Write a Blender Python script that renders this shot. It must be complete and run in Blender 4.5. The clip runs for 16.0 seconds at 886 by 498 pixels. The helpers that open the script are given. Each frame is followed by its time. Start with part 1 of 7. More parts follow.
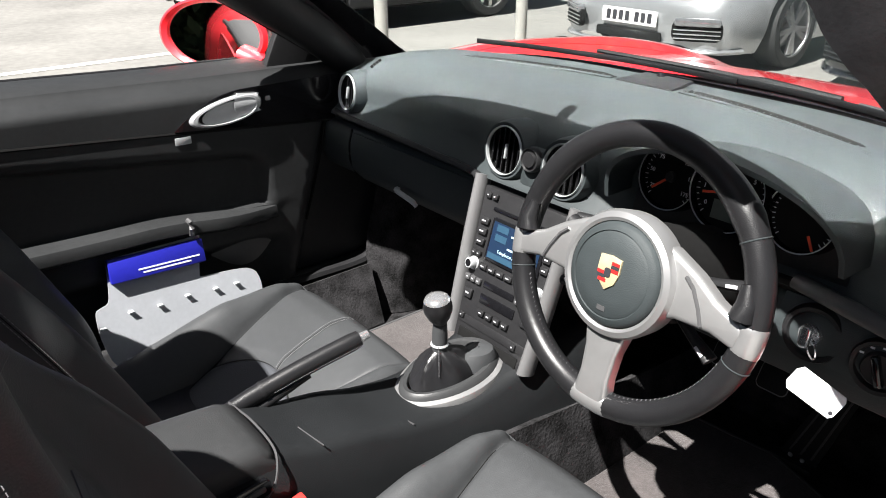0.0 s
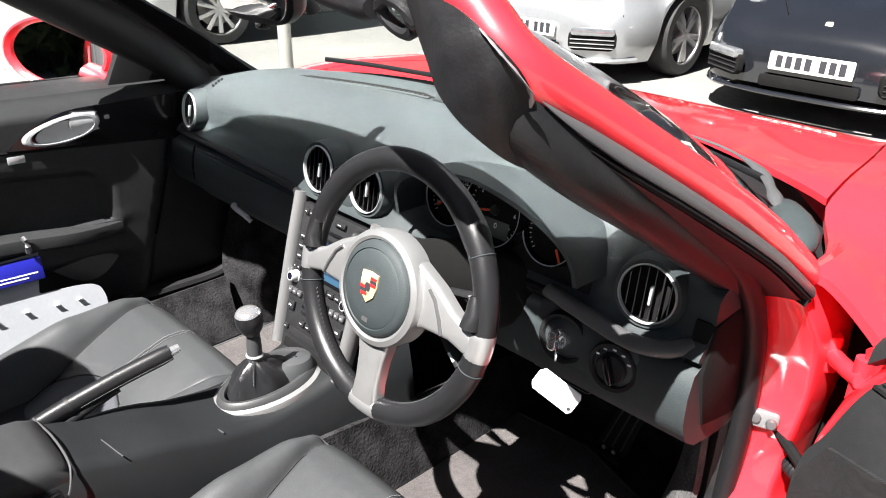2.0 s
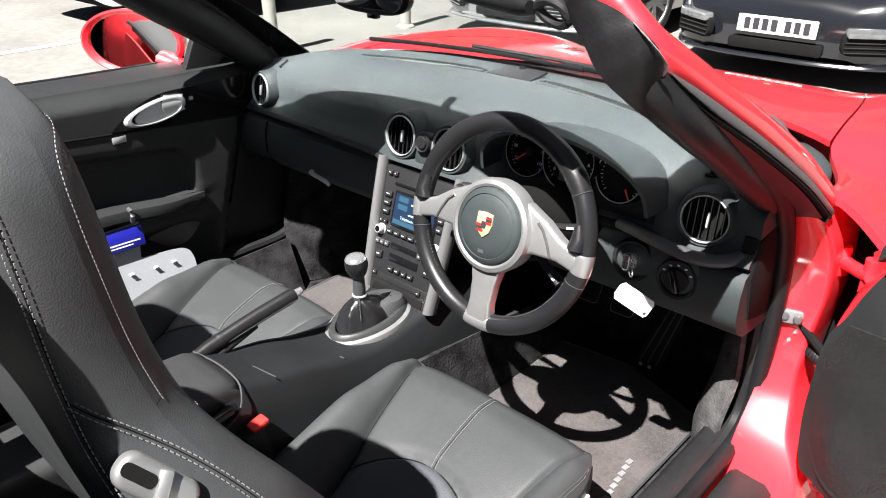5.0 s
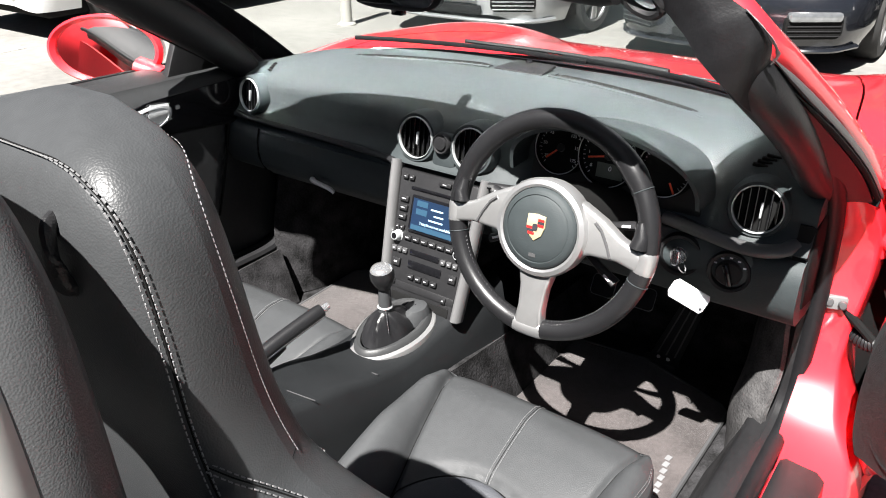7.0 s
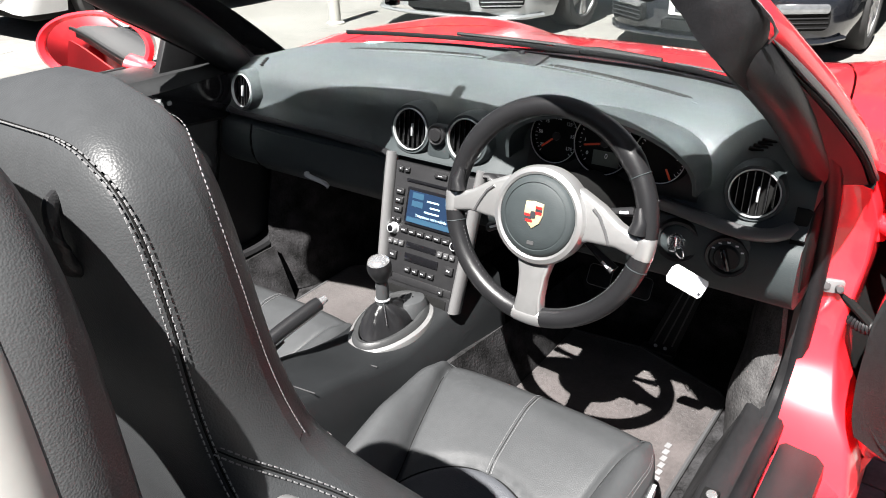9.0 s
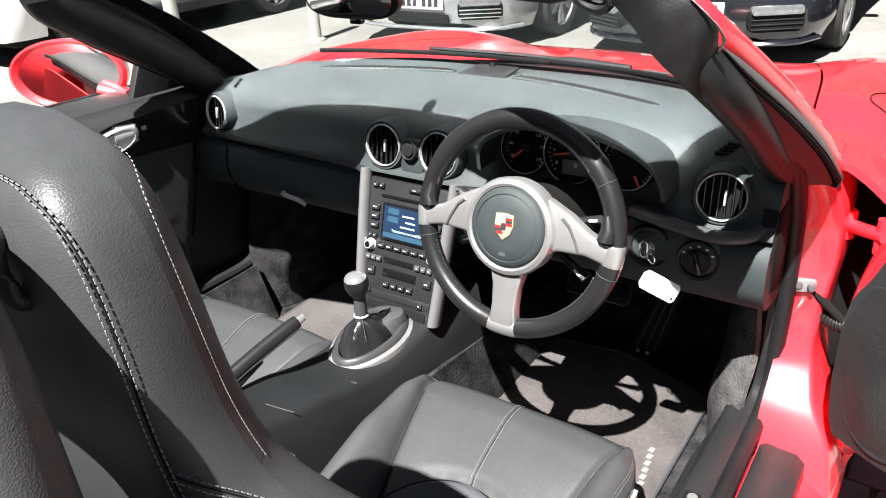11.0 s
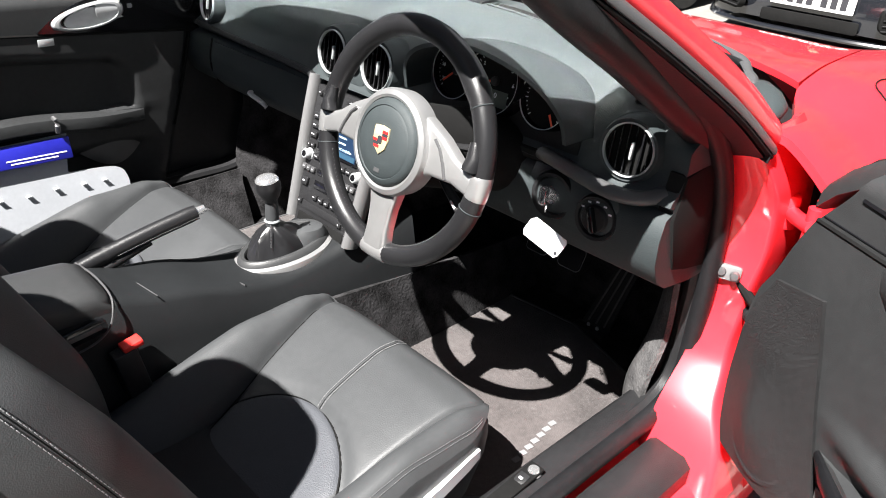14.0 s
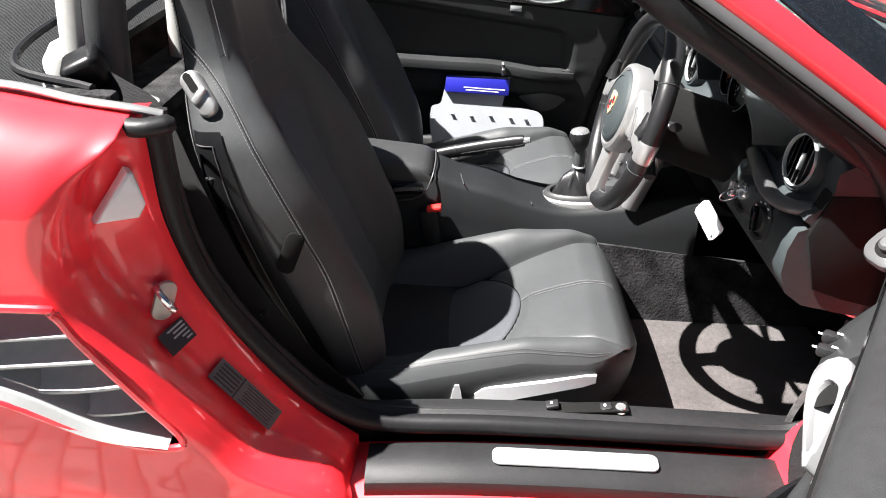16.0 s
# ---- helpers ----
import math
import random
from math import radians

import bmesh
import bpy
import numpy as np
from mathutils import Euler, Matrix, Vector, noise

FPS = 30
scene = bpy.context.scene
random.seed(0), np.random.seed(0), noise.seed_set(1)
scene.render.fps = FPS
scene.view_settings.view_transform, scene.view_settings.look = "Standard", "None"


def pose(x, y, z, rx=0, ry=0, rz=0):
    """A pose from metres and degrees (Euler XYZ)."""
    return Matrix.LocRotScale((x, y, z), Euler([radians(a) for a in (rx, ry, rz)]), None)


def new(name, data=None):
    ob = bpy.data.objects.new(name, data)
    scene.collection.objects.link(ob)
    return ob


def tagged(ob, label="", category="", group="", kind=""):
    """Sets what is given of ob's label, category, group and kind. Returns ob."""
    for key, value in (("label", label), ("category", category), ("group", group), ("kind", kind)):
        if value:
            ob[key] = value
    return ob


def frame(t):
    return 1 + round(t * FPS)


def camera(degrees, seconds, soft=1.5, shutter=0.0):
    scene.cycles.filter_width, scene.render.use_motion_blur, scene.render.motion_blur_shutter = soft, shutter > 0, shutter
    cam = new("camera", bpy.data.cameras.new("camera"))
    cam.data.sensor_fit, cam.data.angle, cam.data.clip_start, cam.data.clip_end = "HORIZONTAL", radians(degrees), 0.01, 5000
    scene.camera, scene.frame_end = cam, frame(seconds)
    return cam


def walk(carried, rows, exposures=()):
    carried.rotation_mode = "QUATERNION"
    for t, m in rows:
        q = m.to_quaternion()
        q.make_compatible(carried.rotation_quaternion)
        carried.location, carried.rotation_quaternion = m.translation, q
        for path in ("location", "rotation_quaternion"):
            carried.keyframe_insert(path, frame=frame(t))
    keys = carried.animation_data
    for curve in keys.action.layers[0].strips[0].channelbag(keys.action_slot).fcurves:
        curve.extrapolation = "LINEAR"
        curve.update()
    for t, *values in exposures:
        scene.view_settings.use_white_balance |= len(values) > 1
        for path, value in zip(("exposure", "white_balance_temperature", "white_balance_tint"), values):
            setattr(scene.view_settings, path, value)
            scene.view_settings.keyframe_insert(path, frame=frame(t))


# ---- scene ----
cam = camera(60.3, 16.0, soft=1.0)
METRES = 2.144
START = pose(0.8443, -0.8874, 1.2471, -25.04, 0.309, 50.88)
ROWS = [
    (0.0, 0.0, 0.0, 0.0, 0.0, 0.0, -0.0),
    (0.5, -0.0065, -0.0176, -0.0014, -3.67, -1.44, 1.48),
    (1.0, 0.0146, -0.0173, 0.011, -6.81, -0.95, 1.81),
    (1.5, 0.0565, -0.0267, 0.0107, -5.81, 0.17, 0.41),
    (2.0, 0.0977, -0.0394, 0.0072, -4.9, 0.22, 1.03),
    (2.5, 0.1068, -0.0554, 0.0058, -2.85, -0.06, 2.47),
    (3.0, 0.0654, -0.1049, -0.0064, -4.53, -0.97, 0.48),
    (3.5, 0.0334, -0.1552, -0.0096, -8.16, -0.98, 1.72),
    (4.0, 0.011, -0.1759, -0.0186, -7.29, -1.37, 2.76),
    (4.5, 0.0042, -0.1641, -0.0183, -7.13, -2.37, 1.12),
    (5.0, -0.0157, -0.1453, -0.009, -7.63, -2.03, 3.71),
    (7.5, -0.0982, -0.0982, 0.0021, -13.0, -2.88, 6.81),
    (8.0, -0.0986, -0.0963, -0.0022, -13.14, -2.96, 7.02),
    (8.5, -0.1001, -0.0971, -0.0017, -13.13, -2.97, 6.97),
    (9.0, -0.0979, -0.0989, -0.0013, -13.29, -2.88, 7.7),
    (11.5, -0.0776, -0.1091, -0.002, -14.26, -1.92, 10.13),
    (12.0, -0.0706, -0.108, -0.0147, -16.4, -2.45, 9.65),
    (12.5, -0.0679, -0.1059, -0.0261, -18.12, -3.6, 10.47),
    (13.0, -0.0571, -0.1094, -0.0298, -18.6, -4.19, 10.79),
    (13.5, -0.0057, -0.0989, -0.0363, -15.28, -3.58, 8.46),
    (14.0, 0.089, -0.0981, -0.0508, -4.99, -3.98, -0.37),
    (14.5, 0.1513, -0.1339, -0.0705, 7.09, -4.84, -2.45),
    (15.0, 0.2314, -0.1597, -0.0612, 16.05, -5.57, -4.91),
    (15.5, 0.3302, -0.1385, -0.063, 25.76, -7.52, -12.03),
    (16.0, 0.3896, -0.1659, -0.0664, 38.17, -9.96, -17.97),
]
walk(cam, [(t, START @ pose(METRES * x, METRES * y, METRES * z, 90 + pitch, roll, yaw)) for t, x, y, z, yaw, pitch, roll in ROWS], exposures=[(0.0, 1.80), (1.0, 2.02), (2.0, 2.20), (3.0, 2.02), (4.5, 1.92), (9.0, 2.10), (13.0, 2.10), (15.0, 2.33), (16.0, 2.38)])

# ---- light ----
SUN_DIR = Vector((-0.054, 0.383, -0.60)).normalized()      # the way the sunlight travels
sun = new("sun", bpy.data.lights.new("sun", "SUN"))
sun.data.energy, sun.data.angle, sun.data.color = 5.0, radians(0.55), (1.0, 0.97, 0.935)
sun.rotation_mode = "QUATERNION"
sun.rotation_quaternion = SUN_DIR.to_track_quat("-Z", "Y")
world = bpy.data.worlds.new("sky")
scene.world = world
world.use_nodes = True
sky = world.node_tree.nodes.new("ShaderNodeTexSky")
sky.sky_type, sky.sun_disc = "NISHITA", False
sky.sun_elevation = math.asin(-SUN_DIR.z)
sky.sun_rotation = math.atan2(-SUN_DIR.x, -SUN_DIR.y)
sky.dust_density = 1.2
world.node_tree.nodes["Background"].inputs[1].default_value = 0.0085
world.node_tree.links.new(sky.outputs[0], world.node_tree.nodes["Background"].inputs[0])

# ---- materials ----


def mat(name, color, rough=0.5, metal=0.0, coat=0.0, vary=0.25, scale=8.0, bump=0.0, bump_scale=200.0, spec=0.5, kind="noise", sheen=0.0, alt=None, island=0.0, rough_vary=0.0):
    """A procedural surface: a base colour that wavers at two scales, and a fine relief."""
    m = bpy.data.materials.new(name)
    m.use_nodes = True
    nt = m.node_tree
    n, l = nt.nodes, nt.links
    b = n["Principled BSDF"]
    b.inputs["Roughness"].default_value, b.inputs["Metallic"].default_value = rough, metal
    b.inputs["Coat Weight"].default_value, b.inputs["Coat Roughness"].default_value = coat, 0.03
    b.inputs["Specular IOR Level"].default_value, b.inputs["Sheen Weight"].default_value = spec, sheen
    tc = n.new("ShaderNodeTexCoord")
    big, small = n.new("ShaderNodeTexNoise"), n.new("ShaderNodeTexNoise")
    big.inputs["Scale"].default_value, small.inputs["Scale"].default_value = scale, scale * 14
    big.inputs["Detail"].default_value, small.inputs["Detail"].default_value = 4, 3
    mix = n.new("ShaderNodeMath")
    mix.operation = "MULTIPLY_ADD"
    mix.inputs[1].default_value = 0.6
    sm = n.new("ShaderNodeMath")
    sm.operation, sm.inputs[1].default_value = "MULTIPLY", 0.4
    ramp = n.new("ShaderNodeValToRGB")
    c = Vector(color)
    d = Vector(alt) if alt else c * (1 - vary)
    ramp.color_ramp.elements[0].position, ramp.color_ramp.elements[1].position = 0.36, 0.64
    ramp.color_ramp.elements[0].color, ramp.color_ramp.elements[1].color = (*d, 1), (*(c if alt else c * (1 + vary)), 1)
    for t in (big, small):
        l.new(tc.outputs["Object"], t.inputs["Vector"])
    l.new(small.outputs["Fac"], sm.inputs[0])
    l.new(big.outputs["Fac"], mix.inputs[0])
    l.new(sm.outputs[0], mix.inputs[2])
    l.new(mix.outputs[0], ramp.inputs["Fac"])
    last = ramp.outputs["Color"]
    if island:
        info, hsv, mr = n.new("ShaderNodeObjectInfo"), n.new("ShaderNodeHueSaturation"), n.new("ShaderNodeMapRange")
        mr.inputs["To Min"].default_value, mr.inputs["To Max"].default_value = 1 - island, 1 + island
        geo, add = n.new("ShaderNodeNewGeometry"), n.new("ShaderNodeMath")
        fr = n.new("ShaderNodeMath")
        fr.operation = "FRACT"
        l.new(info.outputs["Random"], add.inputs[0])
        l.new(geo.outputs["Random Per Island"], add.inputs[1])
        l.new(add.outputs[0], fr.inputs[0])
        l.new(fr.outputs[0], mr.inputs["Value"])
        l.new(mr.outputs[0], hsv.inputs["Value"])
        l.new(last, hsv.inputs["Color"])
        last = hsv.outputs["Color"]
    l.new(last, b.inputs["Base Color"])
    if rough_vary:
        rr = n.new("ShaderNodeMapRange")
        rr.inputs["From Min"].default_value, rr.inputs["From Max"].default_value = 0.3, 0.7
        rr.inputs["To Min"].default_value, rr.inputs["To Max"].default_value = max(0.02, rough - rough_vary), min(1.0, rough + rough_vary)
        l.new(big.outputs["Fac"], rr.inputs["Value"])
        l.new(rr.outputs[0], b.inputs["Roughness"])
    if bump:
        bp = n.new("ShaderNodeBump")
        if kind == "voronoi":
            t = n.new("ShaderNodeTexVoronoi")
            t.feature, t.inputs["Scale"].default_value = "SMOOTH_F1", bump_scale
            out = t.outputs["Distance"]
        elif kind == "weave":
            t = n.new("ShaderNodeTexWave")
            t.bands_direction, t.inputs["Scale"].default_value, t.inputs["Distortion"].default_value = "Z", bump_scale, 1.0
            out = t.outputs["Fac"]
        else:
            t = n.new("ShaderNodeTexNoise")
            t.inputs["Scale"].default_value, t.inputs["Detail"].default_value = bump_scale, 3
            out = t.outputs["Fac"]
        l.new(tc.outputs["Object"], t.inputs["Vector"])
        l.new(out, bp.inputs["Height"])
        bp.inputs["Strength"].default_value, bp.inputs["Distance"].default_value = bump, 0.002
        l.new(bp.outputs[0], b.inputs["Normal"])
    return m


def emit_mat(name, color, strength):
    m = mat(name, color, 0.3, vary=0.05)
    b = m.node_tree.nodes["Principled BSDF"]
    b.inputs["Emission Color"].default_value, b.inputs["Emission Strength"].default_value = (*color, 1), strength
    return m


def glass_mat(name, tint, rough=0.0):
    m = bpy.data.materials.new(name)
    m.use_nodes = True
    b = m.node_tree.nodes["Principled BSDF"]
    b.inputs["Base Color"].default_value = (*tint, 1)
    b.inputs["Transmission Weight"].default_value, b.inputs["Roughness"].default_value, b.inputs["IOR"].default_value = 1.0, rough, 1.07
    return m


RED = mat("red_paint", (0.90, 0.026, 0.040), 0.40, spec=0.5, coat=1.0, vary=0.05, scale=3, bump=0.02, bump_scale=500)
RED.node_tree.nodes["Principled BSDF"].inputs["Coat Roughness"].default_value = 0.06
DASH = mat("dash_soft_plastic", (0.032, 0.039, 0.041), 0.58, vary=0.08, scale=5, bump=0.2, bump_scale=900, kind="voronoi", rough_vary=0.05, spec=0.3)
PLASTIC = mat("black_plastic", (0.016, 0.016, 0.017), 0.42, vary=0.2, scale=8, bump=0.2, bump_scale=800, kind="voronoi", spec=0.3)
GLOSS = mat("gloss_black_plastic", (0.006, 0.006, 0.007), 0.12, vary=0.2)
DULL = mat("matt_black", (0.006, 0.006, 0.006), 0.85, vary=0.2, spec=0.15)
LEATHER = mat("black_leather", (0.045, 0.047, 0.049), 0.44, vary=0.08, scale=6, bump=0.15, bump_scale=680, kind="voronoi", rough_vary=0.07, spec=0.30)
INSERT = mat("perforated_leather", (0.058, 0.061, 0.068), 0.45, vary=0.08, scale=6, bump=0.35, bump_scale=500, kind="voronoi", spec=0.2)
DOORSKIN = mat("door_leatherette", (0.027, 0.028, 0.029), 0.42, vary=0.15, scale=6, bump=0.2, bump_scale=950, kind="voronoi", spec=0.22)
MESHCLOTH = mat("speaker_cloth", (0.020, 0.020, 0.021), 0.70, vary=0.3, scale=7, bump=0.9, bump_scale=330, kind="weave", spec=0.2)
GREYTRIM = mat("grey_soft_trim", (0.062, 0.062, 0.064), 0.40, vary=0.08, scale=5, bump=0.15, bump_scale=700)
CARPET = mat("black_carpet", (0.044, 0.043, 0.045), 0.95, scale=22, bump=1.0, bump_scale=170, alt=(0.006, 0.006, 0.006), spec=0.1)
WHEELSKIN = mat("smooth_black_leather", (0.012, 0.012, 0.013), 0.34, vary=0.12, scale=9, bump=0.12, bump_scale=900, kind="voronoi", spec=0.4)
CONSOLE_SKIN = mat("console_plastic", (0.013, 0.014, 0.015), 0.48, vary=0.1, scale=6, bump=0.2, bump_scale=900, kind="voronoi", spec=0.2)
CONSOLE_LID = mat("console_lid_leather", (0.034, 0.035, 0.036), 0.42, vary=0.1, scale=7, bump=0.15, bump_scale=800, kind="voronoi", spec=0.35)
# carpet made paler in colour, for sunlight on the driver's kick panel
KICK = mat("lightened_carpet", (0.115, 0.112, 0.112), 0.95, scale=24, bump=1.0, bump_scale=150, alt=(0.045, 0.044, 0.045), spec=0.1)
MAT = mat("grey_floor_mat", (0.060, 0.052, 0.051), 0.95, vary=0.35, scale=9, bump=1.0, bump_scale=480, sheen=0.2, spec=0.1)
RUBBER = mat("black_rubber", (0.010, 0.010, 0.011), 0.46, vary=0.25, scale=9, bump=0.15, bump_scale=300, spec=0.26)
SILVER = mat("satin_silver_paint", (0.46, 0.46, 0.46), 0.33, metal=0.75, vary=0.05, scale=5)
CHROME = mat("chrome", (0.80, 0.80, 0.81), 0.16, metal=0.85, vary=0.04)
ALU = mat("brushed_aluminium", (0.55, 0.57, 0.58), 0.32, metal=0.5, vary=0.06, scale=12)
WHITE = mat("white_plastic", (0.78, 0.79, 0.81), 0.45, vary=0.04)
CARD = mat("translucent_white_sheet", (0.36, 0.375, 0.40), 0.40, vary=0.06, scale=8)
STICKER = mat("grey_sticker", (0.085, 0.085, 0.09), 0.5, vary=0.2, scale=60)
TAG = mat("white_tag", (0.80, 0.81, 0.83), 0.5, vary=0.05, scale=20)
BLUE = mat("blue_card", (0.012, 0.014, 0.30), 0.45, vary=0.08)
MARK = mat("dim_white_print", (0.40, 0.40, 0.42), 0.6, vary=0.1)
SHELL = mat("satin_black_shell", (0.008, 0.008, 0.009), 0.34, vary=0.2, bump=0.05, bump_scale=700, spec=0.25)
TEXT = mat("white_print", (0.75, 0.75, 0.78), 0.6, vary=0.05)
DARKTEXT = mat("dark_print", (0.02, 0.02, 0.025), 0.6, vary=0.1)
REDPL = mat("red_plastic", (0.80, 0.035, 0.03), 0.4, vary=0.1)
NEEDLE = mat("red_needle", (0.90, 0.09, 0.03), 0.4, vary=0.05)
GOLD = mat("gold_enamel", (0.70, 0.58, 0.36), 0.35, metal=0.5, vary=0.15, scale=60)
CRESTRED = mat("red_enamel", (0.45, 0.02, 0.02), 0.35, vary=0.1)
DIMTHREAD = mat("grey_thread", (0.10, 0.10, 0.105), 0.8, vary=0.15, scale=60)
PALETRAY = mat("pale_inlet_plastic", (0.36, 0.37, 0.37), 0.40, vary=0.06, scale=6)
INLETGREY = mat("inlet_grey_plastic", (0.50, 0.51, 0.52), 0.42, metal=0.2, vary=0.08, scale=6)
SATIN = mat("satin_grey_metal", (0.30, 0.30, 0.31), 0.38, metal=0.4, vary=0.06)
RAIL = mat("grey_satin_rail", (0.17, 0.17, 0.172), 0.38, metal=0.25, vary=0.06, scale=5)
THREAD = mat("pale_thread", (0.165, 0.165, 0.169), 0.8, vary=0.15, scale=60)
MIRROR = mat("mirror_glass", (0.9, 0.9, 0.9), 0.02, metal=1.0, vary=0.01)
GLASS = glass_mat("clear_glass", (0.86, 0.89, 0.88))
SCREEN = emit_mat("display_blue", (0.022, 0.055, 0.090), 0.036)
SCREENTXT = emit_mat("display_text", (0.40, 0.58, 0.68), 0.040)
SCREENDARK = emit_mat("display_dark", (0.008, 0.018, 0.04), 0.12)
GREYBELT = mat("belt_webbing", (0.016, 0.016, 0.017), 0.7, vary=0.2, bump=0.6, bump_scale=300, kind="weave", spec=0.2)
GREYPAD = mat("hoop_padding", (0.060, 0.062, 0.064), 0.46, vary=0.08, scale=6, bump=0.16, bump_scale=800, kind="voronoi", spec=0.3)
PALEPAD = mat("pale_hoop_cover", (0.36, 0.36, 0.345), 0.45, vary=0.06, scale=5)
ASPHALT = mat("worn_asphalt", (0.170, 0.166, 0.155), 0.9, vary=0.22, scale=0.9, bump=0.6, bump_scale=120)
PAVER = mat("block_paving", (0.22, 0.212, 0.20), 0.9, vary=0.22, scale=6, bump=0.8, bump_scale=160, island=0.22)
MOSS = mat("mossy_joint", (0.13, 0.12, 0.075), 1.0, vary=0.5, scale=9, bump=0.9, bump_scale=90, alt=(0.06, 0.07, 0.025))
ROADLINE = mat("road_paint", (0.66, 0.66, 0.62), 0.8, vary=0.12, scale=9)
STEEL = mat("galvanised_post", (0.42, 0.41, 0.38), 0.45, metal=0.35, vary=0.12, scale=5)
CARSILVER = mat("silver_car_paint", (0.36, 0.37, 0.38), 0.30, metal=0.6, coat=1.0, vary=0.04, scale=3)
CARBLACK = mat("black_car_paint", (0.010, 0.011, 0.014), 0.18, coat=1.0, vary=0.1, scale=3)
CARWHITE = mat("white_car_paint", (0.74, 0.75, 0.75), 0.30, coat=0.8, vary=0.03, scale=3)
RIM = mat("alloy_rim", (0.55, 0.55, 0.55), 0.32, metal=0.8, vary=0.06)
TYRE = mat("tyre_rubber", (0.018, 0.018, 0.018), 0.75, vary=0.3, scale=20, bump=0.4, bump_scale=200)
BRIGHT = mat("bright_satin_silver", (0.46, 0.47, 0.48), 0.30, metal=0.35, vary=0.04, scale=6)
LENS = mat("lamp_lens", (0.26, 0.27, 0.28), 0.10, metal=0.6, coat=1.0, vary=0.2, scale=25)
PLATE = mat("plate_white", (0.80, 0.80, 0.78), 0.4, vary=0.03)
TINT = mat("dark_window_glass", (0.010, 0.013, 0.014), 0.04, vary=0.1, spec=0.8)
SOFTTOP = mat("soft_top_fabric", (0.020, 0.021, 0.022), 0.85, vary=0.2, scale=6, bump=0.6, bump_scale=320, kind="weave", spec=0.2)
BARK = mat("tree_bark", (0.09, 0.07, 0.05), 0.9, vary=0.35, scale=7, bump=0.8, bump_scale=40)
LEAF = mat("green_leaves", (0.045, 0.085, 0.02), 0.6, vary=0.4, scale=30)

HEDGE = mat("dark_hedge_leaves", (0.020, 0.032, 0.012), 0.7, vary=0.4, scale=30, spec=0.2)

# ---- mesh helpers ----


def finish(bm, angle=40.0):
    bmesh.ops.recalc_face_normals(bm, faces=bm.faces[:])
    me = bpy.data.meshes.new("mesh")
    bm.to_mesh(me)
    bm.free()
    me.polygons.foreach_set("use_smooth", [True] * len(me.polygons))
    me.set_sharp_from_angle(angle=radians(angle))
    return me


def part(name, bm, material, parent=None, label="", angle=40.0, m=None):
    """Links a bmesh (or mesh) as one mesh object under a thing or a part."""
    me = finish(bm, angle) if isinstance(bm, bmesh.types.BMesh) else bm
    if not me.materials:
        me.materials.append(material)
    ob = new(name, me)
    if m is not None:
        ob.matrix_basis = m
    if parent:
        ob.parent = parent
        if m is None:
            ob.matrix_parent_inverse = world_of(parent).inverted()
    if label:
        ob["label"] = label
    return ob


def world_of(ob):
    m = ob.matrix_basis.copy()
    while ob.parent:
        m = ob.parent.matrix_basis @ ob.matrix_parent_inverse @ m
        ob = ob.parent
    return m


def thing(name, label, category, at=(0, 0, 0), group="", kind=""):
    ob = new(name)
    ob.empty_display_size = 0.05
    ob.location = at
    return tagged(ob, label, category, group, kind)


def spline(pts, n=8, closed=False):
    """Catmull-Rom points through pts."""
    p = [Vector(q) for q in pts]
    out, k = [], len(p)
    for i in range(k if closed else k - 1):
        a = p[(i - 1) % k] if closed or i else p[0] * 2 - p[1]
        b, c = p[i], p[(i + 1) % k]
        d = p[(i + 2) % k] if closed or i + 2 < k else p[-1] * 2 - p[-2]
        for j in range(n):
            t = j / n
            out.append(0.5 * (2 * b + (c - a) * t + (2 * a - 5 * b + 4 * c - d) * t * t + (3 * b - a - 3 * c + d) * t ** 3))
    if not closed:
        out.append(p[-1])
    return out


def lerp_table(table, x):
    """Smooth value at x from rows (x, v, v, ...)."""
    if x <= table[0][0]:
        return table[0][1:]
    def slope(i, k):
        if i == 0 or i == len(table) - 1:
            j = min(i, len(table) - 2)
            return (table[j + 1][k] - table[j][k]) / (table[j + 1][0] - table[j][0])
        d0 = (table[i][k] - table[i - 1][k]) / (table[i][0] - table[i - 1][0])
        d1 = (table[i + 1][k] - table[i][k]) / (table[i + 1][0] - table[i][0])
        return 0.0 if d0 * d1 <= 0 else 2 * d0 * d1 / (d0 + d1)
    for i, (a, b) in enumerate(zip(table, table[1:])):
        if x <= b[0]:
            h = b[0] - a[0]
            t = (x - a[0]) / h
            t2, t3 = t * t, t * t * t
            return tuple((2 * t3 - 3 * t2 + 1) * a[k] + (t3 - 2 * t2 + t) * h * slope(i, k) + (3 * t2 - 2 * t3) * b[k] + (t3 - t2) * h * slope(i + 1, k) for k in range(1, len(a)))
    return table[-1][1:]


def step(a, b, x):
    t = min(1.0, max(0.0, (x - a) / (b - a)))
    return t * t * (3 - 2 * t)


def loft(rings, closed=True, caps=True, bm=None):
    bm = bm or bmesh.new()
    rows = [[bm.verts.new(v) for v in r] for r in rings]
    for a, b in zip(rows, rows[1:]):
        for i in range(len(a) if closed else len(a) - 1):
            j = (i + 1) % len(a)
            bm.faces.new((a[i], a[j], b[j], b[i]))
    if caps and closed:
        bm.faces.new(rows[0])
        bm.faces.new(rows[-1])
    return bm


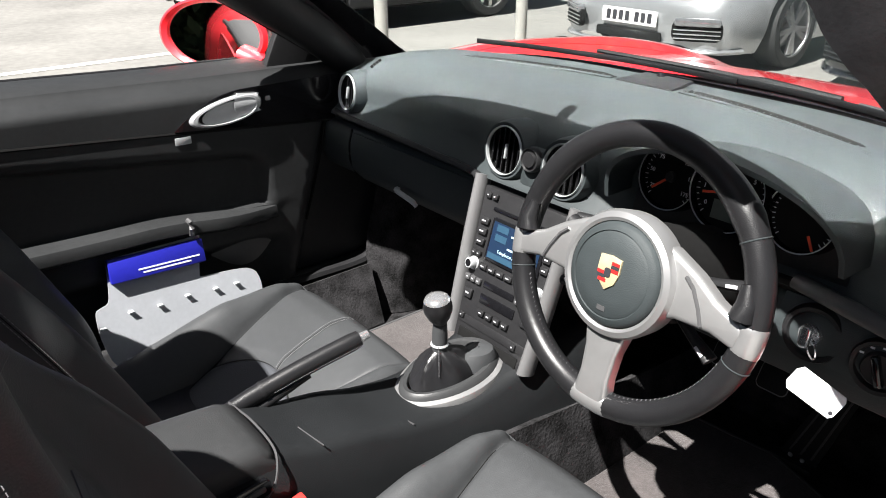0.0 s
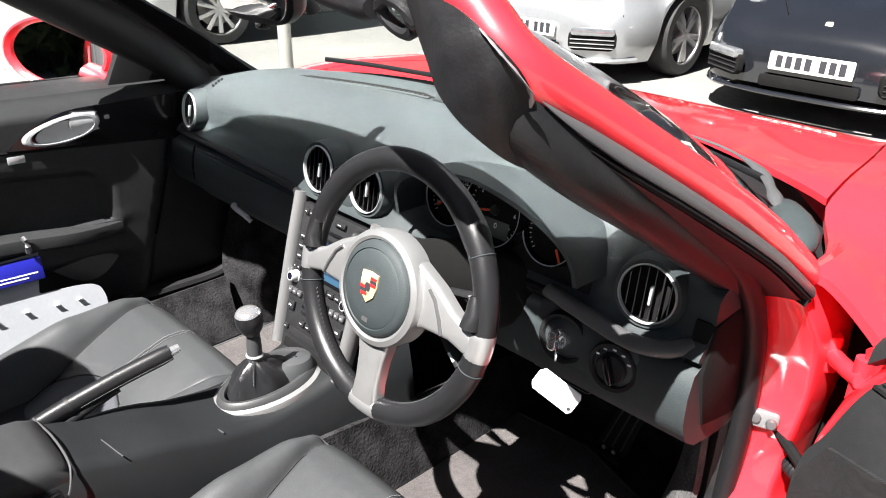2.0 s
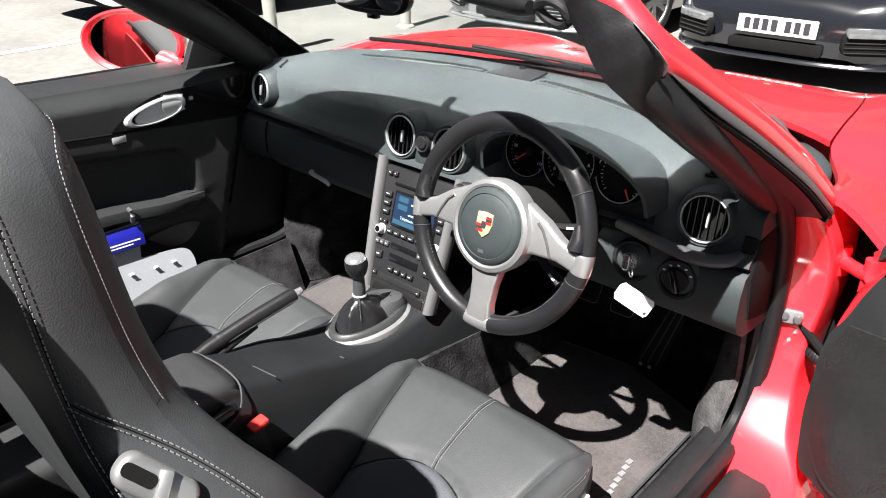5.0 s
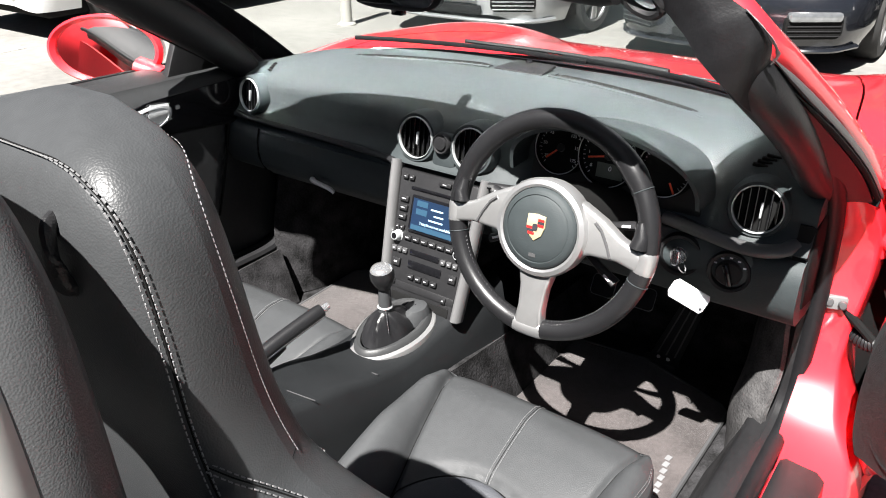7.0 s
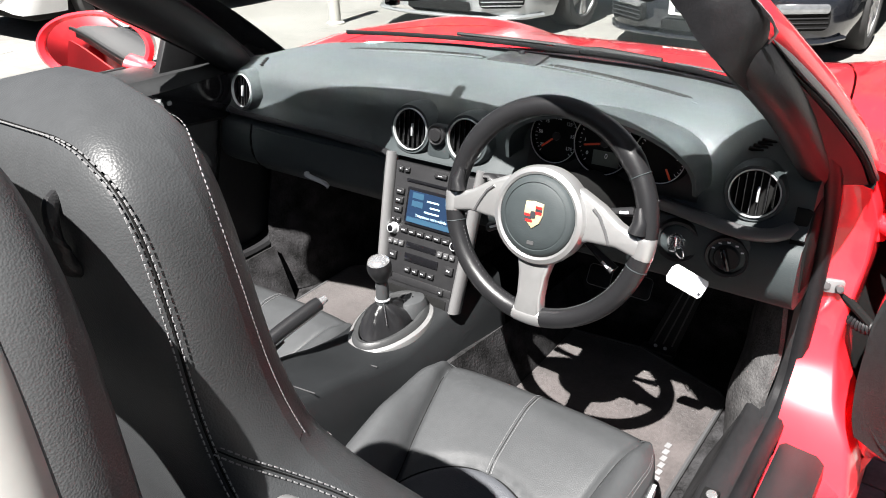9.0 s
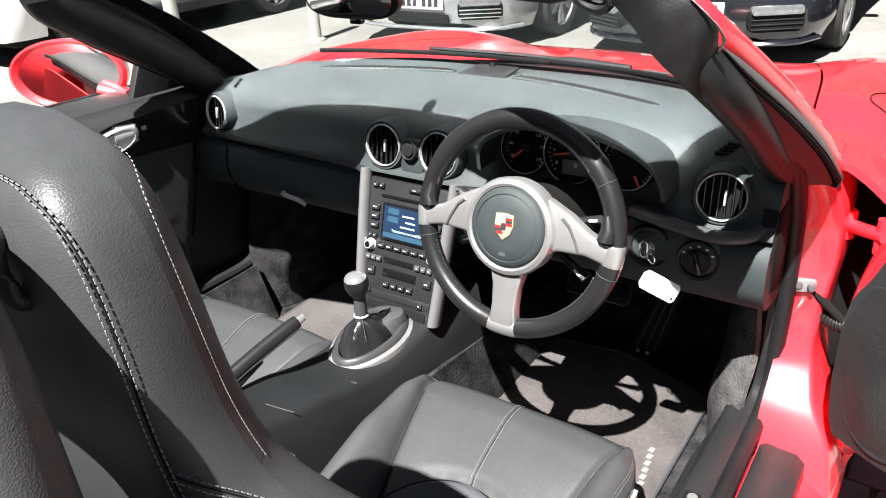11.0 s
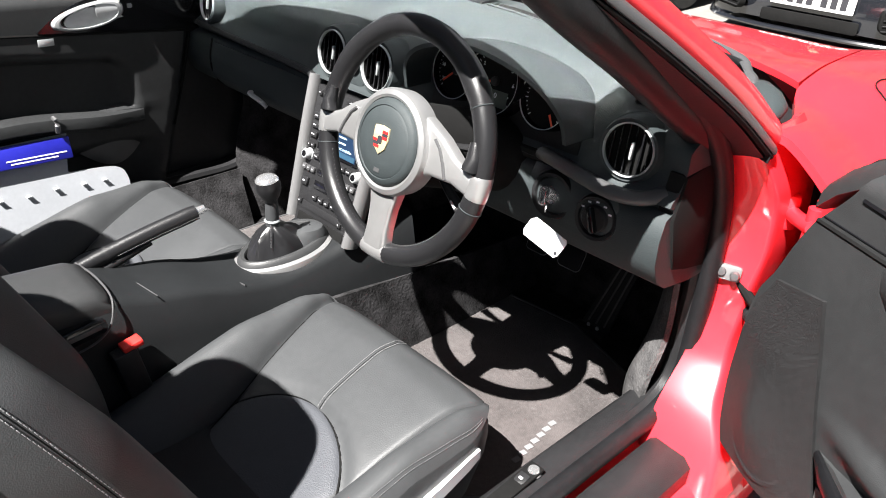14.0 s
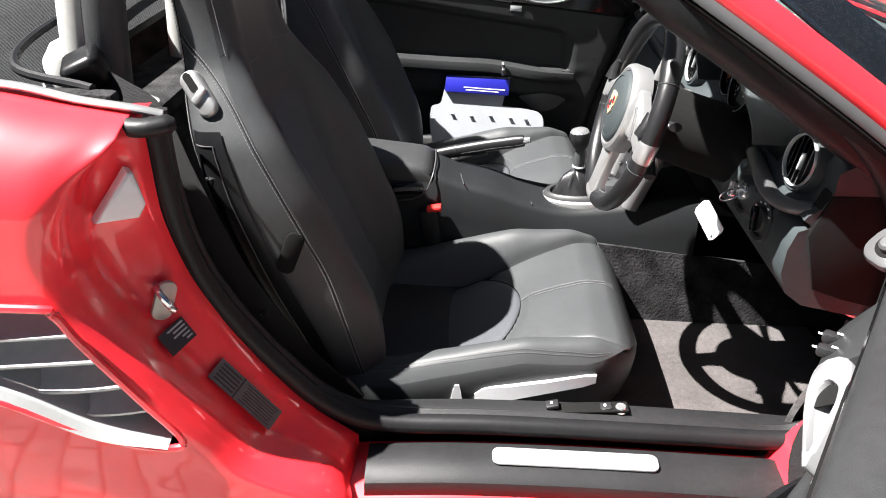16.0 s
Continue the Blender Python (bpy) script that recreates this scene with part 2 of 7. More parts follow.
def grid(f, nu, nv, thick=0.0, bm=None):
    """A sheet f(u, v), u and v from 0 to 1, with a thickness against its normal."""
    bm = loft([[Vector(f(i / nu, j / nv)) for j in range(nv + 1)] for i in range(nu + 1)], closed=False, bm=bm)
    if thick:
        bmesh.ops.recalc_face_normals(bm, faces=bm.faces[:])
        bmesh.ops.solidify(bm, geom=bm.faces[:], thickness=thick)
    return bm


def tube(path, r, n=10, closed=False, flat=1.0, up=(0, 0, 1), caps=True, bm=None):
    """A round or flattened tube along path; r: a number or one for each point."""
    p = [Vector(q) for q in path]
    k = len(p)
    rs = r if isinstance(r, (list, tuple)) else [r] * k
    rings = []
    for i in range(k):
        a, b = (p[(i - 1) % k], p[(i + 1) % k]) if closed else (p[max(0, i - 1)], p[min(k - 1, i + 1)])
        t = (b - a).normalized()
        u = Vector(up)
        u = (u - t * u.dot(t))
        u = u.normalized() if u.length > 1e-4 else t.orthogonal().normalized()
        w = t.cross(u)
        rings.append([p[i] + (w * math.cos(2 * math.pi * j / n) + u * math.sin(2 * math.pi * j / n) * flat) * rs[i] for j in range(n)])
    if closed:
        rings.append(rings[0])
        bm = loft(rings, True, False, bm)
        bmesh.ops.remove_doubles(bm, verts=bm.verts[:], dist=1e-6)
        return bm
    return loft(rings, True, caps, bm)


def box(sx, sy, sz, bevel=0.004, m=None, seg=2, bm=None):
    b = bmesh.new()
    bmesh.ops.create_cube(b, size=1.0)
    bmesh.ops.scale(b, vec=(sx, sy, sz), verts=b.verts[:])
    if bevel:
        bmesh.ops.bevel(b, geom=b.edges[:], offset=min(bevel, 0.45 * min(sx, sy, sz)), segments=seg, profile=0.5, affect="EDGES")
    return place(b, m, bm)


def place(b, m=None, bm=None):
    if m is not None:
        b.transform(m)
    if bm is None:
        return b
    me = bpy.data.meshes.new("tmp")
    b.to_mesh(me)
    b.free()
    bm.from_mesh(me)
    bpy.data.meshes.remove(me)
    return bm


def prism(poly, depth, bevel=0.0, m=None, seg=2, bm=None):
    """A flat outline (x, y), extruded by depth along z, with its top edge rounded."""
    b = bmesh.new()
    lo = [b.verts.new((q[0], q[1], 0)) for q in poly]
    f = b.faces.new(lo)
    top = bmesh.ops.extrude_face_region(b, geom=[f])["geom"]
    vs = [v for v in top if isinstance(v, bmesh.types.BMVert)]
    bmesh.ops.translate(b, vec=(0, 0, depth), verts=vs)
    bmesh.ops.recalc_face_normals(b, faces=b.faces[:])
    if bevel:
        es = [e for e in b.edges if all(v.co.z > depth * 0.5 for v in e.verts)]
        bmesh.ops.bevel(b, geom=es, offset=bevel, segments=seg, profile=0.5, affect="EDGES", clamp_overlap=True)
    return place(b, m, bm)


def rounded(w, h, r, n=5):
    """The outline of a rounded rectangle about the origin."""
    out = []
    for cx, cy, a0 in ((w / 2 - r, h / 2 - r, 0), (-w / 2 + r, h / 2 - r, 90), (-w / 2 + r, -h / 2 + r, 180), (w / 2 - r, -h / 2 + r, 270)):
        for i in range(n + 1):
            a = radians(a0 + 90 * i / n)
            out.append((cx + r * math.cos(a), cy + r * math.sin(a)))
    return out


def lathe(profile, n=32, m=None, bm=None, a0=0.0, a1=360.0):
    """A profile (radius, height) turned about z."""
    full = abs(a1 - a0) >= 360
    b = bmesh.new()
    k = n if full else n + 1
    rows = [[b.verts.new((r * math.cos(radians(a0 + (a1 - a0) * i / n)), r * math.sin(radians(a0 + (a1 - a0) * i / n)), z)) for i in range(k)] for r, z in profile]
    for p, q in zip(rows, rows[1:]):
        for i in range(k if full else k - 1):
            b.faces.new((p[i], p[(i + 1) % k], q[(i + 1) % k], q[i]))
    bmesh.ops.remove_doubles(b, verts=b.verts[:], dist=1e-6)
    return place(b, m, bm)


def facing(at, normal, up=(0, 0, 1)):
    """The pose whose z looks along normal and whose y is as upright as it can be."""
    z = Vector(normal).normalized()
    x = Vector(up).cross(z).normalized()
    y = z.cross(x)
    return Matrix.Translation(at) @ Matrix((x, y, z)).transposed().to_4x4()


def stitches(path, normals, size=(0.0060, 0.0010), pitch=0.010, lift=0.00035, bm=None):
    """Small thread dashes along a path on a surface."""
    bm = bm or bmesh.new()
    p = [Vector(q) for q in path]
    d = [0.0]
    for a, b in zip(p, p[1:]):
        d.append(d[-1] + (b - a).length)
    s, i = pitch / 2, 0
    while s < d[-1]:
        while d[i + 1] < s:
            i += 1
        t = (s - d[i]) / max(1e-9, d[i + 1] - d[i])
        q, tan = p[i].lerp(p[i + 1], t), (p[i + 1] - p[i]).normalized()
        n = normals(q) if callable(normals) else Vector(normals)
        w = n.cross(tan).normalized() * size[1] / 2
        e = tan * size[0] / 2
        u = n.normalized() * lift
        v = [bm.verts.new(c) for c in (q - e - w, q + e - w, q + e + w, q - e + w, q - e * 0.7 + u * 2, q + e * 0.7 + u * 2)]
        for f in ((0, 1, 5, 4), (1, 2, 5), (2, 3, 4, 5), (3, 0, 4), (0, 3, 2, 1)):
            bm.faces.new([v[k] for k in f])
        s += pitch
    return bm


def words(name, text, size, material, m, parent, depth=0.0004):
    c = bpy.data.curves.new("words", "FONT")
    c.body, c.size, c.extrude, c.align_x, c.align_y = text, size, depth, "CENTER", "CENTER"
    ob = bpy.data.objects.new("words", c)
    me = bpy.data.meshes.new_from_object(ob)
    bpy.data.objects.remove(ob)
    bpy.data.curves.remove(c)
    me.transform(m)
    me.materials.clear()
    return part(name, me, material, parent)

# ---- ground and distance ----


def build_ground():
    b = bmesh.new()
    bmesh.ops.create_grid(b, x_segments=1, y_segments=1, size=0.5)
    bmesh.ops.scale(b, vec=(900, 900, 1), verts=b.verts[:])
    tagged(part("ground", b, ASPHALT), "pale sunlit worn asphalt forecourt and road", "ground", kind="structure")
    tagged(part("road_line", box(0.11, 5.4, 0.006, 0.002, pose(-5.83, -0.8, 0.003)), ROADLINE), "worn white painted line on the road", "road line", kind="structure")


def build_posts():
    for y in (2.56, 4.07):
        t = thing("bollard", "galvanised steel post standing on the forecourt edge", "bollard", (-4.15, y, 0), "posts along the forecourt")
        part("pole", lathe([(0, 0), (0.052, 0), (0.052, 1.0), (0.045, 1.02), (0, 1.025)], 24, pose(-4.15, y, 0)), STEEL, t)
        part("collar", lathe([(0.052, 0), (0.085, 0), (0.085, 0.012), (0.06, 0.03), (0.052, 0.03)], 24, pose(-4.15, y, 0)), STEEL, t)


def build_tree(at, height, spread, seed):
    rnd = random.Random(seed)
    t = thing("tree", "leafy green deciduous tree beside the road", "tree", at, "trees round the forecourt")
    base = Vector(at)
    trunk = tube([base, base + Vector((0.05, 0, height * 0.2)), base + Vector((-0.06, 0.05, height * 0.45)), base + Vector((0, 0, height * 0.8))], [0.20, 0.15, 0.11, 0.03], 9)
    tips = []
    for i in range(11):
        a, h = rnd.uniform(0, 6.28), height * rnd.uniform(0.28, 0.62)
        e = base + Vector((math.cos(a) * spread * rnd.uniform(0.5, 0.9), math.sin(a) * spread * rnd.uniform(0.5, 0.9), h + height * rnd.uniform(0.08, 0.3)))
        q = base + Vector((0, 0, h))
        tube([q, q.lerp(e, 0.5) + Vector((0, 0, 0.12)), e], [0.07, 0.045, 0.015], 6, bm=trunk)
        tips.append(e)
    part("trunk", trunk, BARK, t, "brown trunk with limbs")
    verts, faces = [], []
    tips += [base + Vector((0, 0, height * 0.85))] * 2
    for _ in range(2600):
        c = rnd.choice(tips) + Vector((rnd.gauss(0, 1), rnd.gauss(0, 1), rnd.gauss(0, 0.8))) * spread * 0.24
        u, w = (Vector((rnd.uniform(-1, 1), rnd.uniform(-1, 1), rnd.uniform(-1, 1))).normalized() for _ in range(2))
        u, w = u * rnd.uniform(0.08, 0.17), w * rnd.uniform(0.05, 0.10)
        k = len(verts)
        verts += [c - u, c + w, c + u, c - w]
        faces.append((k, k + 1, k + 2, k + 3))
    me = bpy.data.meshes.new("leaves")
    me.from_pydata(verts, [], faces)
    tagged(part("crown", me, LEAF, t), kind="stuff")


# Assumed hedge behind the car, out of view: darkens the door mirror's reflection.
def build_hedge():
    rnd = random.Random(9)
    verts, faces = [], []
    for _ in range(24000):
        x, y = rnd.uniform(-12, 4), -7.6 + rnd.gauss(0, 0.32)
        c = Vector((x, y, max(0.03, rnd.uniform(0, 1.75 + 0.2 * math.sin(2.1 * x) + 0.1 * math.sin(5.3 * x)) * rnd.uniform(0.85, 1.05))))
        u, w = (Vector((rnd.uniform(-1, 1), rnd.uniform(-1, 1), rnd.uniform(-1, 1))).normalized() for _ in range(2))
        u, w = u * rnd.uniform(0.07, 0.15), w * rnd.uniform(0.05, 0.09)
        k = len(verts)
        verts += [c - u, c + w, c + u, c - w]
        faces.append((k, k + 1, k + 2, k + 3))
    for i in range(40):
        x = -12 + 0.4 * i
        for j in range(10):
            k, z, h = len(verts), 0.17 * j, 0.17
            dy = rnd.uniform(-0.08, 0.08)
            verts += [Vector((x, -7.5 + dy, z)), Vector((x + 0.41, -7.5 - dy, z)), Vector((x + 0.41, -7.5 + dy, z + h)), Vector((x, -7.5 - dy, z + h))]
            faces.append((k, k + 1, k + 2, k + 3))
    me = bpy.data.meshes.new("leaves")
    me.from_pydata(verts, [], faces)
    tagged(part("hedge", me, HEDGE), "assumed dark green hedge out of view, for the door mirror's reflection", "hedge", kind="stuff")


def build_trees():
    # the four trees with negative y are assumed, out of view, for the mirror
    for i, (x, y, h, w) in enumerate(((-9.5, -8.5, 5.2, 2.4), (-6.4, -9.2, 4.6, 2.3), (-3.4, -8.8, 5.0, 2.4), (-0.6, -9.6, 4.4, 2.2), (-7.5, 15.5, 6.0, 2.8), (-2.5, 16.5, 6.4, 3.0), (2.5, 15.8, 5.8, 2.8), (-12.5, 13.5, 6.2, 2.9))):
        build_tree((x, y, 0), h, w, 40 + i)


build_ground()
build_posts()
build_trees()
build_hedge()

# ---- other cars ----


def wheel_parts(parent, c, r, width, spokes, side):
    """A wheel about the x axis; side: +1 where its face looks to +x."""
    m = Matrix.Translation(c) @ Matrix.Rotation(radians(90 * side), 4, "Y")
    tyre = part("wheel", lathe([(r * 0.70, -width / 2), (r * 0.93, -width / 2), (r, -width * 0.36), (r, width * 0.36), (r * 0.94, width / 2), (r * 0.72, width / 2), (r * 0.70, width * 0.42)], 40, m), TYRE, parent)
    b = lathe([(r * 0.70, width * 0.45), (r * 0.685, width * 0.40), (r * 0.66, -width * 0.2), (r * 0.66, -width * 0.45)], 40, m)
    for i in range(spokes):
        a = 360 * i / spokes
        for off in (-9, 9) if spokes < 8 else (0,):
            sp = prism([(0.02, -0.018), (r * 0.66, -0.022), (r * 0.66, 0.022), (0.02, 0.018)], 0.025, 0.006)
            sp.transform(m @ Matrix.Translation((0, 0, width * 0.33)) @ Matrix.Rotation(radians(a + off), 4, "Z"))
            place(sp, None, b)
    lathe([(0, width * 0.44), (0.045, width * 0.44), (0.06, width * 0.36), (0.06, width * 0.2)], 20, m, b)
    part("rim", b, RIM, tyre, "silver alloy rim")
    part("brake_disc", lathe([(0, -0.01), (r * 0.5, -0.01), (r * 0.5, 0.01), (0, 0.01)], 28, m), STEEL, tyre)


def build_car(name, label, paint, m, length, half, table, wheels, wheel_r, spokes, group, badge=True):
    """A parked car that heads along -y of m. table: rows of (y, half width, shoulder z, flank top z, middle z, underside z)."""
    car = thing(name, label, "car", m.translation, group)
    n = 90
    rings = []
    for i in range(n + 1):
        y = length * i / n
        w, zs, zf, zc, zb = lerp_table(table, y)
        for yw in wheels:
            d = (wheel_r + 0.055) ** 2 - (y - yw) ** 2
            if d > 0:
                zb = max(zb, wheel_r + math.sqrt(d))
        zs, zf = max(zs, zb + 0.04), max(zf, zb + 0.06)
        half_ring = [(w * 0.93, zb), (w, zb + (zs - zb) * 0.35), (w * 0.995, zb + (zs - zb) * 0.8), (w * 0.95, zs), (w * 0.86, zf), (w * 0.70, zf * 0.75 + zc * 0.25), (w * 0.45, zc), (0.0, zc + 0.01)]
        rings.append([m @ Vector((x, y, z)) for x, z in half_ring] + [m @ Vector((-x, y, z)) for x, z in reversed(half_ring[:-1])])
    bm = loft(rings, closed=False)
    bm.verts.ensure_lookup_table()
    k = len(rings[0])
    bm.faces.new([bm.verts[j] for j in range(k)])
    bm.faces.new([bm.verts[n * k + j] for j in range(k)])
    body = part("body", bm, paint, car, angle=50)
    part("underside", box(half * 1.7, length * 0.93, 0.36, 0.05, m @ pose(0, length * 0.5, 0.36)), DULL, car)
    for yw in wheels:
        for s in (-1, 1):
            wheel_parts(car, m @ Vector((s * (half - 0.115), yw, wheel_r)), wheel_r, 0.22, spokes, s)
    return car, body


def number_plate(parent, m):
    p = part("number_plate", prism(rounded(0.52, 0.111, 0.008), 0.006, 0.001, m), PLATE, parent, "white plate with plain dark bars")
    for x in (-0.195, -0.135, -0.075, -0.015, 0.075, 0.135, 0.195):
        part("plate_bar", box(0.040, 0.075, 0.002, 0.0, m @ pose(x, 0, 0.0065)), DARKTEXT, p)


ROADSTER = [(0.0, 0.50, 0.40, 0.47, 0.50, 0.22), (0.06, 0.68, 0.46, 0.54, 0.57, 0.17), (0.18, 0.78, 0.52, 0.62, 0.62, 0.16), (0.45, 0.86, 0.58, 0.74, 0.70, 0.16), (0.85, 0.89, 0.62, 0.83, 0.79, 0.18),
            (1.4, 0.88, 0.66, 0.86, 0.88, 0.19), (2.0, 0.87, 0.70, 0.90, 0.90, 0.19), (3.2, 0.90, 0.76, 0.95, 0.95, 0.20), (3.9, 0.86, 0.70, 0.86, 0.86, 0.24), (4.25, 0.74, 0.6, 0.66, 0.66, 0.30)]


def build_roadster(name, label, paint, m, group="cars parked facing the forecourt"):
    car, body = build_car(name, label, paint, m, 4.25, 0.89, ROADSTER, (0.88, 3.29), 0.32, 5, group)
    front = Vector((0, -1, 0))
    # lower lip, grille, lamps and intakes at each corner of the bumper
    part("lip", tube(spline([m @ Vector(v) for v in ((-0.80, 0.30, 0.19), (-0.66, 0.06, 0.185), (-0.35, -0.03, 0.18), (0, -0.045, 0.18), (0.35, -0.03, 0.18), (0.66, 0.06, 0.185), (0.80, 0.30, 0.19))], 6), 0.028, 8, flat=0.6), paint, car)
    part("grille", prism(rounded(0.62, 0.075, 0.02), 0.012, 0.003, m @ facing((0, -0.022, 0.255), front)), DULL, car, "black lower grille")
    for s in (-1, 1):
        nrm = Vector((s * 0.62, -1, 0.06))
        c = m @ facing((s * 0.575, 0.03, 0.335), nrm)
        intake = part("intake", prism(rounded(0.36, 0.15, 0.05), 0.045, 0.008, c @ pose(0, 0, -0.015)), DULL, car, "black bumper air intake")
        for k in range(3):
            part("slat", box(0.33, 0.007, 0.012, 0.002, c @ pose(0, -0.055 + 0.03 * k, 0.032)), RIM if paint is CARSILVER else PLASTIC, intake)
        part("fog_lamp", prism(rounded(0.33, 0.06, 0.022), 0.055, 0.012, c @ pose(0, 0.062, -0.005)), LENS, car, "clear bumper lamp lens")
        lm = m @ facing((s * 0.655, 0.36, 0.665), (s * 0.25, -0.75, 0.66))
        lens = lathe([(0, 0.035), (0.07, 0.03), (0.11, 0.012), (0.125, -0.02)], 28)
        lens.transform(lm @ Matrix.Diagonal((0.95, 1.45, 1, 1)))
        part("headlamp", lens, LENS, car, "clear oval headlamp")
    number_plate(car, m @ facing((0, -0.028, 0.385), (0, -1, 0.08)))
    if paint is CARBLACK:
        part("badge", prism([(-0.022, 0.03), (0.022, 0.03), (0.022, -0.005), (0, -0.03), (-0.022, -0.005)], 0.006, 0.002, m @ facing((0, 0.125, 0.605), (0, -0.75, 0.65))), GOLD, car, "small gold bonnet shield")
    # bonnet gap, windscreen and cabin
    for s in (-1, 1):
        part("bonnet_gap", tube(spline([m @ Vector(v) for v in ((s * 0.30, 0.22, 0.648), (s * 0.47, 0.55, 0.745), (s * 0.55, 1.0, 0.828), (s * 0.60, 1.38, 0.885))], 6), 0.004, 5), DULL, car)
    part("windscreen", grid(lambda u, v: m @ Vector(((v - 0.5) * (1.36 - 0.3 * u), 1.38 + 0.62 * u + 1.2 * (v - 0.5) ** 2 * 0.35, 0.86 + 0.38 * u)), 8, 12, 0.006), TINT, car)
    part("roof", grid(lambda u, v: m @ Vector(((v - 0.5) * (1.10 - 0.1 * u), 1.98 + 1.35 * u, 1.24 + 0.06 * math.sin(3.0 * u) - 0.32 * u ** 2 - 0.25 * (v - 0.5) ** 2)), 10, 10, 0.02), SOFTTOP, car)
    for s in (-1, 1):
        part("side_window", grid(lambda u, v: m @ Vector((s * (0.80 - 0.24 * v), 1.50 + 1.5 * u + 0.45 * v * (1 - u), 0.86 + 0.36 * v * (1 - 0.5 * u ** 3))), 10, 6, 0.006), TINT, car)
        part("door_mirror", tube(spline([m @ Vector(v) for v in ((s * 0.80, 1.62, 0.92), (s * 0.90, 1.60, 0.95), (s * 0.98, 1.60, 0.96), (s * 1.03, 1.61, 0.96))], 5), [0.03] * 5 + [0.06] * 8 + [0.055, 0.05, 0.03], 10), paint, car)
    return car


build_roadster("roadster", "silver two-seat roadster parked facing the forecourt", CARSILVER, pose(-2.98, 4.10, 0, 0, 0, 0))
build_roadster("roadster", "glossy black two-seat roadster parked facing the forecourt", CARBLACK, pose(-0.80, 4.20, 0, 0, 0, 0))
build_roadster("roadster", "dark parked roadster beyond the red wing", CARBLACK, pose(1.55, 4.45, 0, 0, 0, 0))

SUV = [(0.0, 0.62, 0.72, 0.86, 0.90, 0.30), (0.08, 0.80, 0.78, 0.98, 1.0, 0.24), (0.3, 0.88, 0.85, 1.02, 1.04, 0.24), (1.3, 0.92, 0.95, 1.08, 1.10, 0.27), (1.7, 0.92, 1.0, 1.30, 1.45, 0.28), (2.2, 0.92, 1.02, 1.40, 1.60, 0.28), (3.4, 0.91, 1.02, 1.40, 1.62, 0.28), (3.9, 0.88, 1.0, 1.2, 1.35, 0.3), (4.05, 0.84, 0.9, 1.0, 1.1, 0.36)]
suv, _ = build_car("suv", "white estate car parked along the far side of the road", CARWHITE, pose(-6.62, 2.02, 0, 0, 0, 0), 4.05, 0.92, SUV, (0.86, 3.12), 0.34, 10, "cars parked facing the forecourt")
for sx in (-1, 1):
    sm = pose(-6.62, 2.02, 0)
    part("intake", prism(rounded(0.30, 0.16, 0.05), 0.04, 0.008, sm @ facing((sx * 0.66, 0.06, 0.46), (sx * 0.7, -1, 0))), DULL, suv, "black bumper air intake")
    part("headlamp", prism(rounded(0.34, 0.14, 0.05), 0.05, 0.01, sm @ facing((sx * 0.68, 0.09, 0.80), (sx * 0.6, -1, 0.25))), LENS, suv, "clear headlamp")
    part("sill", box(0.05, 1.5, 0.10, 0.02, sm @ pose(sx * 0.90, 1.99, 0.28)), PLASTIC, suv, "black lower sill")
number_plate(suv, pose(-6.62, 2.02, 0) @ facing((0, -0.01, 0.55), (0, -1, 0)))
part("windscreen", grid(lambda u, v: pose(-6.62, 2.02, 0) @ Vector(((v - 0.5) * 1.35, 1.36 + 0.55 * u, 1.13 + 0.38 * u)), 4, 6, 0.006), TINT, suv)

# ---- red car: outer body ----
SX = 0.70      # half width at the door seals


def front_z(x, y):
    """Height of the front body: bonnet, raised wings, fall to the nose and the flanks."""
    zc = lerp_table([(0.2, 0.885), (0.5, 0.872), (0.9, 0.825), (1.3, 0.745), (1.6, 0.65), (1.8, 0.55)], y)[0]
    a = abs(x)
    hump = lerp_table([(0.2, 0.015), (0.5, 0.022), (0.8, 0.035), (1.1, 0.045), (1.5, 0.040), (1.8, 0.0)], y)[0]
    zc += 0.018 * step(0.3, 0.6, y)
    z = zc - 0.05 * (a / 0.6) ** 2 * step(1.9, 0.6, y) * 0.4 + hump * math.exp(-((a - 0.70) / 0.15) ** 2)
    return z - 0.42 * max(0.0, a - 0.76) ** 1.35 * 3.2


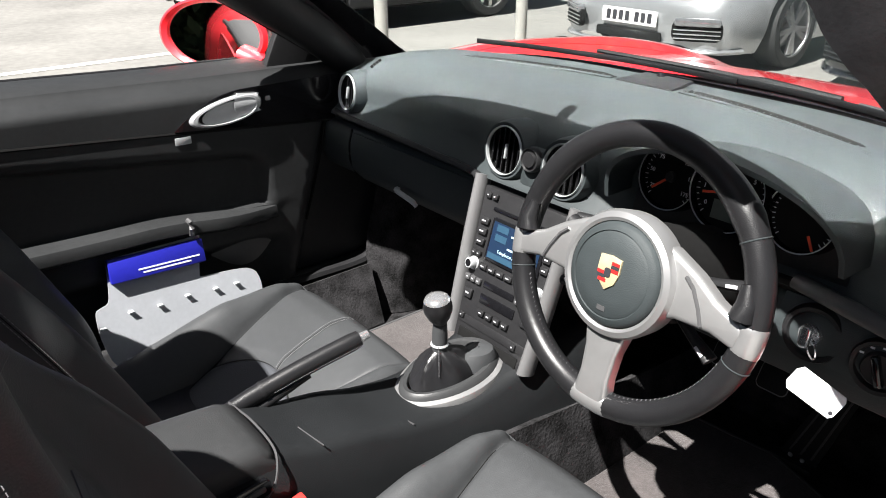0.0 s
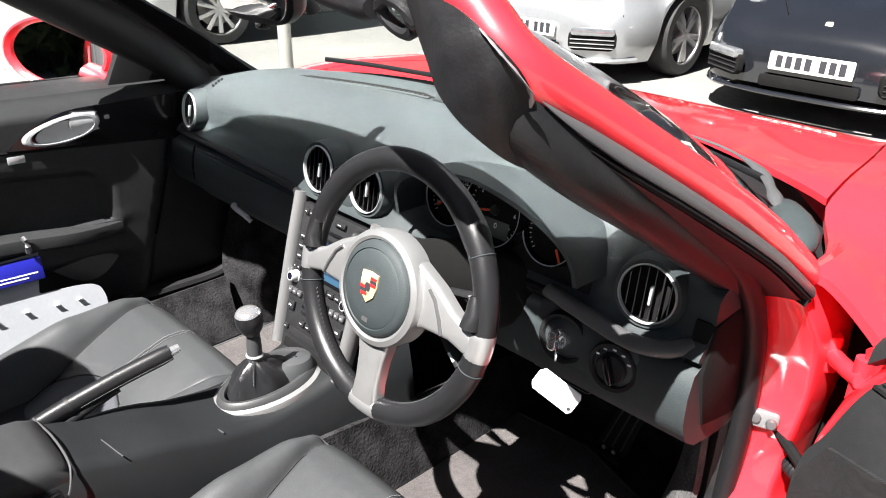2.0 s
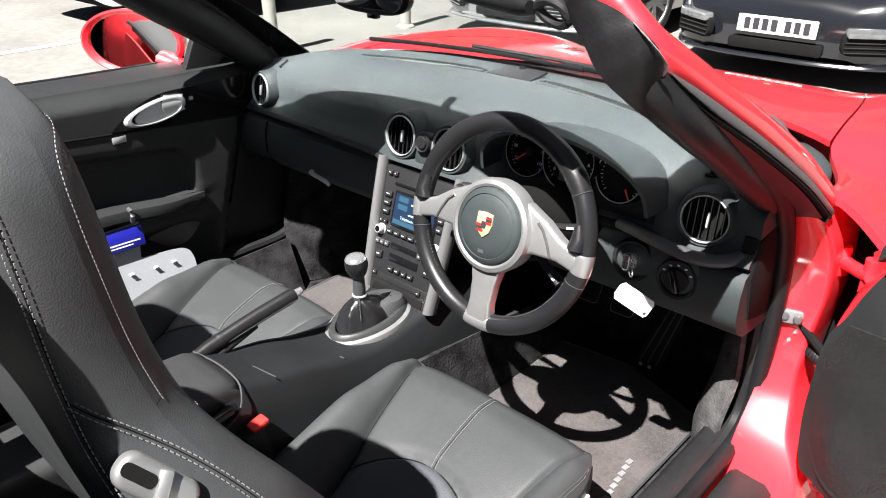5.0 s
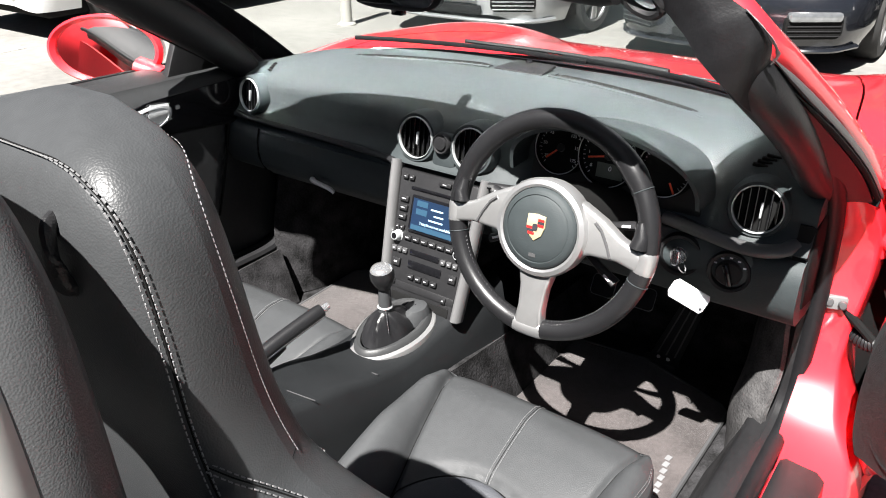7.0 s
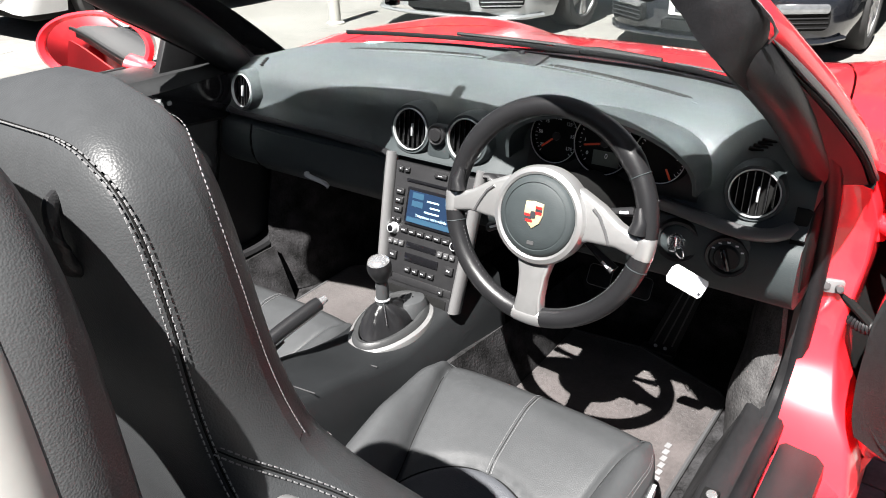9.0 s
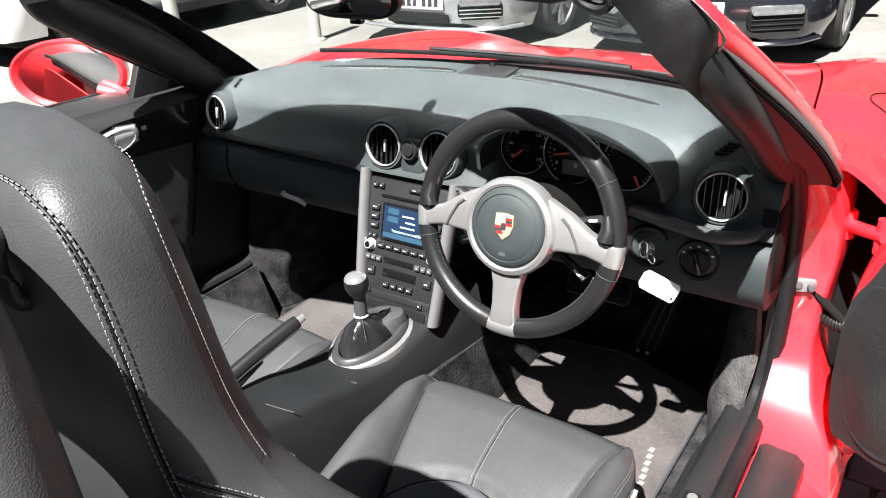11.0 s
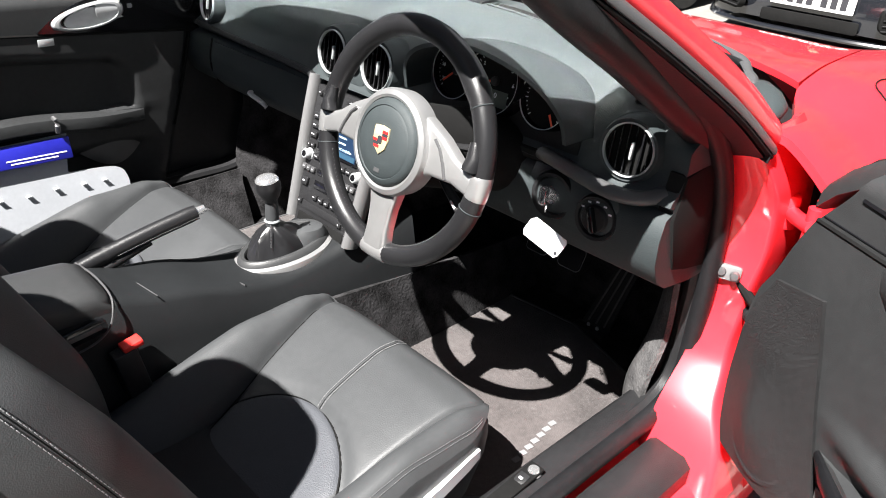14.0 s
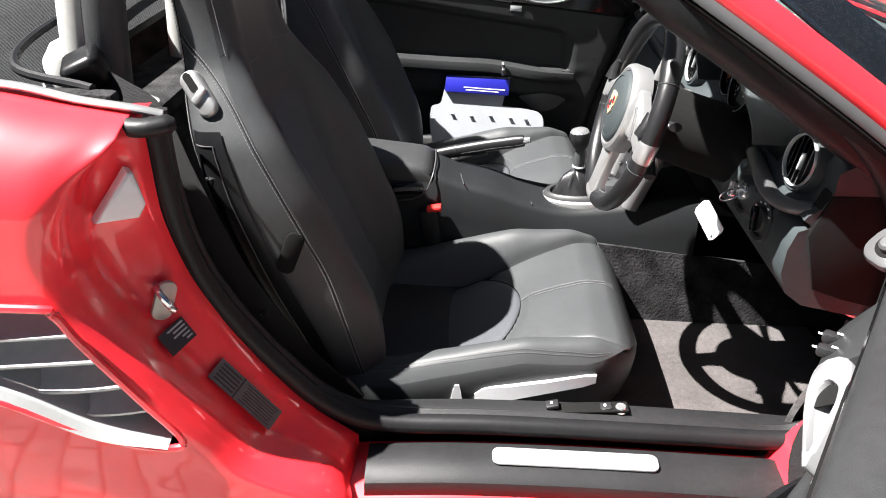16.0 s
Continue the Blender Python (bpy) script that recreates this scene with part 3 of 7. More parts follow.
def build_body():
    car = thing("open_roadster", "bright red open two-seat roadster with gloss paint", "car", (0, 0, 0))
    # bonnet
    def edge(y):
        return lerp_table([(0.36, 0.660), (0.7, 0.618), (1.0, 0.56), (1.5, 0.43)], y)[0]
    def bonnet(u, v):
        y0 = 0.70 - 0.262 * abs(2 * v - 1) ** 2
        y = y0 + (1.55 - y0) * u
        x = (2 * v - 1) * edge(y)
        return (x, y, front_z(x, y))
    part("bonnet", grid(bonnet, 30, 40, 0.012), RED, car)
    for s in (-1, 1):
        def wing(u, v):
            y = 0.155 + 1.66 * u
            e = edge(y) + 0.005 if y > 0.44 else lerp_table([(0.155, 0.748), (0.245, 0.727), (0.30, 0.708), (0.35, 0.684), (0.40, 0.664), (0.44, 0.655)], y)[0]
            x = e + (0.868 - 0.05 * step(1.1, 1.8, y) - e) * v
            return (s * x, y, front_z(x, y) + (0.012 * step(0.36, 0.155, y)))
        wing_ob = part("front_wing", grid(wing, 40, 16, 0.012), RED, car)
        def flank(u, v):
            y = 0.155 + 1.66 * u
            x = 0.868 - 0.05 * step(1.1, 1.8, y)
            zt = front_z(x, y) + (0.012 * step(0.36, 0.155, y))
            zb = 0.20
            d = 0.345 ** 2 - (y - 1.12) ** 2
            if d > 0:
                zb = 0.32 + math.sqrt(d)
            zb = min(zb, zt - 0.01)
            return (s * (x + 0.03 * math.sin(math.pi * v) - 0.045 * v * v), y, zt + (zb - zt) * v)
        part("flank", grid(flank, 48, 10, 0.012), RED, car)
        if s > 0:
            ring = []
            for i in range(40):
                a = 2 * math.pi * i / 40
                x, y = 0.795 + 0.060 * math.cos(a), 0.57 + 0.075 * math.sin(a)
                ring.append((x, y, front_z(x, y) + 0.0018))
            part("fuel_flap_gap", tube(ring, 0.0013, 6, closed=True), DULL, wing_ob, "thin dark gap round the fuel flap")
    # nose
    part("nose", grid(lambda u, v: ((2 * v - 1) * (0.86 - 0.22 * u * u), 1.55 + 0.42 * math.sin(1.5 * u) - 0.25 * (2 * v - 1) ** 4, front_z((2 * v - 1) * 0.42, 1.55) * (1 - u) + 0.22 * u), 14, 24, 0.012), RED, car)
    # cowl with wipers under the glass
    part("cowl", grid(lambda u, v: ((2 * v - 1) * (0.755 - 0.09 * u), 0.30 + 0.60 * u - 0.17 * (2 * v - 1) ** 2 - 0.27 * u * (2 * v - 1) ** 2, 0.878 - 0.040 * u - 0.025 * (2 * v - 1) ** 2), 10, 24, 0.01), PLASTIC, car, "black plastic cowl under the windscreen")
    # windscreen surround: pillars and header
    for s in (-1, 1):
        outer = spline([(s * 0.742, 0.165, 0.885), (s * 0.728, 0.06, 0.962), (s * 0.705, -0.08, 1.05), (s * 0.676, -0.215, 1.132), (s * 0.650, -0.292, 1.186), (s * 0.605, -0.300, 1.228)], 6)
        path = outer + spline([(s * 0.605, -0.300, 1.228), (s * 0.53, -0.292, 1.256), (s * 0.42, -0.276, 1.272), (s * 0.22, -0.252, 1.286), (0, -0.243, 1.290)], 6)[1:]
        rings = []
        for i, p in enumerate(path):
            t = path[min(i + 1, len(path) - 1)] - path[max(i - 1, 0)]
            f = step(18, 38, i)
            c = Vector((s, 0.35, 0.75)).normalized().lerp(Vector((0, 0.45, 0.9)), f).normalized()
            c = (c - t.normalized() * c.dot(t.normalized())).normalized()
            side = t.normalized().cross(c) * s
            k = 1.0 if s > 0 else 0.45 + 0.55 * f
            w = (0.026 if s > 0 else 0.038) + 0.008 * f
            rings.append([p + c * (-0.016 + 0.020 * math.sin(q)) * k + side * w * k * math.copysign(abs(math.cos(q)) ** 0.7, math.cos(q)) for q in [2 * math.pi * n / 20 for n in range(20)]])
        part("windscreen_frame", loft(rings), RED, car, "red painted windscreen pillar and header", angle=75)
        ins = spline([(s * 0.44, -0.315, 1.262), (s * 0.525, -0.335, 1.238), (s * 0.580, -0.348, 1.196), (s * 0.612, -0.318, 1.156), (s * 0.632, -0.24, 1.106), (s * 0.655, -0.12, 1.034), (s * 0.675, 0.0, 0.955), (s * 0.688, 0.07, 0.895), (s * 0.693, 0.115, 0.845)], 6)
        rad = [lerp_table([(0, 0.026), (6, 0.032), (12, 0.034), (18, 0.038), (24, 0.038), (36, 0.036), (48, 0.026)], i)[0] for i in range(len(ins))]
        if s < 0:
            part("pillar_cover", loft([[p + Vector((0.008, -0.040, -0.066)), p + Vector((0.026, -0.020, -0.030)), p + Vector((0.030, 0.006, 0.006)), p + Vector((0.022, 0.032, 0.034)), p + Vector((0.002, 0.046, 0.044)), p + Vector((-0.008, 0.03, 0.02)), p + Vector((-0.008, -0.03, -0.05))] for p in [outer[0] + Vector((0.012, 0.10, -0.075)), outer[0] + Vector((0.006, 0.05, -0.036))] + outer]), RUBBER, car, "black inner pillar cover")
        if s < 0:
            part("pillar_trim", tube(ins, [r * 1.2 for r in rad], 16, flat=0.85, up=(s, 0, 0.4)), RUBBER, car, "black rubbery inner pillar lining")
            part("pillar_strip", tube([Vector((p.x + s * 0.006, p.y - 0.022, p.z - 0.018)) for p in outer[2:20]], 0.010, 8, flat=0.6, up=(s, 0, 0.4)), GREYTRIM, car, "dark grey strip along the pillar")
        else:
            down = Vector((0.80, -0.645, -0.765)).normalized()
            up = Vector((1, 0.35, 0.75)).normalized()
            line = [(0.676, 0.150, 0.835), (0.672, 0.06, 0.892), (0.669, -0.03, 0.950), (0.667, -0.13, 1.015), (0.660, -0.225, 1.075), (0.640, -0.285, 1.125), (0.615, -0.306, 1.163), (0.590, -0.310, 1.192), (0.560, -0.302, 1.214), (0.52, -0.29, 1.234), (0.46, -0.275, 1.248)]
            part("pillar_trim", tube(spline(line, 5), [lerp_table([(0, 0.022), (5, 0.029), (20, 0.033), (30, 0.037), (36, 0.036), (44, 0.030), (50, 0.020)], i)[0] for i in range(51)], 20, flat=0.85, up=up), RUBBER, car, "black rubbery inner pillar lining", angle=80)
            rim = spline([(0.535, -0.338, 1.234), (0.578, -0.352, 1.230), (0.622, -0.350, 1.216), (0.650, -0.342, 1.196), (0.668, -0.330, 1.176), (0.668, -0.310, 1.150)], 6)
            low = spline([(0.545, -0.330, 1.196), (0.575, -0.345, 1.176), (0.598, -0.352, 1.152), (0.622, -0.345, 1.128), (0.645, -0.326, 1.108), (0.662, -0.300, 1.096)], 6)
            def flap(u, v):
                k = int(round(u * 30))
                p = low[k].lerp(rim[k], v)
                bulge = 0.009 * math.sin(math.pi * v) * math.sin(math.pi * u) + 0.0013 * math.sin(17 * u + 5 * v) * math.sin(math.pi * v) + 0.0006 * math.sin(31 * u - 9 * v)
                fall = step(0.60, 1.0, u)
                return p + Vector((0.55, -0.65, 0.5)).normalized() * ((bulge + 0.004) * (1 - fall) - 0.018 * fall)
            part("lining_flap", grid(flap, 30, 14, 0.005), RUBBER, car, "loose wrinkled lining over the header corner", angle=80)
            part("torn_film", tube(spline([(0.640, -0.353, 1.210), (0.660, -0.346, 1.190), (0.672, -0.330, 1.166), (0.664, -0.318, 1.150)], 6), [0.001, 0.002, 0.0015, 0.0025, 0.002, 0.003, 0.002, 0.003, 0.004, 0.003, 0.0025, 0.002, 0.003, 0.002, 0.0015, 0.0025, 0.002, 0.0015, 0.001], 7, flat=0.4), SATIN, car, "torn milky film at the lining edge")
            lin = [(-y, x, z) for x, y, z in line[:7]]
            def bridge(u, v):
                p = outer[int(round(u * 20))]
                q = p + down * 0.030 - up * 0.018
                x, z = lerp_table(lin, -(q.y + 0.01))
                return Vector((x, q.y + 0.01, z)).lerp(q, v) - up * 0.004
            part("lining_bridge", grid(bridge, 20, 6, 0.012), RUBBER, car, "black lining edge", angle=80)
            part("pillar_strip", tube([p + down * 0.030 - up * 0.014 for p in outer[:24]], [0.010] * 18 + [0.009, 0.008, 0.007, 0.005, 0.003, 0.001], 10, flat=0.55, up=up), GREYTRIM, car, "dark grey strip along the pillar")
            part("strip_gap", tube([p + down * 0.040 - up * 0.020 for p in outer[:20]], [0.004] * 15 + [0.003, 0.003, 0.002, 0.001, 0.0005], 8, up=up), DULL, car)
    head = spline([(-0.625, -0.330, 1.200), (-0.52, -0.305, 1.248), (-0.3, -0.262, 1.280), (0, -0.240, 1.290), (0.3, -0.262, 1.280), (0.48, -0.285, 1.264), (0.590, -0.296, 1.240), (0.640, -0.290, 1.200)], 8)
    part("header_lining", tube([v + Vector((0, -0.010, -0.014)) for v in head[4:-10]], 0.030, 12, flat=0.7, up=(0, 0.5, 1)), RUBBER, car, "black header lining")
    return car


car_body = build_body()


def build_windscreen():
    def f(u, v):
        s = 2 * v - 1
        a = Vector((s * 0.715, 0.485 - 0.31 * s ** 4, 0.897 - 0.014 * s * s))
        b = Vector((s * 0.60, -0.225 - 0.085 * s * s, 1.288 - 0.075 * s * s))
        p = a.lerp(b, u)
        return p + Vector((0, 0.2, 0.35)) * 0.05 * math.sin(math.pi * u)
    ob = part("windscreen", grid(f, 12, 24, 0.004), GLASS, car_body, "clear raked windscreen")
    ob.visible_shadow = False
    # black printed border of the glass along the header and the pillars
    inner = Vector((0, -0.2, -0.35)).normalized() * 0.006
    part("screen_border", grid(lambda u, v: f(0.915 + 0.085 * u, 0.02 + 0.96 * v) + inner, 3, 24, 0.002), GLOSS, ob, "black printed glass border")
    for q in (0, 1):
        part("screen_border", grid(lambda u, v: f(0.03 + 0.885 * v, (0.930 + 0.070 * u) if q else (0.032 - 0.032 * u)) + inner, 3, 16, 0.002), GLOSS, ob, "black printed glass border")
    part("screen_border", grid(lambda u, v: f(0.010 + 0.028 * u, 0.02 + 0.96 * v) + inner, 3, 24, 0.002), GLOSS, ob, "black printed glass border")
    w = thing("wiper", "black windscreen wiper lying on the cowl", "wiper", (0, 0.4, 0.88), "wipers")
    part("blade", tube(spline([(-0.60, 0.395, 0.916), (-0.45, 0.455, 0.913), (-0.2, 0.490, 0.914), (0.05, 0.500, 0.910)], 8), 0.004, 6, flat=1.6), RUBBER, w)
    part("arm", tube(spline([(-0.30, 0.495, 0.922), (0.0, 0.53, 0.914), (0.24, 0.535, 0.902)], 6), [0.005] * 8 + [0.010] * 5, 6), PLASTIC, w)
    w = thing("wiper", "black windscreen wiper lying on the cowl", "wiper", (0.5, 0.3, 0.88), "wipers")
    part("blade", tube(spline([(-0.02, 0.510, 0.912), (0.30, 0.485, 0.908), (0.57, 0.400, 0.896)], 8), 0.004, 6, flat=1.6), RUBBER, w)
    part("arm", tube(spline([(0.28, 0.515, 0.908), (0.44, 0.487, 0.905), (0.54, 0.430, 0.900), (0.590, 0.372, 0.893), (0.622, 0.325, 0.886)], 5), [0.004] * 8 + [0.006, 0.008, 0.010, 0.010, 0.010, 0.009, 0.008, 0.008, 0.010, 0.012, 0.011, 0.009, 0.006], 10, flat=0.6), GREYTRIM, w, "grey wiper arm on its pivot")
    # moulded cover in the corner between glass, wing and pillar
    part("cowl_corner", loft([[(x + wd * math.cos(a), y + 0.25 * wd * math.sin(a), z + 0.018 * h * max(0.0, math.sin(a)) - 0.012 * max(0.0, -math.sin(a))) for a in [2 * math.pi * i / 16 for i in range(16)]] for x, y, z, wd, h in ((0.612, 0.372, 0.870, 0.006, 0.5), (0.625, 0.352, 0.874, 0.026, 0.9), (0.650, 0.310, 0.878, 0.034, 1.0), (0.678, 0.265, 0.880, 0.032, 1.0), (0.700, 0.220, 0.882, 0.022, 0.9), (0.712, 0.190, 0.882, 0.008, 0.5))]), DASH, car_body, "dark grey corner cover of the cowl", angle=60)


build_windscreen()

# ---- dashboard ----


def dash_profile(x):
    a = abs(x)
    drop = 0.035 * step(0.50, 0.69, a)
    mid = 0.022 * step(0.20, 0.10, a)
    bow = 0.26 * (a / 0.69) ** 3.5
    return [(0.47 - bow, 0.80), (0.465 - bow, 0.888 - drop), (0.43 - bow, 0.906 - drop), (0.31 - bow * 0.7, 0.925 - drop), (0.19 - bow * 0.35, 0.932 - drop), (0.11 - bow * 0.05, 0.924 - drop),
            (0.065, 0.908 - drop * 0.8), (0.040, 0.885 - drop * 0.5), (0.030 - mid, 0.860), (0.030 - mid, 0.832), (0.020 - mid, 0.806), (0.004 - mid, 0.796), (0.000 - mid, 0.788),
            (0.010, 0.783), (0.012, 0.777), (-0.004 - 0.5 * mid, 0.770), (-0.012, 0.74), (-0.012, 0.70), (0.002, 0.668), (0.03, 0.648), (0.10, 0.635), (0.25, 0.63), (0.42 - bow, 0.66)]


def dash_z(x, y):
    """Height of the dashboard's top at x, y."""
    p = dash_profile(x)[2:8]
    for (y1, z1), (y0, z0) in zip(p, p[1:]):
        if y0 <= y <= y1:
            return z0 + (z1 - z0) * (y - y0) / (y1 - y0)
    return p[0][1]


def build_vent(parent, at, normal, r=0.0405, n_slats=6):
    m = facing(at, normal)
    v = part("air_vent", lathe([(r * 0.99, -0.012), (r * 1.0, 0.002), (r * 1.015, 0.0040), (r * 1.04, 0.0042), (r * 1.06, 0.002), (r * 1.07, -0.01)], 48, m), ALU, parent, "round air vent with a silver ring")
    part("vent_well", lathe([(0, -0.0115), (r, -0.0115), (r, -0.002), (r * 0.985, -0.002), (r * 0.985, -0.011)], 40, m), DULL, v, "black vent well")
    for i in range(n_slats):
        x = (i - (n_slats - 1) / 2) * r * 0.30
        h = 2 * math.sqrt(max(1e-6, (r * 0.97) ** 2 - x * x))
        part("slat", box(0.0026, h, 0.011, 0.0008, m @ pose(x, 0, -0.0055, 0, 18, 0), 1), GLOSS, v)
    part("slat_tab", box(0.0040, 0.026, 0.007, 0.0018, m @ pose(r * 0.15, 0, 0.002)), ALU, v, "silver vent tab")
    return v


def build_dashboard():
    d = thing("dashboard", "dark grey soft-touch dashboard with round vents", "dashboard", (0, 0.2, 0.63))
    xs = [-0.69 + 1.38 * i / 60 for i in range(61)]
    part("dash_top", loft([[(x, y, z) for y, z in dash_profile(x)] for x in xs]), DASH, d, angle=55)
    # bulges round the vents
    for x, y, r in ((-0.603, 0.012, 0.0375), (0.603, 0.012, 0.0375), (-0.068, -0.012, 0.0405), (0.068, -0.012, 0.0405)):
        nrm = (0.12 * (1 if x > 0.3 else -1 if x < -0.3 else 0), -1, 0.16)
        part("vent_housing", lathe([(r * 1.05, 0.0), (r * 1.20, 0.001), (r * 1.30, -0.010), (r * 1.36, -0.030), (r * 1.36, -0.10)], 40, facing((x, y, 0.845), nrm)), DASH, d)
        build_vent(d, (x, y, 0.845), nrm, r)
    # centre panel with the start button
    part("centre_panel", prism(rounded(0.058, 0.075, 0.015), 0.024, 0.008, facing((0, 0.012, 0.823), (0, -1, 0.12))), DASH, d)
    part("round_button", lathe([(0.0, 0.004), (0.012, 0.004), (0.0135, 0.0), (0.017, 0.0), (0.019, 0.003), (0.021, 0.0), (0.021, -0.01)], 32, facing((0, -0.018, 0.846), (0, -1, 0.14))), PLASTIC, d, "round black button between the vents")
    # trim strips
    part("trim_strip", tube(spline([(-0.665, 0.03, 0.795), (-0.62, 0.0, 0.794), (-0.4, -0.004, 0.790), (-0.16, -0.014, 0.787), (-0.115, -0.028, 0.788)], 8), 0.009, 10, flat=0.7), PLASTIC, d)
    part("trim_strip", tube(spline([(0.12, -0.028, 0.788), (0.2, -0.012, 0.79)], 8), 0.009, 10, flat=0.7), PLASTIC, d)
    part("trim_strip", tube(spline([(0.46, 0.0, 0.800), (0.53, -0.012, 0.795), (0.60, -0.018, 0.789), (0.645, -0.006, 0.790), (0.668, 0.020, 0.797)], 8), 0.014, 12, flat=0.75), GREYTRIM, d, "grey satin trim strip")
    part("end_cap", prism([(-0.095, -0.115), (0.06, -0.06), (0.09, 0.03), (0.07, 0.095), (-0.02, 0.1), (-0.095, 0.03)], 0.03, 0.012, facing((0.663, 0.095, 0.735), (1, 0.05, 0.0)) @ Matrix.Diagonal((-1, 1, 1, 1))), DULL, d, "dark end panel of the dashboard")
    # glovebox lid and handle
    part("glovebox_gap", tube(spline([(-0.565, -0.005, 0.772), (-0.566, -0.014, 0.74), (-0.566, -0.014, 0.70), (-0.563, 0.0, 0.666)], 6), 0.0022, 6), DULL, d)
    g = part("glovebox_lid", grid(lambda u, v: (-0.555 + 0.42 * u, lerp_table([(0, -0.010), (0.35, -0.018), (0.65, -0.018), (1, 0.012)], v)[0], 0.766 - 0.112 * v), 14, 12, 0.006), DASH, d)
    part("handle", tube(spline([(-0.375, -0.022, 0.690), (-0.365, -0.029, 0.688), (-0.315, -0.031, 0.682), (-0.305, -0.026, 0.672)], 6), 0.0065, 8, flat=0.7), BRIGHT, g, "silver glovebox handle")
    # air slots on the top
    b = bmesh.new()
    lip = bmesh.new()
    for x0, x1 in ((-0.42, -0.075), (0.075, 0.45)):
        pts = []
        for i in range(13):
            x = x0 + (x1 - x0) * i / 12
            pts.append((x, 0.285 - 0.55 * x * x, 0.9285 - 0.035 * step(0.5, 0.69, abs(x))))
        tube(pts, [0.002] + [0.010] * 11 + [0.002], 8, flat=0.45, bm=b)
        tube([(x, y - 0.013, z + 0.001) for x, y, z in pts], 0.0035, 6, flat=0.6, bm=lip)
        for i in range(26):
            x = x0 + (x1 - x0) * (i + 1) / 28
            box(0.002, 0.016, 0.004, 0, pose(x, 0.285 - 0.55 * x * x, 0.9300), bm=lip)
    part("air_slot", b, DULL, d, "dark demister slots")
    part("slot_rim", lip, DASH, d)
    for s in (-1, 1):
        for i in range(4):
            x, y = 0.582 + 0.004 * i, 0.066 + 0.010 * i
            part("side_demister", box(0.024, 0.0052, 0.006, 0.001, pose(s * x, y, dash_z(x, y) + 0.0005, 20, s * 14, s * 30)), DULL, d, "short dark demister slit")
    part("speaker_cover", prism([(-0.062, -0.03), (0.062, -0.03), (0.052, 0.05), (-0.052, 0.05)], 0.006, 0.003, pose(0, 0.295, 0.926, 2, 0, 0)), PLASTIC, d, "flat dark cover on the dash top")
    part("sun_sensor", lathe([(0, 0.010), (0.005, 0.009), (0.009, 0.003), (0.010, 0)], 16, pose(-0.012, 0.335, 0.929)), GLOSS, d, "small glossy sensor dome")
    # instrument hood
    arch = [(math.cos(a), math.sin(a)) for a in [math.pi * i / 24 for i in range(25)]]
    def hood(u, v):
        c, s = arch[int(round(v * 24))]
        y = -0.072 + 0.22 * u + 0.02 * (1 - abs(c)) * (1 - u) - 0.02 * (1 - s) * (1 - u) * -2.0
        return (0.348 + 0.178 * c * (1 + 0.05 * u), y, 0.838 + (0.106 - 0.020 * u ** 2) * max(0, s) ** 0.75 + 0.004 * s - 0.075 * u ** 4)
    part("instrument_hood", grid(hood, 10, 24, 0.007), DASH, d, "curved hood over the dials")
    part("dial_panel", prism([(-0.165, -0.058), (0.165, -0.058), (0.160, 0.012), (0.12, 0.048), (0.06, 0.064), (-0.06, 0.064), (-0.12, 0.048), (-0.160, 0.012)], 0.01, 0.002, facing((0.348, 0.040, 0.856), (0, -1, 0.22))), PLASTIC, d)
    part("lower_dial_shelf", box(0.30, 0.07, 0.02, 0.008, pose(0.348, 0.035, 0.792, 8, 0, 0)), DULL, d)
    for x, y, z, r, needles, marks in ((0.247, 0.018, 0.876, 0.046, (220,), ("25", "50", "75", "100", "125", "150", "175")), (0.347, 0.006, 0.884, 0.052, (192,), ("0", "1", "2", "3", "4", "5", "6", "7")), (0.445, 0.018, 0.876, 0.044, (112, 300), ("40", "80", "120"))):
        m = facing((x, y, z), (0, -1, 0.22))
        g = part("dial", lathe([(0, -0.004), (r * 0.98, -0.004), (r, 0.0), (r * 1.02, 0.010), (r * 1.05, 0.012), (r * 1.08, 0.008), (r * 1.10, -0.02)], 48, m), GLOSS, d, "round black dial with pale numerals")
        part("face", lathe([(0, 0.0), (r * 0.97, 0.0), (r * 0.97, -0.002), (0, -0.002)], 40, m), DULL, g)
        part("dial_ring", tube([m @ Vector((r * 1.03 * math.cos(2 * math.pi * i / 40), r * 1.03 * math.sin(2 * math.pi * i / 40), 0.0105)) for i in range(40)], 0.0012, 6, closed=True), SILVER, g, "thin silver dial rim")
        b = bmesh.new()
        for i in range(29):
            a = radians(225 - 270 * i / 28)
            box(0.0009, 0.005 if i % 4 == 0 else 0.003, 0.0006, 0, m @ pose(r * 0.90 * math.cos(a), r * 0.90 * math.sin(a), 0.0006, 0, 0, math.degrees(a) - 90), bm=b)
        part("tick", b, TEXT, g)
        for i, w in enumerate(marks):
            a = radians(215 - 250 * i / max(1, len(marks) - 1)) if len(marks) > 3 else radians(80 - 40 * i)
            words("numeral", w, 0.0085, TEXT, m @ pose(r * 0.72 * math.cos(a), r * 0.72 * math.sin(a), 0.0006), g)
        for a in needles:
            o = (0, 0) if len(needles) == 1 else ((0.0, 0.022) if a < 200 else (0.012, -0.020))
            ln = r * 0.74 if len(needles) == 1 else 0.020
            part("needle", box(ln, 0.0034, 0.0016, 0.0004, m @ pose(o[0], o[1], 0.003) @ pose(0, 0, 0, 0, 0, a) @ pose(ln / 2, 0, 0)), NEEDLE, g, "red needle")
            if len(needles) == 1:
                part("needle_hub", lathe([(0, 0.006), (0.007, 0.005), (0.008, 0.0)], 20, m), PLASTIC, g)
    m = facing((0.347, 0.006, 0.884), (0, -1, 0.22))
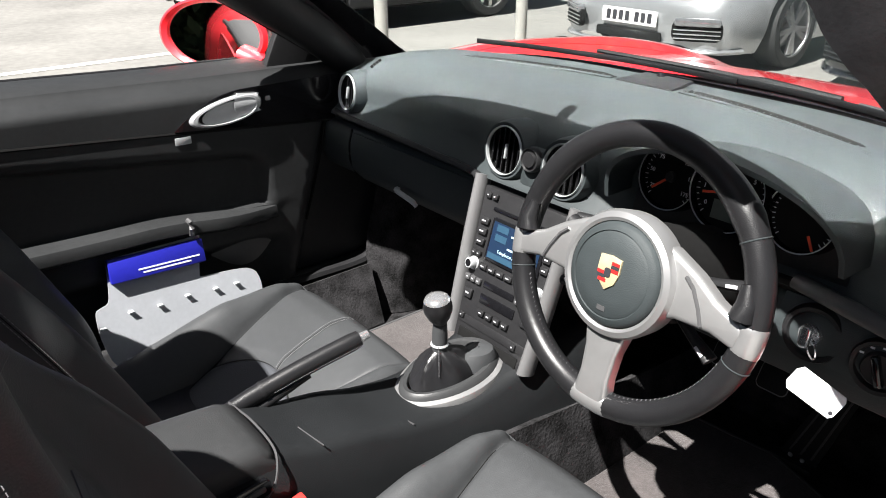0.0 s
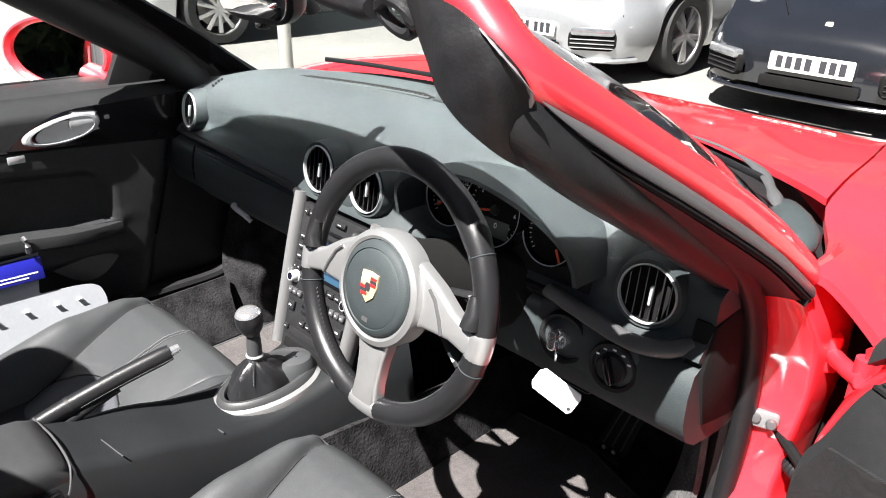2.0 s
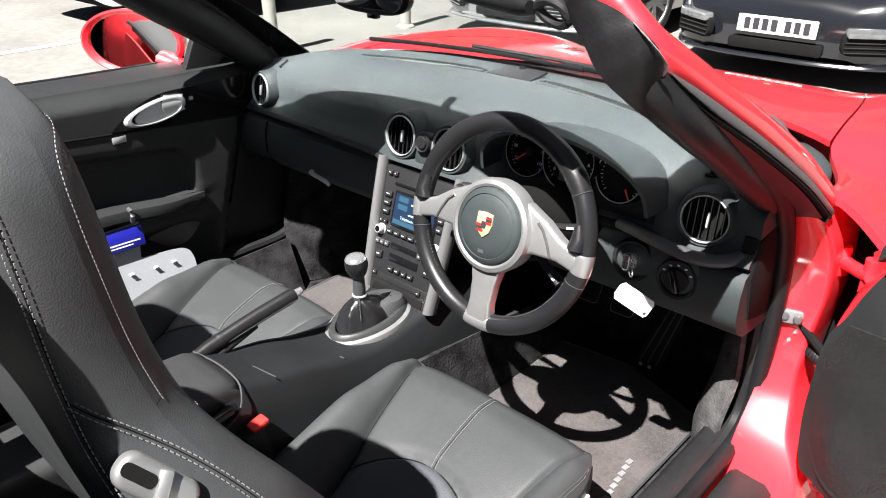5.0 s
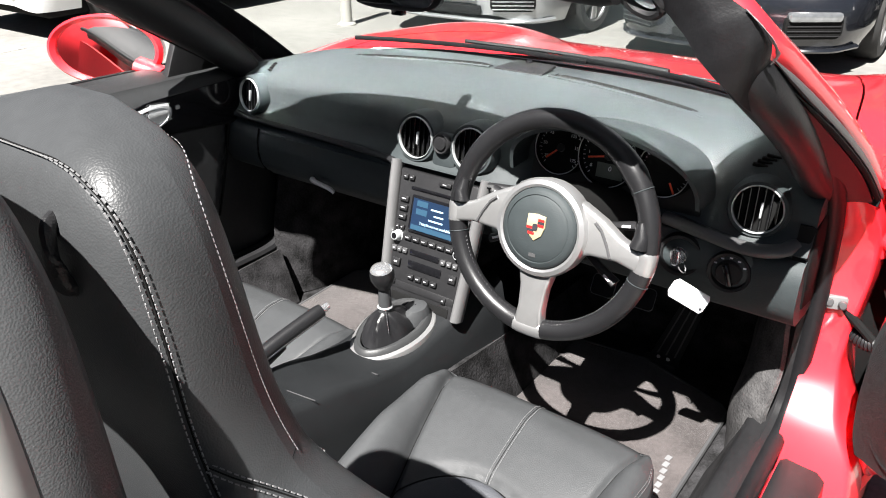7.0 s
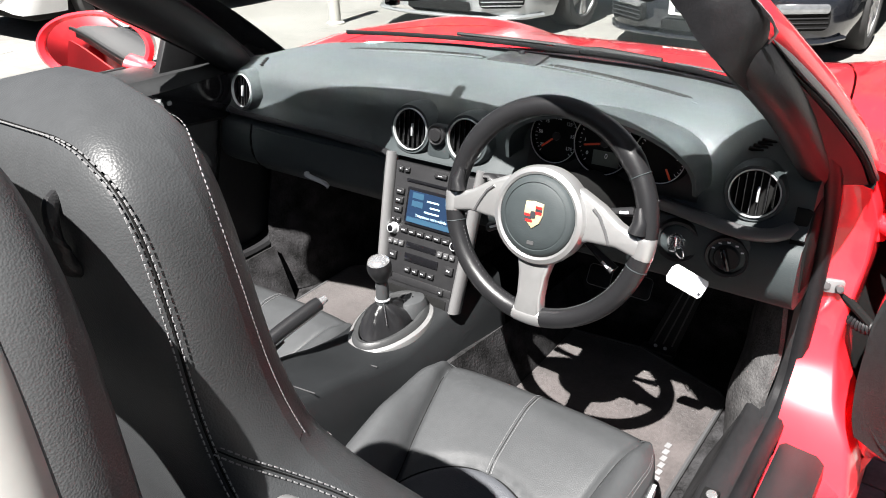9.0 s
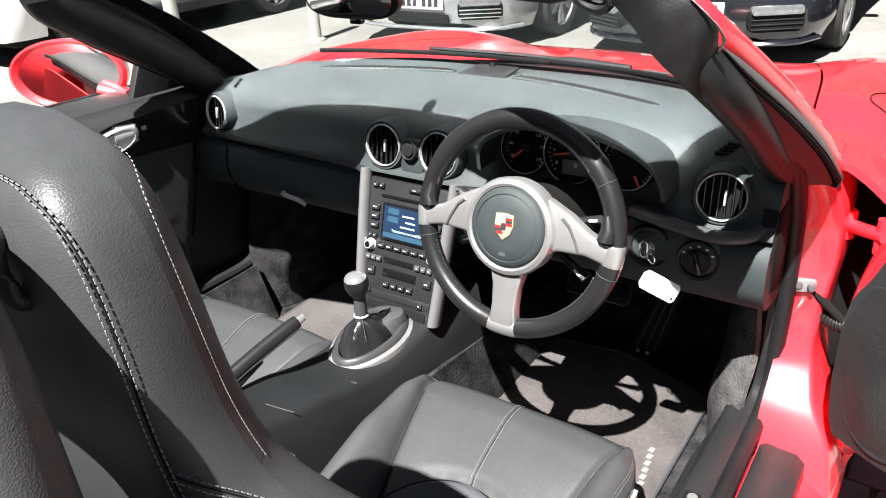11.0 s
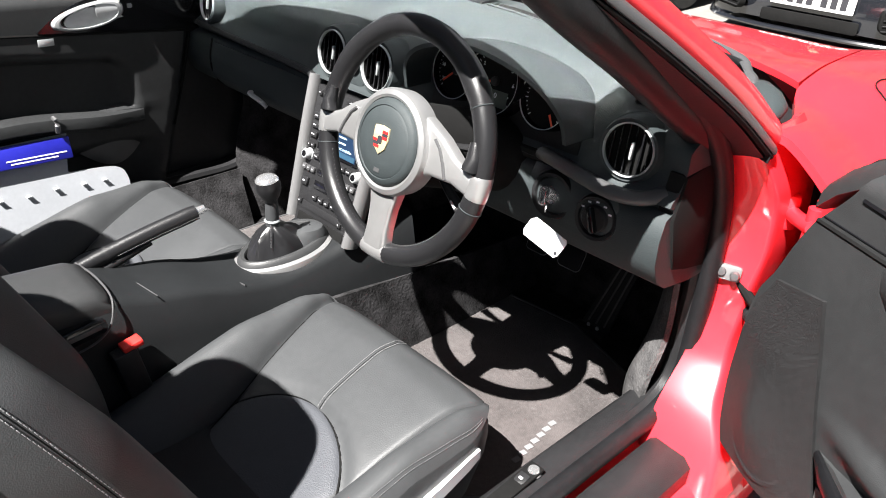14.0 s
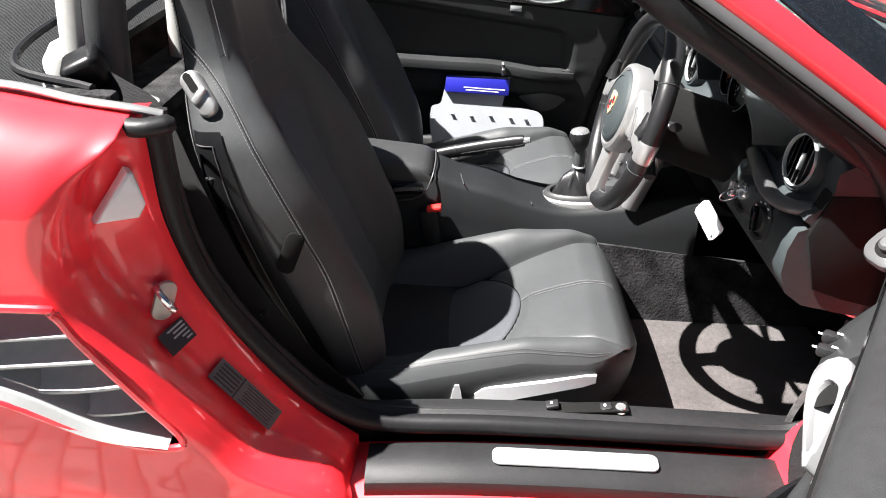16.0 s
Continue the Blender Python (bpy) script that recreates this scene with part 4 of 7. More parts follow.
    part("small_display", box(0.050, 0.026, 0.001, 0, m @ pose(0.006, -0.026, 0.0006)), mat("grey_display", (0.10, 0.115, 0.10), 0.2, vary=0.05), d, "dim grey trip display")
    words("digit", "0", 0.012, TEXT, m @ pose(0.006, -0.022, 0.0014), d)
    # lock barrel and light switch
    for x, y, z, r in ((0.498, -0.010, 0.743, 0.036), (0.582, -0.010, 0.736, 0.034)):
        m = facing((x, y, z), (0.10, -1, 0.10))
        part("bezel", lathe([(0, -0.006), (r * 0.70, -0.006), (r * 0.78, 0.0), (r * 0.86, 0.006), (r, 0.007), (r * 1.08, 0.0), (r * 1.1, -0.02)], 40, m), PLASTIC, d)
    m = facing((0.582, -0.010, 0.736), (0.10, -1, 0.10))
    k = part("light_switch", lathe([(0, 0.012), (0.019, 0.012), (0.0215, 0.009), (0.022, -0.004)], 36, m), PLASTIC, d, "black rotary light switch")
    part("grip", box(0.010, 0.040, 0.014, 0.004, m @ pose(0, 0, 0.016, 0, 0, 20)), GLOSS, k)
    for a in (150, 120, 60, 30, 90):
        part("switch_mark", box(0.005, 0.0025, 0.0008, 0, m @ pose(0.0265 * math.cos(radians(a)), 0.0265 * math.sin(radians(a)), 0.0065)), TEXT, d)
    part("knee_panel", loft([[(x, y + 0.05 * step(0.60, 0.68, x), z) for y, z in ((0.0, 0.782), (-0.012, 0.76), (-0.016, 0.73), (-0.010, 0.695), (0.012, 0.668), (0.05, 0.655), (0.10, 0.655), (0.10, 0.782))] for x in [0.45 + 0.225 * i / 14 for i in range(15)]]), DASH, d)
    part("edge_strip", tube(spline([(0.60, 0.03, 0.655), (0.64, 0.06, 0.640), (0.665, 0.12, 0.622), (0.672, 0.165, 0.608)], 6), 0.005, 8), ALU, d, "thin bright lower edge strip")
    return d


dashboard = build_dashboard()

# ---- steering wheel ----
WC = Vector((0.337, -0.200, 0.826))
WM = facing(WC, (0, -math.cos(radians(14)), math.sin(radians(14))))


def rim_sleeve(R, r, mid, half):
    """A sleeve round the rim, from mid - half to mid + half degrees."""
    pts = [WM @ Vector((R * math.cos(radians(mid + half * k)), R * math.sin(radians(mid + half * k)), -0.012)) for k in (-1, -0.9, -0.5, 0, 0.5, 0.9, 1)]
    return tube(pts, [r * 0.97, r, r, r, r, r, r * 0.97], 18, up=WM.to_3x3() @ Vector((0, 0, 1)))


def build_steering_wheel():
    w = thing("steering_wheel", "black leather three-spoke steering wheel with silver spokes", "steering wheel", WC)
    R, r = 0.1705, 0.0165
    ring = [WM @ Vector((R * math.cos(2 * math.pi * i / 72), R * math.sin(2 * math.pi * i / 72), -0.012)) for i in range(72)]
    rad = [r * (1.0 + 0.10 * (math.exp(-(((i * 5 - 40) % 360 - 0) / 14) ** 2) + math.exp(-((i * 5 - 140) / 14) ** 2))) for i in range(72)]
    ax = WM.to_3x3() @ Vector((0, 0, 1))
    part("rim", tube(ring, rad, 16, closed=True, up=ax), WHEELSKIN, w, "black leather rim")
    b = bmesh.new()
    for i in range(150):
        a = 2 * math.pi * (i + 0.5) / 150
        if 200 < math.degrees(a) < 262 or 278 < math.degrees(a) < 340:
            q = WM @ (Vector(((R - r * 0.96) * math.cos(a), (R - r * 0.96) * math.sin(a), -0.008)))
            n = WM.to_3x3() @ Vector((-math.cos(a), -math.sin(a), 0.3))
            stitches([q - Vector((0, 0.003, 0.002)), q + Vector((0, 0.003, 0.002))], n, (0.004, 0.0009), 0.007, bm=b)
    tagged(part("stitching", b, DIMTHREAD, w), kind="stuff")
    for a in (32, 148, 196, 344):
        c = [WM @ (Matrix.Rotation(radians(a), 4, "Z") @ Vector((R + r * 1.02 * math.cos(t), 0, -0.012 + r * 1.02 * math.sin(t)))) for t in [2 * math.pi * i / 16 for i in range(16)]]
        part("seam", tube(c, 0.0009, 5, closed=True), DASH, w)
    # spokes: two broad ones and one below
    for s in (-1, 1):
        out = [(0.055, -0.036), (0.085, -0.024), (0.13, -0.022), (0.166, -0.030), (0.170, -0.004), (0.160, 0.004), (0.13, 0.016), (0.10, 0.036), (0.062, 0.054), (0.04, 0.055), (0.04, -0.03)]
        poly = [(s * x, y) for x, y in out]
        part("spoke", prism(poly if s > 0 else poly[::-1], 0.020, 0.007, WM @ pose(0, 0, -0.016), 3), SILVER, w, "satin silver spoke")
        part("spoke_end", rim_sleeve(R, r * 1.03, (-4.5 if s > 0 else 184.5), 5.5), SILVER, w)
        part("thumb_rest", tube([WM @ Vector((s * x, y, 0.0)) for x, y in ((0.160, 0.008), (0.161, 0.026), (0.156, 0.046))], [0.015, 0.012, 0.007], 10), WHEELSKIN, w)
        part("spoke_line", tube([WM @ Vector((s * x, y, 0.005)) for x, y in ((0.088, 0.030), (0.100, 0.020), (0.112, 0.000), (0.120, -0.018))], 0.0025, 6), GREYTRIM, w)
    part("spoke", prism([(-0.034, -0.06), (-0.024, -0.10), (-0.022, -0.135), (-0.026, -0.172), (0.026, -0.172), (0.022, -0.135), (0.024, -0.10), (0.034, -0.06)], 0.020, 0.007, WM @ pose(0, 0, -0.016), 3), SILVER, w, "satin silver spoke")
    part("spoke_end", rim_sleeve(R, r * 1.03, 270, 8.5), SILVER, w)
    # boss
    part("boss_ring", lathe([(0.0, -0.02), (0.078, -0.02), (0.080, 0.004), (0.077, 0.012), (0.070, 0.015), (0.066, 0.013), (0.066, 0.0)], 56, WM), SILVER, w, "satin silver ring round the boss")
    p = part("airbag_cover", lathe([(0, 0.0245), (0.030, 0.0235), (0.050, 0.0215), (0.0535, 0.0190), (0.0545, 0.0205), (0.0605, 0.0185), (0.0640, 0.0150), (0.0655, 0.010)], 56, WM), DASH, w, "matt black round airbag cover")
    part("embossed_mark", box(0.012, 0.006, 0.001, 0, WM @ pose(0, -0.042, 0.0225)), GREYTRIM, p)
    sh = [(-0.0155, 0.019), (0, 0.021), (0.0155, 0.019), (0.0162, 0.002), (0.012, -0.012), (0, -0.022), (-0.012, -0.012), (-0.0162, 0.002)]
    c = part("shield_badge", prism(sh[::-1], 0.003, 0.001, WM @ pose(0, 0.004, 0.0235)), GOLD, p, "small gold and red shield emblem")
    for x, y, m_ in ((0.009, 0.0125, CRESTRED), (0.009, 0.0035, CRESTRED), (-0.009, -0.0015, CRESTRED), (-0.006, -0.0105, CRESTRED), (0.009, 0.008, DARKTEXT), (-0.008, -0.006, DARKTEXT)):
        part("enamel", box(0.0115, 0.0040, 0.0008, 0, WM @ pose(x, y + 0.004, 0.0268)), m_, c)
    part("enamel", prism(rounded(0.009, 0.011, 0.003), 0.0008, 0, WM @ pose(0, 0.004, 0.0270)), DARKTEXT, c)
    # column, shroud and stalks
    k = thing("steering_column", "black steering column shroud with stalks", "steering column", WC + Vector((0, 0.2, -0.05)))
    part("shroud", loft([[WM @ Vector((a * math.cos(t), b_ * math.sin(t) + dy, z)) for t in [2 * math.pi * i / 20 for i in range(20)]] for z, a, b_, dy in ((-0.022, 0.060, 0.060, 0), (-0.05, 0.070, 0.064, -0.002), (-0.14, 0.080, 0.066, -0.008), (-0.24, 0.090, 0.068, -0.012))]), DULL, k)
    for s, a in ((-1, 168), (1, 12), (-1, 205), (1, -32)):
        e = WM @ Vector((0.135 * math.cos(radians(a)), 0.135 * math.sin(radians(a)), -0.055))
        st = part("stalk", tube([WM @ Vector((0.05 * math.cos(radians(a)), 0.05 * math.sin(radians(a)), -0.06)), WM @ Vector((0.10 * math.cos(radians(a)), 0.10 * math.sin(radians(a)), -0.055)), e], [0.007, 0.008, 0.011], 10, flat=0.7), PLASTIC, k, "black column stalk")
        part("stalk_mark", box(0.014, 0.004, 0.0008, 0, WM @ pose(0.12 * math.cos(radians(a)), 0.12 * math.sin(radians(a)), -0.045, 0, 0, a)), TEXT, st)


build_steering_wheel()


def build_key():
    k = thing("ignition_key", "silver key in the lock with a blank white tag", "key", (0.498, -0.02, 0.743))
    m = facing((0.498, -0.020, 0.745), (0.10, -1, 0.1))
    part("lock_face", lathe([(0, 0.004), (0.013, 0.004), (0.015, 0.0), (0.015, -0.01)], 24, m), CHROME, k)
    part("key_bow", prism(rounded(0.014, 0.030, 0.006), 0.009, 0.003, m @ pose(0, 0.004, 0.014)), CHROME, k, "bright key head")
    part("key_shaft", box(0.008, 0.003, 0.022, 0.001, m @ pose(0, 0.004, 0.008)), CHROME, k)
    part("key_ring", tube([m @ Vector((0.012 + 0.013 * math.cos(t), -0.004 + 0.010 * math.sin(t), 0.026 + 0.022 * math.cos(t))) for t in [2 * math.pi * i / 20 for i in range(20)]], 0.0012, 6, closed=True), CHROME, k)
    poly = [(-0.034, -0.010), (-0.028, -0.0185), (0.034, -0.0185), (0.038, -0.012), (0.038, 0.012), (0.034, 0.0185), (-0.028, 0.0185), (-0.034, 0.010)]
    nv, lv = Vector((0.43, -0.87, 0.25)).normalized(), Vector((0.0535, 0.018, -0.029)).normalized()
    lv = (lv - nv * lv.dot(nv)).normalized()
    tm = Matrix.Translation((0.541, -0.080, 0.712)) @ Matrix((lv, nv.cross(lv), nv)).transposed().to_4x4() @ Matrix.Diagonal((0.90, 0.90, 1, 1))
    tag = part("tag", prism(poly, 0.003, 0.001, tm), TAG, k, "blank white plastic tag")
    part("tag_hole", lathe([(0, 0.0004), (0.0028, 0.0004), (0.0028, -0.0005)], 14, tm @ pose(0.032, -0.010, 0.003)), DARKTEXT, tag)


build_key()

# ---- centre stack and console ----
DN = Vector((0, -0.083, -0.262)).normalized()
SM = Matrix.Translation((0, -0.026, 0.778)) @ Matrix((Vector((1, 0, 0)), -DN, Vector((1, 0, 0)).cross(-DN))).transposed().to_4x4()   # x across, y up the panel, z out


def build_stack():
    st = thing("centre_stack", "black centre stack with a screen and rows of buttons", "centre console", (0, -0.03, 0.5))
    part("panel", prism([(-0.098, 0.0), (-0.086, -0.285), (0.086, -0.285), (0.098, 0.0)], 0.03, 0.004, SM @ pose(0, 0, -0.03)), PLASTIC, st)
    for s in (-1, 1):
        rail = spline([(s * 0.112, -0.018, 0.792), (s * 0.107, -0.045, 0.71), (s * 0.101, -0.078, 0.60), (s * 0.095, -0.105, 0.512)], 6)
        part("side_rail", tube(rail, 0.019, 12, flat=0.55, up=(s, 0, 0.1)), RAIL, st, "grey satin side rail")
    part("cd_slot", box(0.125, 0.006, 0.004, 0.001, SM @ pose(0, -0.034, 0.001)), GLOSS, st)
    part("screen_frame", prism(rounded(0.128, 0.078, 0.004), 0.004, 0.0015, SM @ pose(0.008, -0.086, 0.0)), GLOSS, st)
    sc = part("screen", box(0.116, 0.066, 0.001, 0, SM @ pose(0.008, -0.086, 0.0046)), SCREENDARK, st, "lit blue display")
    for x, y, w, h in ((-0.034, 0.024, 0.028, 0.012), (-0.034, 0.007, 0.028, 0.012), (0.044, 0.024, 0.022, 0.012), (0.0, -0.027, 0.112, 0.010)):
        part("screen_field", box(w, h, 0.0004, 0, SM @ pose(0.008 + x, -0.086 + y, 0.0054)), SCREEN, sc)
    words("screen_text", "Telephone not available", 0.0082, SCREENTXT, SM @ pose(0.012, -0.102, 0.0058), sc, 0.0002)
    for x, y, w in ((0.012, -0.068, 0.030), (0.018, -0.080, 0.024), (0.012, -0.091, 0.036)):
        part("screen_bar", box(w, 0.003, 0.0003, 0, SM @ pose(x, y, 0.0056)), SCREENTXT, sc)
    def btn(x, y, w, h, mark=0.4, mm=PLASTIC):
        b = part("button", box(w, h, 0.007, 0.0018, SM @ pose(x, y, 0.003)), mm, st)
        part("button_mark", box(w * mark * 0.75, h * 0.18, 0.0005, 0, SM @ pose(x, y, 0.0066)), MARK, b)
    for i in range(3):
        btn(-0.075, -0.060 - 0.019 * i, 0.022, 0.012, 0.6)
        btn(0.083, -0.060 - 0.019 * i, 0.018, 0.012, 0.6)
    for x in (-0.082, -0.070):
        btn(x, -0.120, 0.011, 0.009)
    btn(-0.080, -0.014, 0.013, 0.010)
    btn(-0.064, -0.014, 0.013, 0.010)
    btn(0.02, -0.012, 0.03, 0.009)
    for s in (-1, 1):
        kn = part("knob", lathe([(0, 0.014), (0.0085, 0.014), (0.010, 0.012), (0.0105, 0.002), (0.0125, 0.0), (0.0125, -0.004)], 28, SM @ pose(s * 0.080, -0.141, 0)), ALU, st, "silver rotary knob")
        part("knob_face", lathe([(0, 0.0146), (0.0065, 0.0146), (0.0065, 0.013)], 20, SM @ pose(s * 0.080, -0.141, 0)), GLOSS, kn)
    for i in range(6):
        btn(-0.052 + 0.0212 * i, -0.138, 0.019, 0.010, 0.6)
    for x in (-0.082, -0.068, -0.054, 0.045, 0.060, 0.075):
        btn(x, -0.167, 0.012, 0.011, 0.5, GREYTRIM)
    part("vent_grille", box(0.075, 0.012, 0.004, 0.001, SM @ pose(-0.005, -0.167, 0.0)), GLOSS, st)
    for s in (-1, 1):
        btn(s * 0.072, -0.195, 0.020, 0.017, 0.55)
    part("climate_display", box(0.085, 0.017, 0.003, 0.001, SM @ pose(0, -0.193, 0.001)), GLOSS, st)
    for i in range(4):
        btn(-0.030 + 0.020 * i, -0.218, 0.016, 0.011, 0.55)
    btn(-0.074, -0.238, 0.013, 0.010)
    btn(0.060, -0.244, 0.013, 0.012)
    part("lower_band", box(0.168, 0.016, 0.004, 0.0015, SM @ pose(0, -0.243, 0.0)), PLASTIC, st)
    part("tray_gap", box(0.15, 0.024, 0.006, 0.002, SM @ pose(0, -0.272, -0.001)), DULL, st)


build_stack()

CONSOLE = [(-1.05, 0.070, 0.600), (-0.80, 0.072, 0.590), (-0.55, 0.074, 0.566), (-0.50, 0.076, 0.548), (-0.42, 0.078, 0.532), (-0.34, 0.080, 0.506), (-0.25, 0.084, 0.492), (-0.14, 0.090, 0.508), (-0.05, 0.098, 0.53), (0.05, 0.105, 0.55)]


def build_console():
    c = thing("centre_console", "dark grey centre console with a padded armrest lid", "centre console", (0, -0.4, 0.24))
    rings = []
    for i in range(45):
        y = -1.05 + 1.10 * i / 44
        w, z = lerp_table(CONSOLE, y)
        foot = 0.118 + 0.02 * step(-0.35, -0.05, y)
        rings.append([(-foot, y, 0.23), (-w - 0.012, y, z - 0.08), (-w, y, z - 0.016), (-w + 0.010, y, z - 0.004), (-w + 0.024, y, z), (w - 0.024, y, z), (w - 0.010, y, z - 0.004), (w, y, z - 0.016), (w + 0.012, y, z - 0.08), (foot, y, 0.23)])
    part("body", loft(rings), CONSOLE_SKIN, c)
    # armrest lid
    rings = []
    for i in range(20):
        t = i / 19
        y = -0.985 + 0.43 * t
        z = 0.612 - 0.028 * t + 0.004 * math.sin(math.pi * t)
        w = 0.078 - 0.003 * t
        end = 1 - 0.5 * max(0.0, (t - 0.93) / 0.07) ** 2
        z -= 0.010 * (1 - end) * 2
        rings.append([(-w, y, z - 0.06)] + [(-w * math.copysign(abs(math.cos(a)) ** 0.45, math.cos(a)), y, z - 0.026 + 0.026 * max(0.0, math.sin(a)) ** 0.8 + 0.003 * math.sin(a)) for a in [math.pi * q / 16 for q in range(17)]] + [(w, y, z - 0.06)])
    lid = part("armrest_lid", loft(rings), CONSOLE_LID, c, "padded armrest lid", angle=75)
    part("lid_edge", tube(spline([(-0.070, -0.554, 0.570), (0.0, -0.550, 0.576), (0.060, -0.551, 0.572), (0.080, -0.556, 0.556), (0.088, -0.568, 0.530), (0.089, -0.592, 0.512), (0.0885, -0.63, 0.503)], 6), 0.0018, 6), GREYTRIM, c)
    part("side_vent", prism(rounded(0.085, 0.026, 0.010), 0.006, 0.002, facing((0.088, -0.615, 0.535), (1, 0, 0.15)) @ pose(0, 0, 0, 0, 0, 6)), GLOSS, lid, "slotted lid catch")
    part("catch_bar", prism(rounded(0.060, 0.008, 0.003), 0.003, 0.001, facing((0.0935, -0.612, 0.536), (1, 0, 0.15)) @ pose(0, 0, 0, 0, 0, 6)), GREYTRIM, lid)
    part("joint_line", box(0.06, 0.0015, 0.002, 0, pose(0.046, -0.486, 0.5455, 8, 0, 8)), GREYTRIM, c)
    part("joint_line", box(0.03, 0.0015, 0.002, 0, pose(0.058, -0.325, 0.5010, 0, 0, 10)), GREYTRIM, c)
    part("storage_recess", box(0.12, 0.06, 0.02, 0.006, pose(0, -0.075, 0.520, 8, 0, 0)), DULL, c)
    part("tunnel_carpet", grid(lambda u, v: ((0.118 + 0.030 * (1 - v)) + 0.02 * math.sin(3 * u) * 0.3, -0.18 + 0.62 * u, 0.24 + (0.19 - 0.05 * u) * v), 24, 8, 0.012), CARPET, c, "rough black carpet on the tunnel side")
    part("tunnel_carpet", grid(lambda u, v: (-(0.118 + 0.030 * (1 - v)), -0.18 + 0.62 * u, 0.24 + (0.19 - 0.05 * u) * v), 24, 8, 0.012), CARPET, c)
    # gear lever
    g = thing("gear_lever", "gear lever with a leather gaiter and silver-topped knob", "gear lever", (0, -0.2, 0.5))
    def oval(a, s, z):
        return (0.0 + (0.066 + s) * math.cos(a) * (1 + 0.12 * math.sin(a)), -0.195 + (0.098 + s) * math.sin(a), z + 0.012 * math.sin(a))
    an = [2 * math.pi * i / 48 for i in range(48)]
    part("surround", loft([[oval(a, s, z) for a in an] for s, z in ((0.007, 0.484), (0.008, 0.498), (0.006, 0.505), (-0.003, 0.509))], True, False), SILVER, g, "silver oval gear surround")
    part("surround_top", loft([[oval(a, s, z) for a in an] for s, z in ((-0.001, 0.506), (-0.003, 0.514), (-0.009, 0.519), (-0.016, 0.518), (-0.020, 0.511), (-0.022, 0.498))], True, False), CONSOLE_LID, g, "padded leather ring")
    def fold(a, k, t):
        return 1 + 0.16 * math.sin(5 * a + 3 * t) * math.sin(math.pi * t) + 0.06 * math.sin(11 * a + 7 * t) * math.sin(math.pi * t)
    rings = []
    for i in range(12):
        t = i / 11
        rx, ry = 0.034 * (1 - t) ** 1.1 + 0.011, 0.054 * (1 - t) ** 1.1 + 0.011
        rings.append([(0.004 * t + rx * fold(a, 0, t) * math.cos(a), -0.205 - 0.010 * t + ry * fold(a, 1, t) * math.sin(a), 0.510 + 0.055 * t + 0.010 * math.sin(math.pi * t) + 0.008 * math.sin(a) * (1 - t)) for a in an])
    part("gaiter", loft(rings, True, False), WHEELSKIN, g, "wrinkled black leather gaiter")
    part("stitched_boot", loft([[(0.022 + 0.028 * math.cos(a) * s, -0.145 + 0.036 * math.sin(a) * s, z) for a in an] for s, z in ((1.0, 0.512), (0.95, 0.530), (0.75, 0.542), (0.4, 0.546), (0.05, 0.546))], True, False), LEATHER, g)
    part("collar", tube([(0.012 * math.cos(a) + 0.004, -0.216 + 0.012 * math.sin(a), 0.572) for a in an], 0.0035, 6, closed=True), ALU, g, "silver collar")
    part("shaft", tube([(0.004, -0.216, 0.560), (0.005, -0.216, 0.59), (0.006, -0.216, 0.622)], [0.013, 0.013, 0.011], 16), LEATHER, g)
    part("knob", lathe([(0.010, 0.0), (0.018, 0.012), (0.0235, 0.026), (0.0240, 0.036), (0.0215, 0.046)], 32, pose(0.006, -0.216, 0.612, 8, 0, 0)), WHEELSKIN, g)
    part("knob_cap", lathe([(0.0218, 0.0455), (0.019, 0.0505), (0.012, 0.0535), (0, 0.0545)], 32, pose(0.006, -0.216, 0.612, 8, 0, 0)), CHROME, g, "polished silver knob cap")
    b = stitches([(0.014, -0.226, 0.575), (0.022, -0.232, 0.552), (0.032, -0.240, 0.528)], (0.5, -0.7, 0.5), (0.004, 0.0012), 0.005)
    part("stitching", b, DIMTHREAD, g)
    # handbrake
    h = thing("handbrake", "black leather handbrake lever with a silver tip", "handbrake", (-0.068, -0.5, 0.55))
    path = spline([(-0.070, -0.60, 0.545), (-0.066, -0.52, 0.566), (-0.052, -0.43, 0.592), (-0.036, -0.345, 0.614)], 6)
    part("grip", tube(path, [0.010, 0.0105, 0.011, 0.0115, 0.012, 0.0125] + [0.0132] * 12 + [0.0120], 14, flat=1.15), WHEELSKIN, h)
    part("tip", tube([(-0.036, -0.345, 0.614), (-0.0335, -0.330, 0.618)], [0.0085, 0.0068], 14), CHROME, h, "silver release button")
    part("stitching", stitches([Vector(p) + Vector((0.0128, -0.001, -0.005)) for p in path[8:]], (1, 0, 0.1), (0.003, 0.0007), 0.0045), DIMTHREAD, h)
    part("grip_collar", tube([path[7], path[7].lerp(path[8], 0.35)], [0.0142, 0.0142], 14, flat=1.15), PLASTIC, h, "black ring at the end of the grip")
    part("lever_arm", tube([(-0.066, -0.56, 0.530), (-0.060, -0.50, 0.552), (-0.050, -0.43, 0.576)], [0.010, 0.010, 0.006], 10), PLASTIC, h, "black lever arm under the grip")
    part("hinge_cover", tube([(-0.069, -0.66, 0.535), (-0.069, -0.56, 0.556)], [0.012, 0.014], 12), LEATHER, h)
